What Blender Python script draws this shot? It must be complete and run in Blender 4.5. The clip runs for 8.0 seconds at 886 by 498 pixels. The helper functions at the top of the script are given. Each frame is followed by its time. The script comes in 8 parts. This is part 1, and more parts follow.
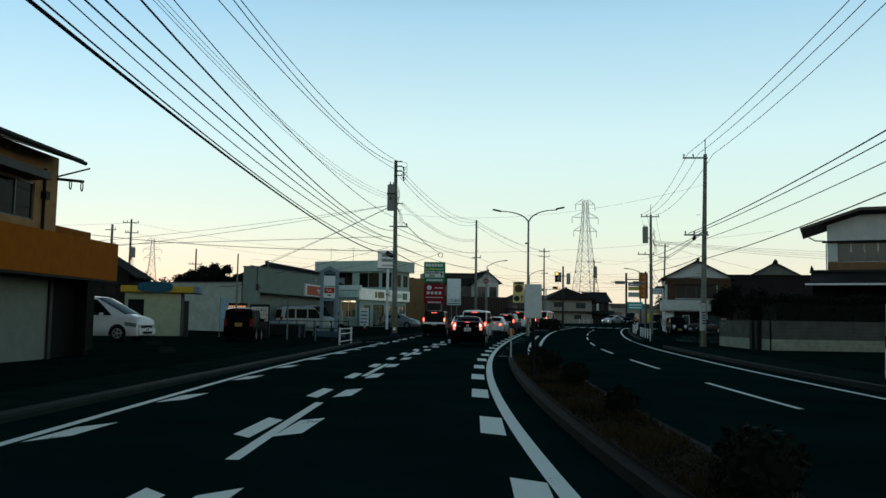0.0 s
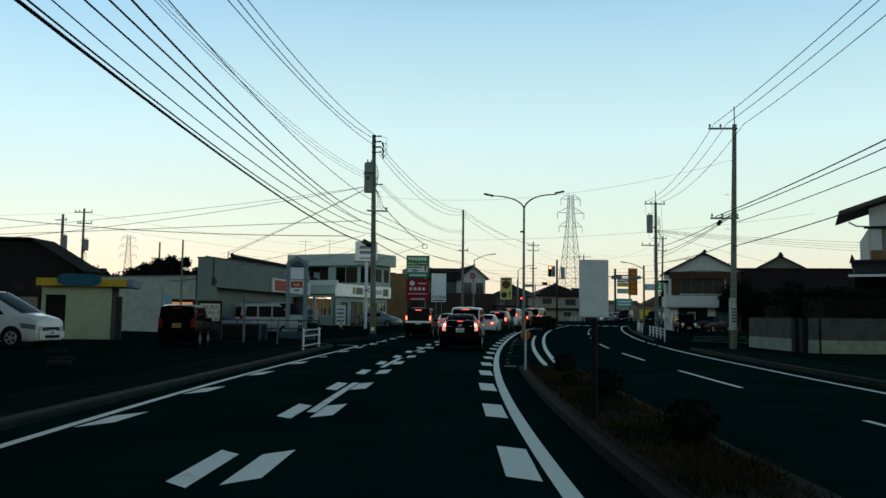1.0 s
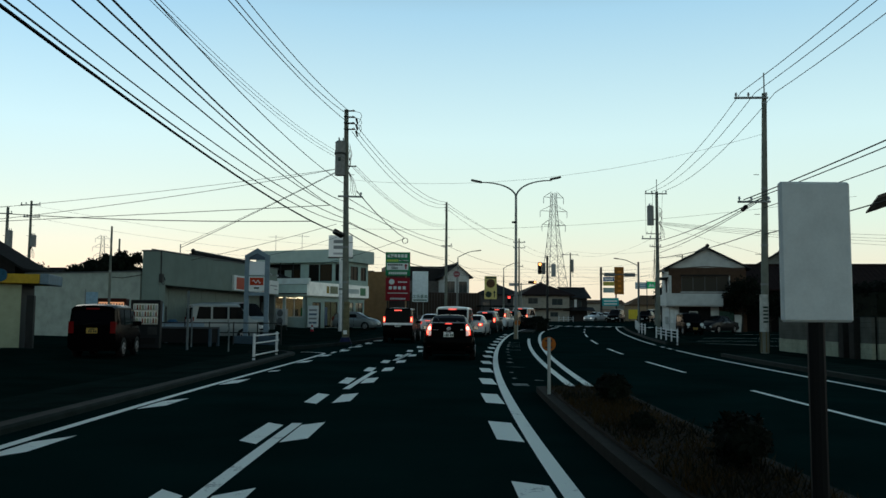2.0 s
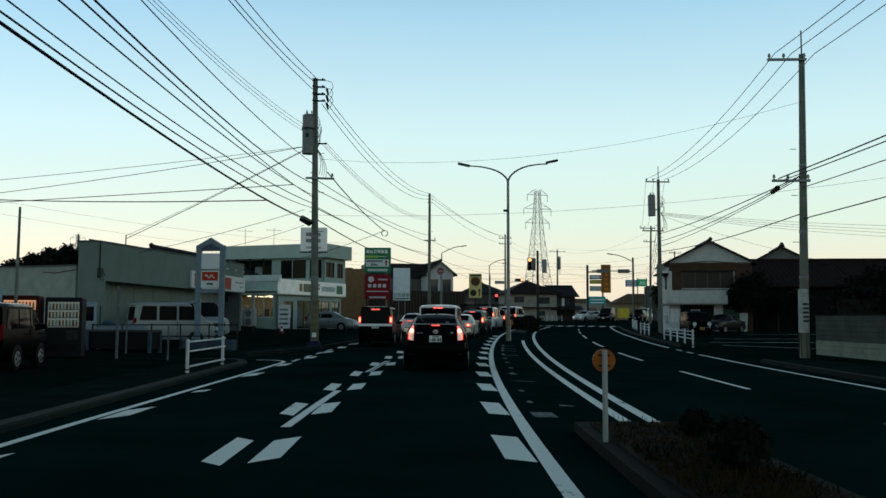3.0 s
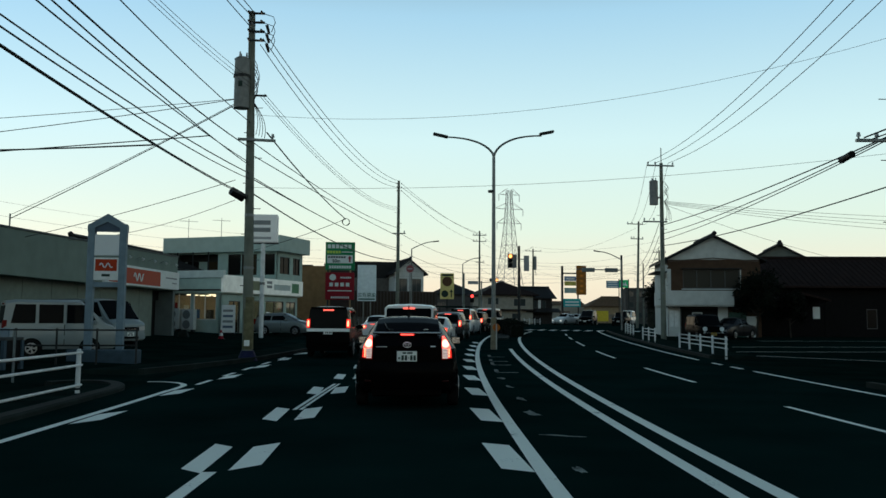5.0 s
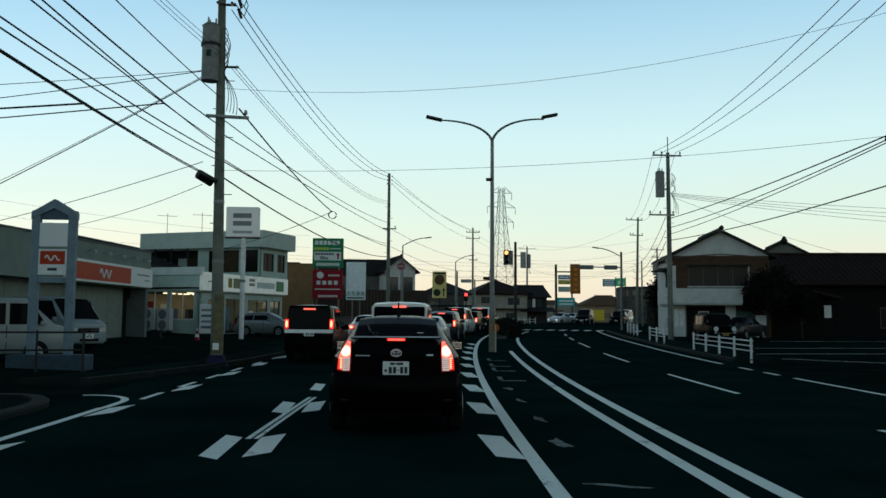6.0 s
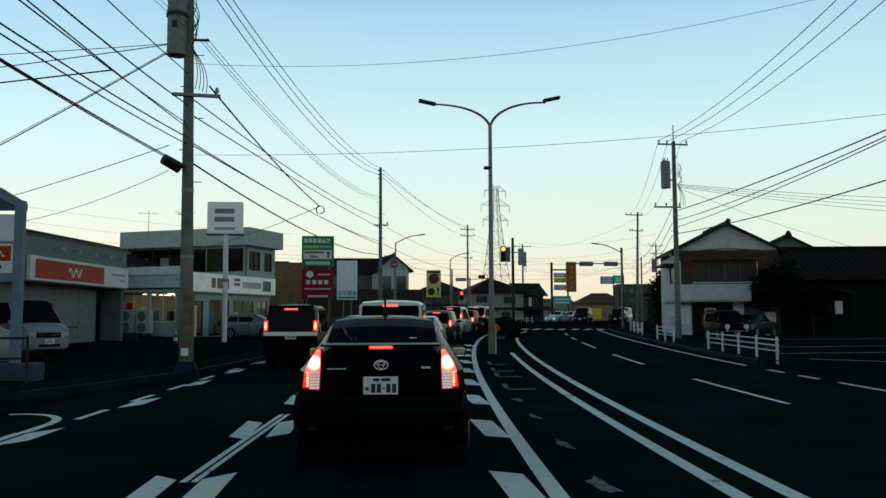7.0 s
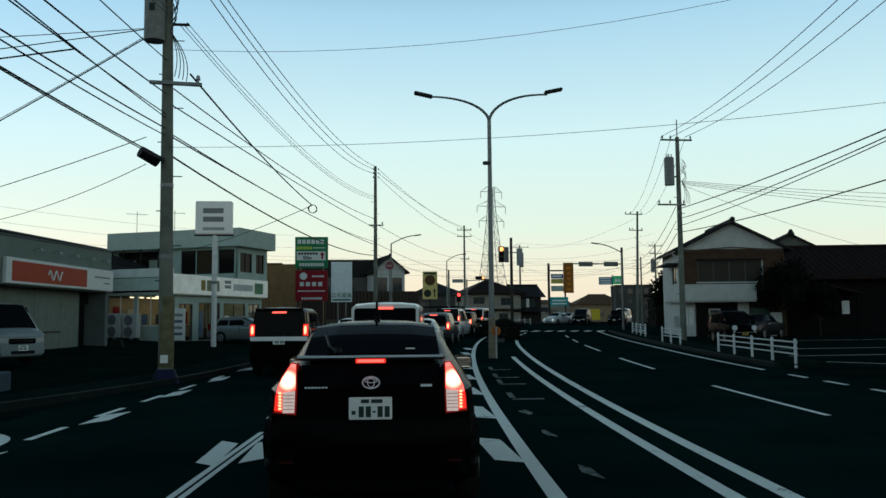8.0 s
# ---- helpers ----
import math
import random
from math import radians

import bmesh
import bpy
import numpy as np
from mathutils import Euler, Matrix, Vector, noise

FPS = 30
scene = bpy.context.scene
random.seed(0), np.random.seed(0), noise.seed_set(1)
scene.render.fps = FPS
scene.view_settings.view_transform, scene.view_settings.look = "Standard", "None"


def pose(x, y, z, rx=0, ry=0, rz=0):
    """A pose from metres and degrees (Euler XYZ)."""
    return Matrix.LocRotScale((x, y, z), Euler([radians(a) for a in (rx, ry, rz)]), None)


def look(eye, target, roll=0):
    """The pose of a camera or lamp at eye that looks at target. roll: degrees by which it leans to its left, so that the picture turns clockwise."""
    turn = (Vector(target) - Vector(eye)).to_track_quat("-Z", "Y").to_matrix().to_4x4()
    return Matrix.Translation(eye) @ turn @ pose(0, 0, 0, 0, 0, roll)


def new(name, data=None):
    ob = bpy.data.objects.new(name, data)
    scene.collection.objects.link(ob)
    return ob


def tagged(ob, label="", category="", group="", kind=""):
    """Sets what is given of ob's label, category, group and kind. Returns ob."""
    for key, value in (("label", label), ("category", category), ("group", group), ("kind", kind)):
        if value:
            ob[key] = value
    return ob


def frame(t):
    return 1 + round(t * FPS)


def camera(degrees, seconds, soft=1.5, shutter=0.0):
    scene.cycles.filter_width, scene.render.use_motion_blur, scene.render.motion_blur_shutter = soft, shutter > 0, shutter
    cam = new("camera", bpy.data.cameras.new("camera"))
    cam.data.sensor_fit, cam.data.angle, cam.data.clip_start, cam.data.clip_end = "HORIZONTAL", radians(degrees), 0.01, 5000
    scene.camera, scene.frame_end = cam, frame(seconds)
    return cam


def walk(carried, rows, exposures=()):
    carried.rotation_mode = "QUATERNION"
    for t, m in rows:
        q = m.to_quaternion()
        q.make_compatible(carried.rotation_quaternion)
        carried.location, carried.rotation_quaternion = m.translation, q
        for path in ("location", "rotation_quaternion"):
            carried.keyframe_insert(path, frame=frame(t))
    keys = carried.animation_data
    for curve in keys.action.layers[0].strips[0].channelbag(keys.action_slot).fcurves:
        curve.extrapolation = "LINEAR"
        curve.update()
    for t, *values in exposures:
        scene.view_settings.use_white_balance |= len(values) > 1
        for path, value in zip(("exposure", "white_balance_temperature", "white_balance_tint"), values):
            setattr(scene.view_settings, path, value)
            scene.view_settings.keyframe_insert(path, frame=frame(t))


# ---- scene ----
cam = camera(56.0, 8.0)
PATH = [
    (0, (1.646, -0.261, 1.395), (1.579, 1.731, 1.563), 0.9),
    (0.5, (1.353, 3.724, 1.432), (1.308, 5.717, 1.596), 0.8),
    (1, (1.193, 7.336, 1.43), (1.169, 9.329, 1.593), 0.7),
    (1.5, (1.053, 10.686, 1.446), (1.052, 12.679, 1.611), 0.6),
    (3, (0.968, 19.518, 1.474), (1.034, 21.51, 1.638), 0.2),
    (3.5, (1.015, 22.103, 1.488), (1.1, 24.094, 1.655), 0.3),
    (4, (1.011, 24.005, 1.48), (1.117, 25.995, 1.647), 0.3),
    (4.5, (1.075, 26.057, 1.476), (1.198, 28.046, 1.643), 0.2),
    (5, (1.116, 27.997, 1.512), (1.257, 29.985, 1.682), 0.4),
    (6.5, (1.324, 32.725, 1.527), (1.494, 34.71, 1.695), 0.1),
    (7, (1.404, 33.974, 1.535), (1.581, 35.959, 1.703), -0.2),
    (7.5, (1.462, 34.882, 1.564), (1.645, 36.867, 1.734), -0.4),
    (8, (1.478, 35.524, 1.573), (1.665, 37.508, 1.745), -0.5),
]
walk(cam, [(t, look(eye, target, roll)) for t, eye, target, roll in PATH])

# ---- light ----
world = bpy.data.worlds.new("dusk_sky")
scene.world = world
world.use_nodes = True
wn, wl = world.node_tree.nodes, world.node_tree.links
wn.clear()
w_out = wn.new("ShaderNodeOutputWorld")
w_bg = wn.new("ShaderNodeBackground")
w_sky = wn.new("ShaderNodeTexSky")
w_sky.sky_type = "NISHITA"
w_sky.sun_disc = False
w_sky.sun_elevation = radians(1.0)
w_sky.sun_rotation = radians(-25)
w_sky.air_density, w_sky.dust_density, w_sky.ozone_density = 1.0, 0.6, 2.0
w_geo = wn.new("ShaderNodeTexCoord")
w_sep = wn.new("ShaderNodeSeparateXYZ")
w_ramp = wn.new("ShaderNodeValToRGB")
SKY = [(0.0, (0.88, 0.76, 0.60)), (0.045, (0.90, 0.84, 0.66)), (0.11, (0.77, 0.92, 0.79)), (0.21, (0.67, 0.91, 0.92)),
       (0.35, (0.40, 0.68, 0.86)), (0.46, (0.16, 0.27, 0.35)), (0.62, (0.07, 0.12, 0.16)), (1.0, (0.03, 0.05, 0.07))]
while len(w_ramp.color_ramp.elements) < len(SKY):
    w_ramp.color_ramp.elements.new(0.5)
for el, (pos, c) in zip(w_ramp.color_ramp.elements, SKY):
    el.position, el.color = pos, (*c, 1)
# dusk: the glow lies ahead, the sky behind is dimmer
w_dim = wn.new("ShaderNodeMapRange")
w_dim.inputs["From Min"].default_value, w_dim.inputs["From Max"].default_value = -0.9, 0.5
w_dim.inputs["To Min"].default_value, w_dim.inputs["To Max"].default_value = 0.85, 1.0
w_mul = wn.new("ShaderNodeMix")
w_mul.data_type, w_mul.blend_type = "RGBA", "MULTIPLY"
w_mul.inputs[0].default_value = 1.0
w_mix = wn.new("ShaderNodeMix")
w_mix.data_type = "RGBA"
w_mix.inputs[0].default_value = 0.03
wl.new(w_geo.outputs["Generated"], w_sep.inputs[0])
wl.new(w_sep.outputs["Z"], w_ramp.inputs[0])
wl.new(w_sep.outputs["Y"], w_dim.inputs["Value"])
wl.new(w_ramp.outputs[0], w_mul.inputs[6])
wl.new(w_dim.outputs[0], w_mul.inputs[7])
# cooler low sky away from the glow
w_side = wn.new("ShaderNodeMapRange")
w_side.inputs["From Min"].default_value, w_side.inputs["From Max"].default_value = -0.18, -0.42
w_cool = wn.new("ShaderNodeMix")
w_cool.data_type, w_cool.blend_type = "RGBA", "MULTIPLY"
w_cool.inputs[7].default_value = (0.92, 1.0, 1.07, 1)
wl.new(w_sep.outputs["X"], w_side.inputs["Value"])
wl.new(w_side.outputs[0], w_cool.inputs[0])
wl.new(w_mul.outputs[2], w_cool.inputs[6])
wl.new(w_cool.outputs[2], w_mix.inputs[6])
wl.new(w_sky.outputs[0], w_mix.inputs[7])
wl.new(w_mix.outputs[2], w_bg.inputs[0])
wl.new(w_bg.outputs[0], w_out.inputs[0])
w_bg.inputs[1].default_value = 1.0
sun = new("sun", bpy.data.lights.new("sun", "SUN"))
sun.data.energy, sun.data.angle, sun.data.color = 0.12, radians(20), (1.0, 0.85, 0.7)
sun.matrix_world = look((0, 0, 30), (8, -20, 27))


# ---- materials ----
MATS = {}


def mat(name, color, rough=0.6, metal=0.0, var=0.25, scale=6.0, bump=0.0, fine=60.0, emit=0.0, emit_color=None, rand=0.0, coat=0.0, spec=0.12):
    """A surface with broad stains and fine grain, in object coordinates of metres."""
    if name in MATS:
        return MATS[name]
    m = bpy.data.materials.new(name)
    m.use_nodes = True
    n, l = m.node_tree.nodes, m.node_tree.links
    b = n["Principled BSDF"]
    b.inputs["Roughness"].default_value, b.inputs["Metallic"].default_value = rough, metal
    b.inputs["Specular IOR Level"].default_value = spec
    if coat:
        b.inputs["Coat Weight"].default_value, b.inputs["Coat Roughness"].default_value = coat, 0.04
    geo = n.new("ShaderNodeNewGeometry")
    big = n.new("ShaderNodeTexNoise")
    big.inputs["Scale"].default_value, big.inputs["Detail"].default_value = 1.0 / max(scale, 0.01) * 6, 5
    small = n.new("ShaderNodeTexNoise")
    small.inputs["Scale"].default_value, small.inputs["Detail"].default_value = fine, 3
    l.new(geo.outputs["Position"], big.inputs["Vector"]), l.new(geo.outputs["Position"], small.inputs["Vector"])
    add = n.new("ShaderNodeMath")
    add.operation = "MULTIPLY_ADD"
    add.inputs[1].default_value = 0.4
    l.new(small.outputs[0], add.inputs[0]), l.new(big.outputs[0], add.inputs[2])
    val = n.new("ShaderNodeMapRange")
    val.inputs["From Min"].default_value, val.inputs["From Max"].default_value = 0.4, 1.0
    val.inputs["To Min"].default_value, val.inputs["To Max"].default_value = 1 - var, 1 + var
    l.new(add.outputs[0], val.inputs["Value"])
    mul = n.new("ShaderNodeMix")
    mul.data_type, mul.blend_type = "RGBA", "MULTIPLY"
    mul.inputs[0].default_value = 1.0
    mul.inputs[6].default_value = (*color, 1)
    last = val.outputs[0]
    if rand:
        oi = n.new("ShaderNodeObjectInfo")
        rr = n.new("ShaderNodeMapRange")
        rr.inputs["To Min"].default_value, rr.inputs["To Max"].default_value = 1 - rand, 1 + rand
        l.new(oi.outputs["Random"], rr.inputs["Value"])
        mm = n.new("ShaderNodeMath")
        mm.operation = "MULTIPLY"
        l.new(rr.outputs[0], mm.inputs[0]), l.new(last, mm.inputs[1])
        last = mm.outputs[0]
    l.new(last, mul.inputs[7])
    l.new(mul.outputs[2], b.inputs["Base Color"])
    if bump:
        bp = n.new("ShaderNodeBump")
        bp.inputs["Strength"].default_value, bp.inputs["Distance"].default_value = bump, 0.02
        l.new(add.outputs[0], bp.inputs["Height"])
        l.new(bp.outputs[0], b.inputs["Normal"])
    if emit:
        b.inputs["Emission Color"].default_value = (*(emit_color or color), 1)
        b.inputs["Emission Strength"].default_value = emit
    MATS[name] = m
    return m


def glass_mat(name, tint, rough=0.03, spec=0.3):
    m = bpy.data.materials.new(name)
    m.use_nodes = True
    b = m.node_tree.nodes["Principled BSDF"]
    b.inputs["Base Color"].default_value = (*tint, 1)
    b.inputs["Roughness"].default_value = rough
    b.inputs["IOR"].default_value = 1.5
    b.inputs["Specular IOR Level"].default_value = spec
    MATS[name] = m
    return m


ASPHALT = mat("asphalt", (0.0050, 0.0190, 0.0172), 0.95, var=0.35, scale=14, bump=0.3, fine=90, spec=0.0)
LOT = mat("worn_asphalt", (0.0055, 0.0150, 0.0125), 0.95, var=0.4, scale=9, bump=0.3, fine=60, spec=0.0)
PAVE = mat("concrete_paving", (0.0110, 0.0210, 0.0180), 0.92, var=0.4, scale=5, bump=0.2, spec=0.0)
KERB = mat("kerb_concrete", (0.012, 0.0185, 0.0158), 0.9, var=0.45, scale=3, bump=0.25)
CONC = mat("pole_concrete", (0.17, 0.178, 0.145), 0.85, var=0.3, scale=3, bump=0.2)
BLOCK = mat("block_wall", (0.075, 0.078, 0.066), 0.9, var=0.35, scale=4, bump=0.3)
STEEL = mat("galvanised_steel", (0.2, 0.21, 0.205), 0.45, 0.6, var=0.2, scale=2)
DARKSTEEL = mat("dark_steel", (0.032, 0.033, 0.032), 0.5, 0.3, var=0.3, scale=2)
WHITESTEEL = mat("white_painted_steel", (0.72, 0.72, 0.7), 0.5, var=0.18, scale=1.5)
WIRE = mat("wire_black", (0.02, 0.02, 0.02), 0.6, var=0.1)
PORC = mat("insulator", (0.4, 0.4, 0.4), 0.3, var=0.1)
BLACK = mat("matt_black", (0.006, 0.006, 0.006), 0.6, var=0.2)
RUBBER = mat("tyre_rubber", (0.01, 0.01, 0.01), 0.85, var=0.3, scale=1)
ALLOY = mat("wheel_alloy", (0.4, 0.4, 0.4), 0.35, 0.8, var=0.1)
CHROME = mat("chrome", (0.8, 0.8, 0.8), 0.12, 1.0, var=0.05)
GLASS = glass_mat("dark_glass", (0.005, 0.006, 0.007), 0.04, 0.035)
WINDOW = glass_mat("window_glass", (0.045, 0.055, 0.055), 0.08, 0.5)
PAPER = mat("plate_white", (0.85, 0.85, 0.81), 0.6, var=0.1, scale=1)
INK = mat("dark_print", (0.03, 0.05, 0.04), 0.6, var=0.1)
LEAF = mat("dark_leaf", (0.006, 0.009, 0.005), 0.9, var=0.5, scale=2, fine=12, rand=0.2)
BARK = mat("bark", (0.035, 0.028, 0.022), 0.9, var=0.4, scale=2, bump=0.5)
BRAKE = mat("brake_light", (0.5, 0.02, 0.01), 0.3, var=0.05, emit=1.1, emit_color=(1.0, 0.03, 0.02))
BRAKE_HOT = mat("brake_light_core", (0.9, 0.3, 0.2), 0.3, var=0.05, emit=3.2, emit_color=(1.0, 0.31, 0.16))
AMBER_ON = mat("signal_amber_on", (0.9, 0.5, 0.2), 0.3, var=0.05, emit=3.0, emit_color=(1.0, 0.36, 0.10))
RED_ON = mat("signal_red_on", (0.9, 0.1, 0.1), 0.3, var=0.05, emit=2.5, emit_color=(1.0, 0.06, 0.05))


def paint_mat():
    """Road paint, worn through in patches to the asphalt's grain."""
    m = bpy.data.materials.new("road_paint")
    m.use_nodes = True
    n, l = m.node_tree.nodes, m.node_tree.links
    b = n["Principled BSDF"]
    b.inputs["Roughness"].default_value = 0.75
    geo, a, c = n.new("ShaderNodeNewGeometry"), n.new("ShaderNodeTexNoise"), n.new("ShaderNodeTexNoise")
    a.inputs["Scale"].default_value, a.inputs["Detail"].default_value = 1.6, 6
    c.inputs["Scale"].default_value, c.inputs["Detail"].default_value = 26, 4
    l.new(geo.outputs["Position"], a.inputs["Vector"]), l.new(geo.outputs["Position"], c.inputs["Vector"])
    s = n.new("ShaderNodeMath")
    s.operation = "MULTIPLY_ADD"
    s.inputs[1].default_value = 0.5
    l.new(c.outputs[0], s.inputs[0]), l.new(a.outputs[0], s.inputs[2])
    r = n.new("ShaderNodeValToRGB")
    r.color_ramp.elements[0].position, r.color_ramp.elements[0].color = 0.46, (0.08, 0.09, 0.085, 1)
    r.color_ramp.elements[1].position, r.color_ramp.elements[1].color = 0.60, (0.90, 0.93, 0.84, 1)
    l.new(s.outputs[0], r.inputs[0]), l.new(r.outputs[0], b.inputs["Base Color"])
    return m


PAINT = paint_mat()
WORN_PAINT = mat("worn_road_paint", (0.22, 0.24, 0.22), 0.85, var=0.8, scale=0.8, fine=30, spec=0.0)


# ---- building blocks ----
def thing(name, at=(0, 0, 0), rz=0.0, label="", category="", group="", kind=""):
    ob = new(name)
    ob.empty_display_size = 0.1
    ob.matrix_world = pose(*at, 0, 0, rz)
    return tagged(ob, label, category, group, kind)


def mesh_of(bm, name, material, smooth=False):
    bmesh.ops.recalc_face_normals(bm, faces=bm.faces)
    me = bpy.data.meshes.new(name)
    bm.to_mesh(me)
    bm.free()
    me.materials.append(material)
    if smooth:
        me.polygons.foreach_set("use_smooth", [True] * len(me.polygons))
        me.set_sharp_from_angle(angle=radians(38))
    return me


def part(name, bm, material, parent, label="", smooth=False):
    ob = new(name, mesh_of(bm, name, material, smooth))
    ob.parent = parent
    return tagged(ob, label) if label else ob


def solid(name, bm, material, label="", category="", kind="", group="", smooth=False):
    return tagged(new(name, mesh_of(bm, name, material, smooth)), label, category, group, kind)


def B():
    return bmesh.new()


def box(bm, x0, x1, y0, y1, z0, z1, bevel=0.0, m=None):
    v = [bm.verts.new((x, y, z)) for x in (x0, x1) for y in (y0, y1) for z in (z0, z1)]
    fs = [bm.faces.new([v[i] for i in q]) for q in ((0, 1, 3, 2), (4, 6, 7, 5), (0, 4, 5, 1), (2, 3, 7, 6), (0, 2, 6, 4), (1, 5, 7, 3))]
    if bevel:
        es = list({e for f in fs for e in f.edges})
        r = bmesh.ops.bevel(bm, geom=es, offset=bevel, segments=1, affect="EDGES", profile=0.5)
        v = list({w for f in r["faces"] for w in f.verts})
    if m is not None:
        bmesh.ops.transform(bm, matrix=m, verts=[w for w in v if w.is_valid])
    return bm


def cyl(bm, p0, p1, r0, r1=None, seg=10, caps=True):
    p0, p1 = Vector(p0), Vector(p1)
    r1 = r0 if r1 is None else r1
    d = (p1 - p0).normalized()
    u = d.orthogonal().normalized()
    w = d.cross(u)
    rings = []
    for p, r in ((p0, r0), (p1, r1)):
        rings.append([bm.verts.new(p + r * (math.cos(a) * u + math.sin(a) * w)) for a in (2 * math.pi * k / seg for k in range(seg))])
    for k in range(seg):
        j = (k + 1) % seg
        bm.faces.new((rings[0][k], rings[0][j], rings[1][j], rings[1][k]))
    if caps:
        bm.faces.new(rings[0][::-1]), bm.faces.new(rings[1])
    return bm


def pipe(bm, pts, r, seg=6):
    """A round bar along points, its rings joined."""
    pts = [Vector(p) for p in pts]
    rings = []
    up = None
    for i, p in enumerate(pts):
        d = (pts[min(i + 1, len(pts) - 1)] - pts[max(i - 1, 0)]).normalized()
        u = d.orthogonal().normalized() if up is None else (up - d * up.dot(d)).normalized()
        up = u
        w = d.cross(u)
        rr = r[i] if isinstance(r, (list, tuple)) else r
        rings.append([bm.verts.new(p + rr * (math.cos(a) * u + math.sin(a) * w)) for a in (2 * math.pi * k / seg for k in range(seg))])
    for a, b in zip(rings, rings[1:]):
        for k in range(seg):
            j = (k + 1) % seg
            bm.faces.new((a[k], a[j], b[j], b[k]))
    bm.faces.new(rings[0][::-1]), bm.faces.new(rings[-1])
    return bm


def prism(bm, poly, axis, a, b):
    """A flat outline pushed along an axis from a to b. Outline in the other two coordinates."""
    def at(p, t):
        return {"x": (t, p[0], p[1]), "y": (p[0], t, p[1]), "z": (p[0], p[1], t)}[axis]
    lo, hi = [bm.verts.new(at(p, a)) for p in poly], [bm.verts.new(at(p, b)) for p in poly]
    bm.faces.new(lo[::-1]), bm.faces.new(hi)
    for k in range(len(poly)):
        j = (k + 1) % len(poly)
        bm.faces.new((lo[k], lo[j], hi[j], hi[k]))
    return bm


def ball(bm, c, r, sub=1, squash=1.0, jitter=0.0, rnd=None):
    res = bmesh.ops.create_icosphere(bm, subdivisions=sub, radius=1.0)
    for v in res["verts"]:
        k = r * (1 + (rnd.uniform(-jitter, jitter) if rnd else 0))
        v.co = Vector(c) + Vector((v.co.x * k, v.co.y * k, v.co.z * k * squash))
    return bm


def disc(bm, c, r, axis="y", seg=16, thick=0.01):
    d = {"x": Vector((1, 0, 0)), "y": Vector((0, 1, 0)), "z": Vector((0, 0, 1))}[axis] * thick / 2
    return cyl(bm, Vector(c) - d, Vector(c) + d, r, r, seg)


# ---- ground and road ----
def road_z(y):
    if y < 43:
        return 0.0
    if y < 72:
        return 2.8e-4 * (y - 43) ** 2
    return 0.2355 + 0.0125 * (min(y, 135) - 72)


def lot_z(x, y):
    return 0.04 * min(max(-6 - x, 0), 6.5) * min(max((y - 26) / 8, 0), 1)


def gz(x, y):
    return road_z(y) + lot_z(x, y)


def curve(*c):
    return lambda y: sum(k * (y / 50) ** i for i, k in enumerate(reversed(c)))


line_right = curve(1.0942, -4.3866, 9.1347, -5.062, 2.9687)
line_double_in = curve(2.2553, -0.0382, 3.107)
line_dash = curve(-0.0457, 3.2161, -1.4533, 7.298)


line_double_out = curve(1.6837, -6.9936, 12.6808, -6.2295, 4.7546)


def line_edge(y):
    return line_dash(y) + 2.42 + 0.33 * max(0, min(1, (y - 14) / 18)) + 0.3 * max(0, min(1, (y - 30) / 20))


line_mid = curve(3.3385, -2.8346, -0.2806)


line_left_bow = curve(-11.8109, 23.1088, -11.9442, 0.3931, -3.1197)


def line_left(y):
    return line_left_bow(max(0, min(46, y)))


def grid_mesh(bm, xs, ys, zf):
    vs = [[bm.verts.new((x, y, zf(x, y))) for x in xs] for y in ys]
    for a, b in zip(vs, vs[1:]):
        for k in range(len(xs) - 1):
            bm.faces.new((a[k], a[k + 1], b[k + 1], b[k]))
    return bm


def steps(a, b, n):
    return [a + (b - a) * k / n for k in range(n + 1)]


def strip(bm, left, right, y0, y1, dz, n=40, sides=0.0):
    """A band between two lines x(y), following the ground; sides: how far its edges drop."""
    ys = steps(y0, y1, n)
    a = [bm.verts.new((left(y), y, road_z(y) + dz)) for y in ys]
    b = [bm.verts.new((right(y), y, road_z(y) + dz)) for y in ys]
    for k in range(n):
        bm.faces.new((a[k], b[k], b[k + 1], a[k + 1]))
    if sides:
        c = [bm.verts.new(v.co - Vector((0, 0, sides))) for v in a]
        d = [bm.verts.new(v.co - Vector((0, 0, sides))) for v in b]
        for k in range(n):
            bm.faces.new((c[k], a[k], a[k + 1], c[k + 1]))
            bm.faces.new((b[k], d[k], d[k + 1], b[k + 1]))
        bm.faces.new((a[0], c[0], d[0], b[0])), bm.faces.new((a[-1], b[-1], d[-1], c[-1]))
    return bm


def off(f, d):
    return lambda y: f(y) + d


xs = [-900, -300, -120, -60, -40, -30, -24, -20, -16, -14, -12.5, -11, -9.5, -8, -7, -6, -4, 0, 6, 12, 18, 26, 40, 60, 120, 300, 900]
ys = [-400, -100, -30, 0, 10, 20, 26, 28, 30, 32, 34, 38, 43] + steps(45, 72, 18) + [80, 90, 100, 110, 120, 135, 160, 220, 400, 900, 2500]
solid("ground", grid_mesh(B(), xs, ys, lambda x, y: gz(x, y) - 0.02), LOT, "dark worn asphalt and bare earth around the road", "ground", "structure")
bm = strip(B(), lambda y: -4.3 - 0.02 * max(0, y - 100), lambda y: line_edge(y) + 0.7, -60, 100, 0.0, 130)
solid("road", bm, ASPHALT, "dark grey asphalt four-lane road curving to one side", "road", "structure")
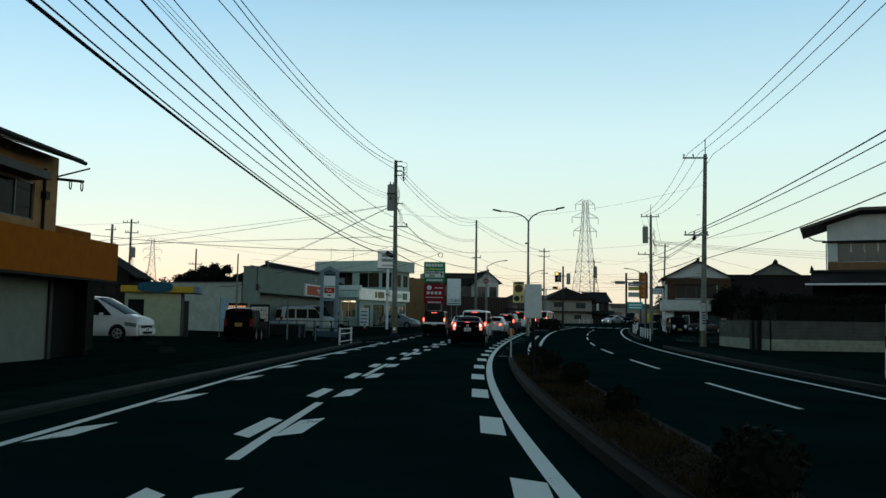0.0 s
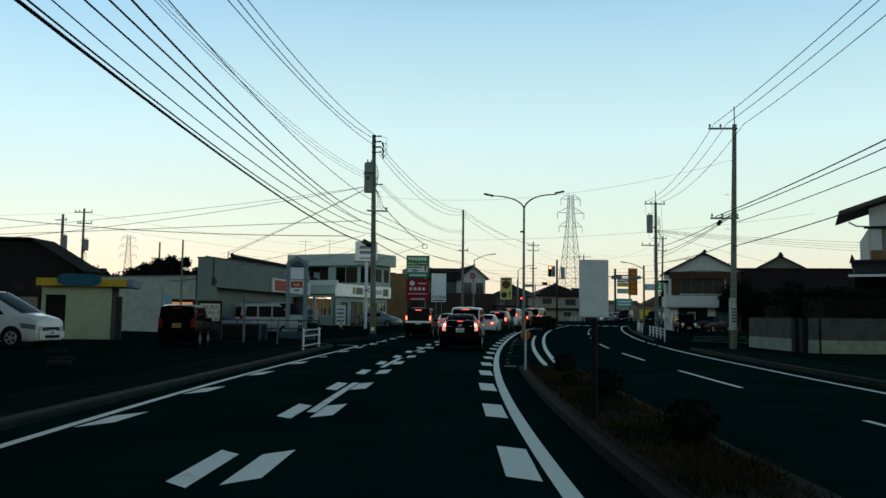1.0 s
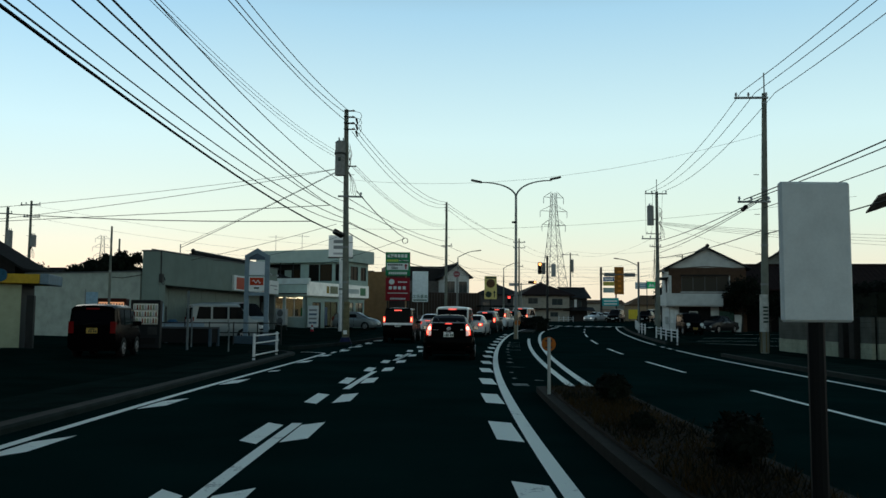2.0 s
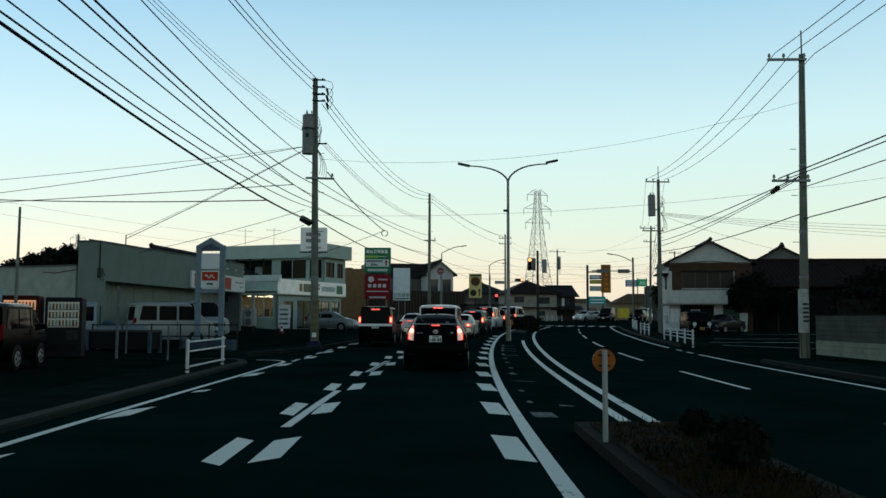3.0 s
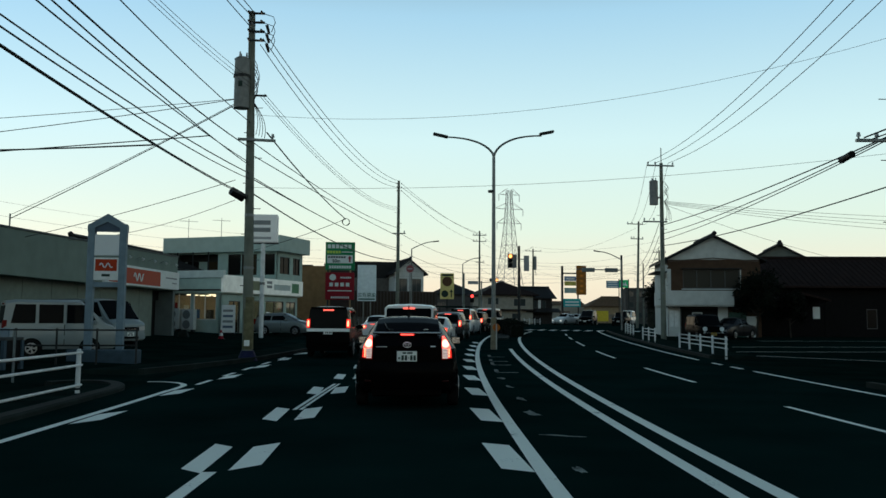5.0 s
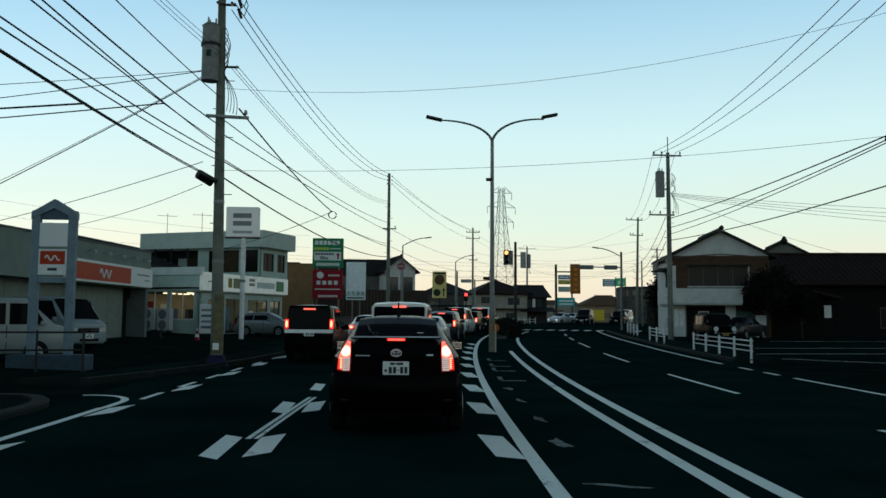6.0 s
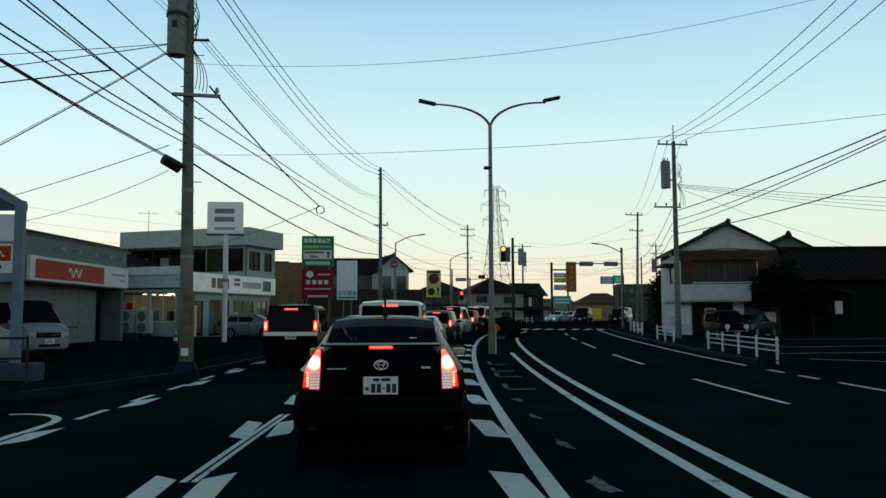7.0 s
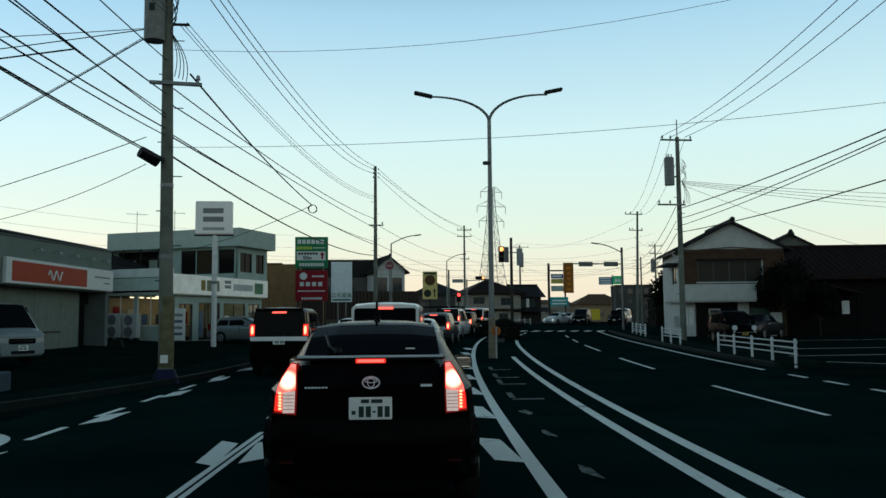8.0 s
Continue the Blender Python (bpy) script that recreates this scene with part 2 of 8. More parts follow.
# the crossing beyond the lights
bm = B()
q = [bm.verts.new((x, y, road_z(y) + 0.001)) for x, y in ((-25, 100), (60, 100), (60, 104), (-25, 104))]
bm.faces.new(q)
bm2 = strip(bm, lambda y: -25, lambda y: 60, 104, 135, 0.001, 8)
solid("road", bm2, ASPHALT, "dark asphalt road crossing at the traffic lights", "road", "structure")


def marking(bm, label, category="road marking", material=None):
    return solid("road_marking", bm, material or PAINT, label, category, "structure")


marking(strip(B(), off(line_right, -0.085), off(line_right, 0.085), -8, 91, 0.006, 90), "long white edge line beside the median")
marking(strip(B(), off(line_double_in, -0.085), off(line_double_in, 0.085), 31.5, 67.5, 0.006, 40), "worn white inner line of a painted island")
marking(strip(B(), off(line_double_out, -0.09), off(line_double_out, 0.09), 31.0, 100, 0.006, 70), "long white line round the painted island")
marking(strip(B(), off(line_edge, -0.07), off(line_edge, 0.07), -10, 52.7, 0.006, 60), "white edge line at the opposite kerb")
marking(strip(B(), off(line_edge, -0.07), off(line_edge, 0.07), 59.0, 104, 0.006, 50), "white edge line at the opposite kerb")
for a in (53.8, 56.0):
    marking(strip(B(), off(line_edge, -0.07), off(line_edge, 0.07), a, a + 1.15, 0.006, 3), "short white edge dash at a turning")
for a in (-10.6, 1.7, 13.9, 25.4, 36.9, 48.4, 60.0, 71.0, 80.5, 88.5):
    marking(strip(B(), off(line_dash, -0.06), off(line_dash, 0.06), a, a + (5.8 if a < 75 else 4.2), 0.006, 6), "white dashed lane line of the opposite lanes")
marking(strip(B(), off(line_left, -0.07), off(line_left, 0.07), -20, 46.0, 0.006, 40), "white edge line along the near kerb")
# its end curls into the side turning
bm = B()
pts = []
for k in range(13):
    a = -0.25 + 2.0 * k / 12
    pts.append((-4.25 + 0.95 * math.cos(a) * (1 if a < 1.2 else 1), 46.9 + 0.95 * math.sin(a) * 1.5))
pts = [(-3.3, 46.0)] + pts[2:]
for (x0, y0), (x1, y1) in zip(pts, pts[1:]):
    d = Vector((x1 - x0, y1 - y0)).normalized()
    nx, ny = -d.y * 0.07, d.x * 0.07
    bm.faces.new([bm.verts.new((x, y, road_z(y) + 0.006)) for x, y in ((x0 - nx, y0 - ny), (x1 - nx, y1 - ny), (x1 + nx, y1 + ny), (x0 + nx, y0 + ny))])
marking(bm, "white edge line curling into a side turning")
for a in (7.9, 19.8, 30.9, 42.2, 53.6, 65.0, -3.6):
    if a < 42:
        marking(strip(B(), off(line_mid, -0.07), off(line_mid, 0.07), a, a + 5.6, 0.006, 6), "white dashed lane line between the queueing lanes")
    else:
        # an older coat beside a newer one, with a dark seam between
        dash = strip(B(), off(line_mid, -0.085), off(line_mid, -0.012), a, a + 5.6, 0.006, 6)
        strip(dash, off(line_mid, 0.022), off(line_mid, 0.085), a, a + 5.6, 0.006, 6)
        marking(dash, "white dashed lane line with a dark worn seam")


def slanted(x0, x1, y0, y1, skew):
    """A slanted slowing mark: a parallelogram of paint."""
    bm = B()
    n = [bm.verts.new((x, y, road_z(y) + 0.006)) for x, y in ((x0, y0), (x1, y0 + skew), (x1 + 0.01, y1 + skew), (x0 + 0.01, y1))]
    bm.faces.new(n)
    return bm


near_ends = [float(np.interp(k, (-3, 0, 1, 2, 3, 4, 6, 8, 9, 10, 17), (-13.0, 1.0, 5.5, 10.2, 15.0, 19.6, 28.35, 36.6, 40.7, 45.0, 73.5))) for k in range(-3, 18)]
for a in near_ends:
    c = line_right(a + 0.8)
    marking(slanted(c - 0.46, c - 0.15, a, a + 1.8, -0.22), "slanted white slowing mark beside the edge line")
for a in near_ends[1:-2]:
    a += -0.45 + 0.025 * (a - 15)
    c = line_mid(a + 0.7) + 0.04 * (a > 33)
    marking(slanted(c - 0.40, c - 0.15, a, a + 1.7, -0.26), "slanted white slowing mark beside the lane line")
    marking(slanted(c + 0.09, c + 0.37, a - 0.12, a + 1.45, 0.33), "slanted white slowing mark beside the lane line")
for a in (-4.5, 0.0, 4.4, 8.7, 13.0, 17.8, 22.3, 27.0, 31.7, 40.3, 44.7):
    marking(slanted(line_left(a) + 0.13, line_left(a) + 0.42, a, a + 1.25, 0.55), "slanted white slowing mark beside the kerb line")
marking(slanted(line_left(36.1) + 0.2, line_left(36.1) + 0.42, 36.0, 36.5, 0.3), "mostly worn-off slowing mark beside the kerb line")
for a in (49.1, 53.5, 57.6, 61.8, 66.0):
    c = -3.02 + 0.012 * (a - 46) ** 1.5
    marking(slanted(c, c + 0.3, a, a + 1.3, 0.55), "slanted white slowing mark beside the kerb line")
for a in (47.5, 50.2, 52.7, 55.4, 58.4, 61.6):
    marking(strip(B(), lambda y: -3.17 + 0.012 * (y - 46) ** 1.5, lambda y: -3.05 + 0.012 * (y - 46) ** 1.5, a, a + 1.35, 0.006, 3), "short white guide dash at the side turning")
# worn arrows and hatching of the painted island
rng = random.Random(4)
for k, (x, y, w, l) in enumerate(((3.0, 34.3, 0.07, 0.3), (3.54, 33.6, 0.14, 0.14), (3.12, 36.5, 0.06, 0.25), (3.5, 39.0, 0.3, 0.08), (3.55, 41.7, 0.13, 0.5), (3.8, 44.2, 0.1, 0.45), (4.0, 47.05, 0.09, 0.42), (4.2, 49.7, 0.09, 0.4))):
    # scraps of an old arrow, torn at the edges
    bm = B()
    rim = []
    for j in range(11):
        a = 2 * math.pi * j / 11
        q = rng.uniform(0.45, 1.15)
        rim.append(bm.verts.new((x + w * q * math.cos(a), y + l * q * math.sin(a) - 0.4 * w * math.cos(a), road_z(y) + 0.006)))
    bm.faces.new(rim)
    marking(bm, "nearly worn-off scrap of white paint", material=WORN_PAINT)
for y in (51.8, 55.4, 57.5, 60.5):
    marking(strip(B(), off(line_right, 0.45), off(line_double_in, -0.5), y, y + 0.2, 0.006, 2), "faint white cross bar of the painted island", material=WORN_PAINT)
    marking(strip(B(), off(line_right, 0.42), off(line_right, 0.54), y + 0.35, y + 1.5, 0.006, 2), "faint white dash of the painted island", material=WORN_PAINT)
marking(slanted(2.76, 3.1, 32.05, 32.7, -0.1), "worn white tip of the painted island", material=WORN_PAINT)
# zebra crossing
for k in range(12):
    c = Vector((12.0 + 1.02 * k, 104.8 - 0.36 * k))
    bm = B()
    bm.faces.new([bm.verts.new((c.x + dx, c.y + dy, road_z(c.y + dy) + 0.007)) for dx, dy in ((0, 0), (0.5, -0.17), (1.5, 2.4), (1.0, 2.6))])
    marking(bm, "white bar of the zebra crossing", "zebra crossing")
# near pavement and kerb
def far_kerb(y):
    """The kerb beyond the side turning, swinging out round the power pole."""
    return float(np.interp(y, (51, 54.3, 58.3, 64.3, 72, 96), (-5.4, -4.2, -3.15, -2.25, -1.2, 2.2)))


NOSE = Vector((-5.55, 45.3))
bm = strip(B(), lambda y: -6.2, lambda y: -4.5, -30, 45.3, 0.06, 30, 0.08)
prism(bm, [(NOSE.x - 0.65, 45.3)] + [(NOSE.x + 1.05 * math.cos(a), NOSE.y + 2.1 * math.sin(a)) for a in steps(0, 1.9, 12)], "z", -0.02, 0.06)
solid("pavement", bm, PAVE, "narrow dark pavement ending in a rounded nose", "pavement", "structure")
bm = B()
path = [Vector((-4.36, y)) for y in steps(-30, 45.3, 24)] + [Vector((NOSE.x + 1.19 * math.cos(a), NOSE.y + 2.3 * math.sin(a))) for a in steps(0.1, 2.2, 14)]
rail = []
for k, p in enumerate(path):
    d = (path[min(k + 1, len(path) - 1)] - path[max(k - 1, 0)]).normalized()
    nrm = Vector((d.y, -d.x)) * 0.14
    rail.append([bm.verts.new((q.x, q.y, road_z(q.y) + z)) for q, z in ((p - nrm, -0.02), (p - nrm, 0.10), (p + nrm * 0.7, 0.10), (p + nrm, 0.07), (p + nrm, -0.02))])
for q, r in zip(rail, rail[1:]):
    for k in range(4):
        bm.faces.new((q[k], q[k + 1], r[k + 1], r[k]))
bm.faces.new(rail[0]), bm.faces.new(rail[-1])
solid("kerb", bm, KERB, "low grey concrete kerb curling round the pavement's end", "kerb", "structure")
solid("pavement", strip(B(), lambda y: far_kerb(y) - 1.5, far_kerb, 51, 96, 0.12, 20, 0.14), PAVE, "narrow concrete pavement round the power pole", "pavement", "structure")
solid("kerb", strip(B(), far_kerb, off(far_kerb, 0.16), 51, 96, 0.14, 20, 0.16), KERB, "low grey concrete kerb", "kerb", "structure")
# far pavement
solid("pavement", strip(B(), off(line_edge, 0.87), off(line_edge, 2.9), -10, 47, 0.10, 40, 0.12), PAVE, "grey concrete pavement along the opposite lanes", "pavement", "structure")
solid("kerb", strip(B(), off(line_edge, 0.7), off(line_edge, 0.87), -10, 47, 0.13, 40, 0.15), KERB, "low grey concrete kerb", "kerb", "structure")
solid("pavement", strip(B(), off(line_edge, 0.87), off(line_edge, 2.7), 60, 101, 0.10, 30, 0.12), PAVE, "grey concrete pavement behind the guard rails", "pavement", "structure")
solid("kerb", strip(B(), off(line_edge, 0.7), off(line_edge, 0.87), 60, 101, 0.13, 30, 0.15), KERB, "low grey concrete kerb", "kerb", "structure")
# the median: a raised strip of rough grass that ends in a blunt nose


def median_l(y):
    return line_right(y) + 0.62


def median_r(y):
    return line_dash(y) - 3.0


solid("kerb", strip(B(), median_l, median_r, -30, 30.5, 0.12, 50, 0.14), mat("dark_kerb", (0.006, 0.008, 0.006), 0.95, var=0.5, scale=1.5, bump=0.3), "low concrete kerb round the planted median", "kerb", "structure")
solid("kerb", strip(B(), lambda y: line_right(y) + 0.5, lambda y: line_double_out(y) - 0.7, 79, 99, 0.12, 20, 0.14), KERB, "concrete kerb round the far traffic island", "kerb", "structure")


# ---- poles, lamps and wires ----
def power_pole(at, top, label, arms=(), transformer=None, lean=(0, 0), r=0.17, steps_from=2.5):
    """A tapered concrete pole. arms: (height, half-length left, right, turn); transformer: (height, side)."""
    ob = thing("power_pole", at, 0, label, "power pole", "power poles")
    h = top - at[2]
    part("shaft", cyl(B(), (0, 0, -0.3), (lean[0], lean[1], h), r, r * 0.6, 14), CONC, ob, "grey concrete shaft", True)
    for z in (h - 0.5, h * 0.62, h * 0.4, h * 0.25):
        part("band", cyl(B(), (lean[0] * z / h, lean[1] * z / h, z), (lean[0] * z / h, lean[1] * z / h, z + 0.09), r * (1.04 - 0.4 * z / h), None, 14), STEEL, ob)
    for k in range(int((h - steps_from - 1.2) / 0.9)):
        z = steps_from + 0.9 * k
        s = 1 if k % 2 else -1
        part("step_bolt", cyl(B(), (s * 0.08, 0, z), (s * 0.32, 0, z), 0.014, None, 5), DARKSTEEL, ob)
    for z, a, b, turn in arms:
        z -= at[2]
        bm = B()
        box(bm, -a, b, -0.05, 0.05, z - 0.045, z + 0.045, 0.008)
        bmesh.ops.transform(bm, matrix=pose(0, -0.15, 0, 0, 0, turn), verts=bm.verts)
        arm = part("crossarm", bm, STEEL, ob)
        for x in ([-a + 0.08, -a * 0.45, b - 0.08] if a + b > 1.4 else [b - 0.1]):
            bm = B()
            p = pose(0, -0.15, 0, 0, 0, turn) @ Vector((x, 0, z))
            cyl(bm, p + Vector((0, 0, 0.05)), p + Vector((0, 0, 0.12)), 0.03, None, 6)
            cyl(bm, p + Vector((0, 0, 0.12)), p + Vector((0, 0, 0.24)), 0.065, 0.04, 8)
            part("insulator", bm, PORC, arm)
    if transformer:
        z, dx, dy, tall = transformer
        z -= at[2]
        bm = cyl(B(), (dx, dy, z), (dx, dy, z + tall), 0.27, None, 16)
        cyl(bm, (dx, dy, z + tall), (dx, dy, z + tall + 0.08), 0.29, 0.2, 16)
        cyl(bm, (dx, dy, z + tall * 0.7), (dx, dy, z + tall * 0.74), 0.285, None, 16)
        can = part("transformer", bm, mat("transformer_grey", (0.24, 0.24, 0.225), 0.55, var=0.25, scale=1), ob, "grey ribbed pole transformer can", True)
        for k in range(3):
            a = 2.1 * k
            part("bushing", cyl(B(), (dx + 0.14 * math.cos(a), dy + 0.14 * math.sin(a), z + tall + 0.06), (dx + 0.14 * math.cos(a), dy + 0.14 * math.sin(a), z + tall + 0.26), 0.04, 0.025, 7), PORC, can)
        part("bracket", box(B(), min(0, dx), max(0, dx), -0.05, 0.05, z + tall * 0.3, z + tall * 0.36), STEEL, ob)
        rr = random.Random(int(z * 10))
        ax = lean[0] * (z + tall * 0.5) / (top - at[2])
        for k in range(6):
            zt_, drop, out = z + tall * (1.0 - 0.09 * k), rr.uniform(0.55, 1.0), rr.uniform(0.08, 0.3)
            pts = [(ax + r * 0.6 + out * math.sin(math.pi * u), -0.17 - 0.05 * math.sin(math.pi * u + k), zt_ - drop * u) for u in steps(0, 1, 12)]
            part("jumper_cable", pipe(B(), pts, 0.013, 5), WIRE, ob)
        for k in range(4):
            pts = [(ax + r * 0.6 + (0.12 + 0.1 * k) * math.sin(math.pi * 0.5 * u) + 0.08 * math.sin(math.pi * u), -0.17, z + 0.25 - (1.2 + 0.04 * k) * u) for u in steps(0, 1, 12)]
            part("jumper_cable", pipe(B(), pts, 0.012, 5), WIRE, ob)
    return ob


LP = Vector((-3.55, 57.4, gz(-3.55, 57.4) + 0.1))
LP2 = Vector((2.26, 96.5, road_z(96.5) + 0.1))
LP3 = Vector((13.8, 138.0, road_z(138)))
RP = Vector((15.72, 50.8, 0.1))
RP2 = Vector((18.95, 80.2, road_z(80) + 0.1))
RP3 = Vector((28.3, 116.0, road_z(116)))
left_pole = power_pole(LP, 12.45, "grey concrete power pole with a transformer and blue foot", [(7.78, 0.5, 0.8, 8)],
                       (8.9, -0.42, -0.12, 1.75), (-0.15, 0), 0.19)
PORCELAIN = mat("brown_porcelain", (0.03, 0.028, 0.028), 0.3, var=0.1)
for k in range(4):
    z = 11.35 + 0.33 * k - LP.z
    rack = part("insulator_bracket", box(B(), -0.16, 0.32, -0.12, -0.05, z, z + 0.06), DARKSTEEL, left_pole)
    for x in (0.24, -0.2):
        part("strain_insulator", cyl(B(), (x, -0.1, z + 0.03), (x, -0.42, z - 0.02), 0.055, 0.04, 7), PORCELAIN, rack)
for k in range(3):
    z = 12.28 - 0.34 * k - LP.z
    part("jumper_loop", pipe(B(), [(-0.1, -0.1, z + 0.06), (0.35, -0.16, z + 0.04), (0.62, -0.1, z - 0.02), (0.66, 0.1, z - 0.16), (0.5, 0.35, z - 0.42)], 0.014, 5), WIRE, left_pole)
    part("drop_insulator", cyl(B(), (0.36, 0.12, z - 0.25), (0.44, 0.2, z - 0.55), 0.06, 0.045, 8), PORCELAIN, left_pole)
part("can_band", cyl(B(), (-0.42, -0.12, 10.0 - LP.z), (-0.42, -0.12, 10.09 - LP.z), 0.305, None, 16), DARKSTEEL, left_pole, "dark strap round the transformer")
part("can_label", box(B(), -0.5, -0.36, -0.402, -0.39, 9.62 - LP.z, 9.82 - LP.z), INK, left_pole)
part("service_bracket", box(B(), -0.1, 0.42, 0.06, 0.12, 9.40 - LP.z, 9.46 - LP.z), DARKSTEEL, left_pole)
part("foot_wrap", cyl(B(), (0, 0, -0.1), (0, 0, 0.26), 0.36, 0.22, 14), mat("blue_plastic", (0.012, 0.014, 0.05), 0.5, var=0.3, scale=1), left_pole, "dull blue plastic mound at the foot", True)
part("guard_sleeve", cyl(B(), (0, 0, 0.3), (0, 0, 2.1), 0.194, 0.19, 14), mat("worn_yellow_sleeve", (0.15, 0.135, 0.075), 0.7, var=0.45, scale=1.2), left_pole, "worn yellowish protective sleeve", True)
part("notice_plate", box(B(), -0.09, 0.09, -0.23, -0.19, 0.42, 0.62), PAPER, left_pole)
bm = cyl(B(), (-0.25, -0.2, 5.55), (-0.62, -0.5, 5.75), 0.16, 0.15, 10)
box(bm, -0.2, 0.0, -0.12, -0.04, 5.5, 5.62)
part("splice_case", bm, BLACK, left_pole, "black cable splice case")
slim = power_pole(LP2, 13.0, "slim grey concrete power pole beside the queue", [(8.6, 0.5, 0.6, 0)], None, (0, 0), 0.17)
for k in range(3):
    for x in (-0.15, 0.22):
        part("insulator", cyl(B(), (x, -0.15, 11.5 + 0.3 * k), (x, -0.35, 11.5 + 0.3 * k), 0.055, 0.04, 7), PORC, slim)
power_pole(LP3, 13.4, "far slim concrete power pole near the crossing", [(12.8, 0.9, 0.9, 0), (12.0, 0.9, 0.9, 0), (9.2, 0.5, 0.6, 0)], None, (0, 0), 0.16)
right_pole = power_pole(RP, 11.75, "tall concrete power pole with white lower part and crossarms", [(11.5, 1.15, 0.35, -4), (6.75, 1.1, 0.35, -4)], None, (0.25, 0), 0.18)
part("top_pin", cyl(B(), (0.25, 0, 11.5), (0.25, 0, 12.6), 0.03, None, 6), STEEL, right_pole)
part("guard_sleeve", cyl(B(), (0, 0, 0.85), (0.02, 0, 2.5), 0.195, 0.19, 14), mat("pale_sleeve", (0.42, 0.42, 0.38), 0.7, var=0.3, scale=1), right_pole, "pale sleeve with printed bands", True)
for k in range(5):
    part("stripe", box(B(), -0.11, 0.11, -0.205, -0.19, 1.25 + 0.16 * k, 1.33 + 0.16 * k), INK, right_pole)
bm = B()
for k in range(6):
    a = 2 * math.pi * k / 6
    box(bm, -0.02, 0.02, -0.2, -0.188, -0.05, 0.85, 0, pose(0, 0, 0, 0, 0, 60 * k))
part("hazard_stripe", bm, mat("hazard_yellow", (0.13, 0.085, 0.025), 0.6, var=0.3, scale=1), right_pole, "yellow and black hazard stripes at its foot")
second = power_pole(RP2, 11.75, "grey concrete power pole with transformer beside a house", [(11.55, 1.0, 0.8, 2), (7.9, 1.3, 0.3, 2)],
                    (9.0, -0.55, -0.1, 1.5), (0, 0), 0.18)
part("top_pin", cyl(B(), (0, 0, 11.2), (0, 0, 12.3), 0.03, None, 6), STEEL, second)
power_pole(RP3, 12.3, "far concrete power pole with two crossarms", [(12.0, 1.1, 0.8, 10), (10.4, 0.7, 0.8, 10)], None, (0.3, 0), 0.16)
power_pole((-35.6, 89.4, gz(-30, 89)), 11.8, "distant concrete power pole behind the parking lot", [(11.4, 0.9, 0.9, 0), (10.3, 0.6, 0.9, 0)], (7.6, 0.3, 0, 1.0), (0, 0), 0.16)
power_pole((-37.7, 89.4, gz(-30, 89)), 11.2, "distant concrete power pole with a small transformer", [(10.6, 0.7, 0.5, 0)], (7.4, 0.25, 0, 1.6), (0, 0), 0.2)
power_pole((-11.3, 45.6, gz(-11.3, 45.6)), 4.85, "plain grey steel pole beside the vending machines", [], None, (0, 0), 0.06, 9)
power_pole((-34.5, 108, gz(-20, 95)), 10.1, "far power pole with a short crossarm behind trees", [(8.1, 0.9, 0.9, 0)], None, (0, 0), 0.16)
power_pole((26.6, 169.0, 1.0), 13.8, "distant utility pole with transformer near the crossing", [(13.4, 1.4, 1.4, 0)], (10.2, 0.35, 0, 2.2), (0, 0), 0.19)
power_pole((9.8, 118, road_z(118)), 6.6, "short far utility pole beside the crossing", [], None, (0, 0), 0.13)
power_pole((38.9, 140, road_z(135)), 11.3, "far utility pole beyond the road bend", [(11.0, 0.9, 0.9, 0), (10.0, 0.8, 0.8, 0)], (7.6, -0.35, 0, 1.6), (0, 0), 0.15)
power_pole((32.2, 126, road_z(126)), 8.5, "short dark utility pole on the far pavement", [], None, (0, 0), 0.12)


def wire(a, b, sag, label, r=0.016, n=18):
    """One overhead wire that hangs between two points."""
    a, b = Vector(a), Vector(b)
    pts = [a.lerp(b, t) - Vector((0, 0, 4 * sag * t * (1 - t))) for t in steps(0, 1, n)]
    return solid("overhead_wire", pipe(B(), pts, r, 5), WIRE, label, "wire", "", "overhead wires")


PP, RP0 = Vector((-6.9, 9.0, 0)), Vector((12.5, 4.0, 0))
WORD = {"high": "bare high-voltage wire above the queueing lanes", "thin": "thin service wire above the queueing lanes",
        "slack": "slack black telephone cable above the near lanes", "heavy": "thick bundled black cable above the near kerb"}
# (x and height at the pole behind, height at the pole ahead, sag, radius, kind)
for x0, z0, z1, sag, r, what in (
        (-6.86, 11.68, 11.78, 1.22, 0.017, "high"), (-6.42, 12.39, 12.2, 1.75, 0.017, "high"), (-6.75, 12.68, 12.44, 1.42, 0.017, "high"),
        (-5.94, 9.17, 9.65, 1.44, 0.008, "thin"), (-6.35, 9.72, 9.79, 1.48, 0.008, "thin"), (-6.8, 10.41, 9.95, 1.57, 0.008, "thin"),
        (-5.93, 9.9, 8.4, 1.18, 0.015, "slack"), (-3.05, 5.93, 7.51, 0.98, 0.018, "slack"), (-3.2, 5.31, 6.98, 0.73, 0.014, "slack"),
        (-2.65, 5.04, 6.88, 0.56, 0.014, "slack"), (-8.84, 10.32, 6.6, 1.45, 0.018, "slack"), (-3.41, 5.04, 6.41, 0.89, 0.014, "slack"),
        (-3.53, 5.03, 5.79, 0.69, 0.016, "heavy"), (-3.56, 5.02, 5.74, 0.67, 0.013, "heavy")):
    # carried on past the pole behind, along the same curve
    b = Vector((LP.x - 0.1, LP.y - 0.1, z1))
    a = Vector((x0, 9.0, z0)) * 1.2 - b * 0.2 + Vector((0, 0, 0.96 * sag))
    wire(a, b, sag * 1.44, WORD[what], r, 26)
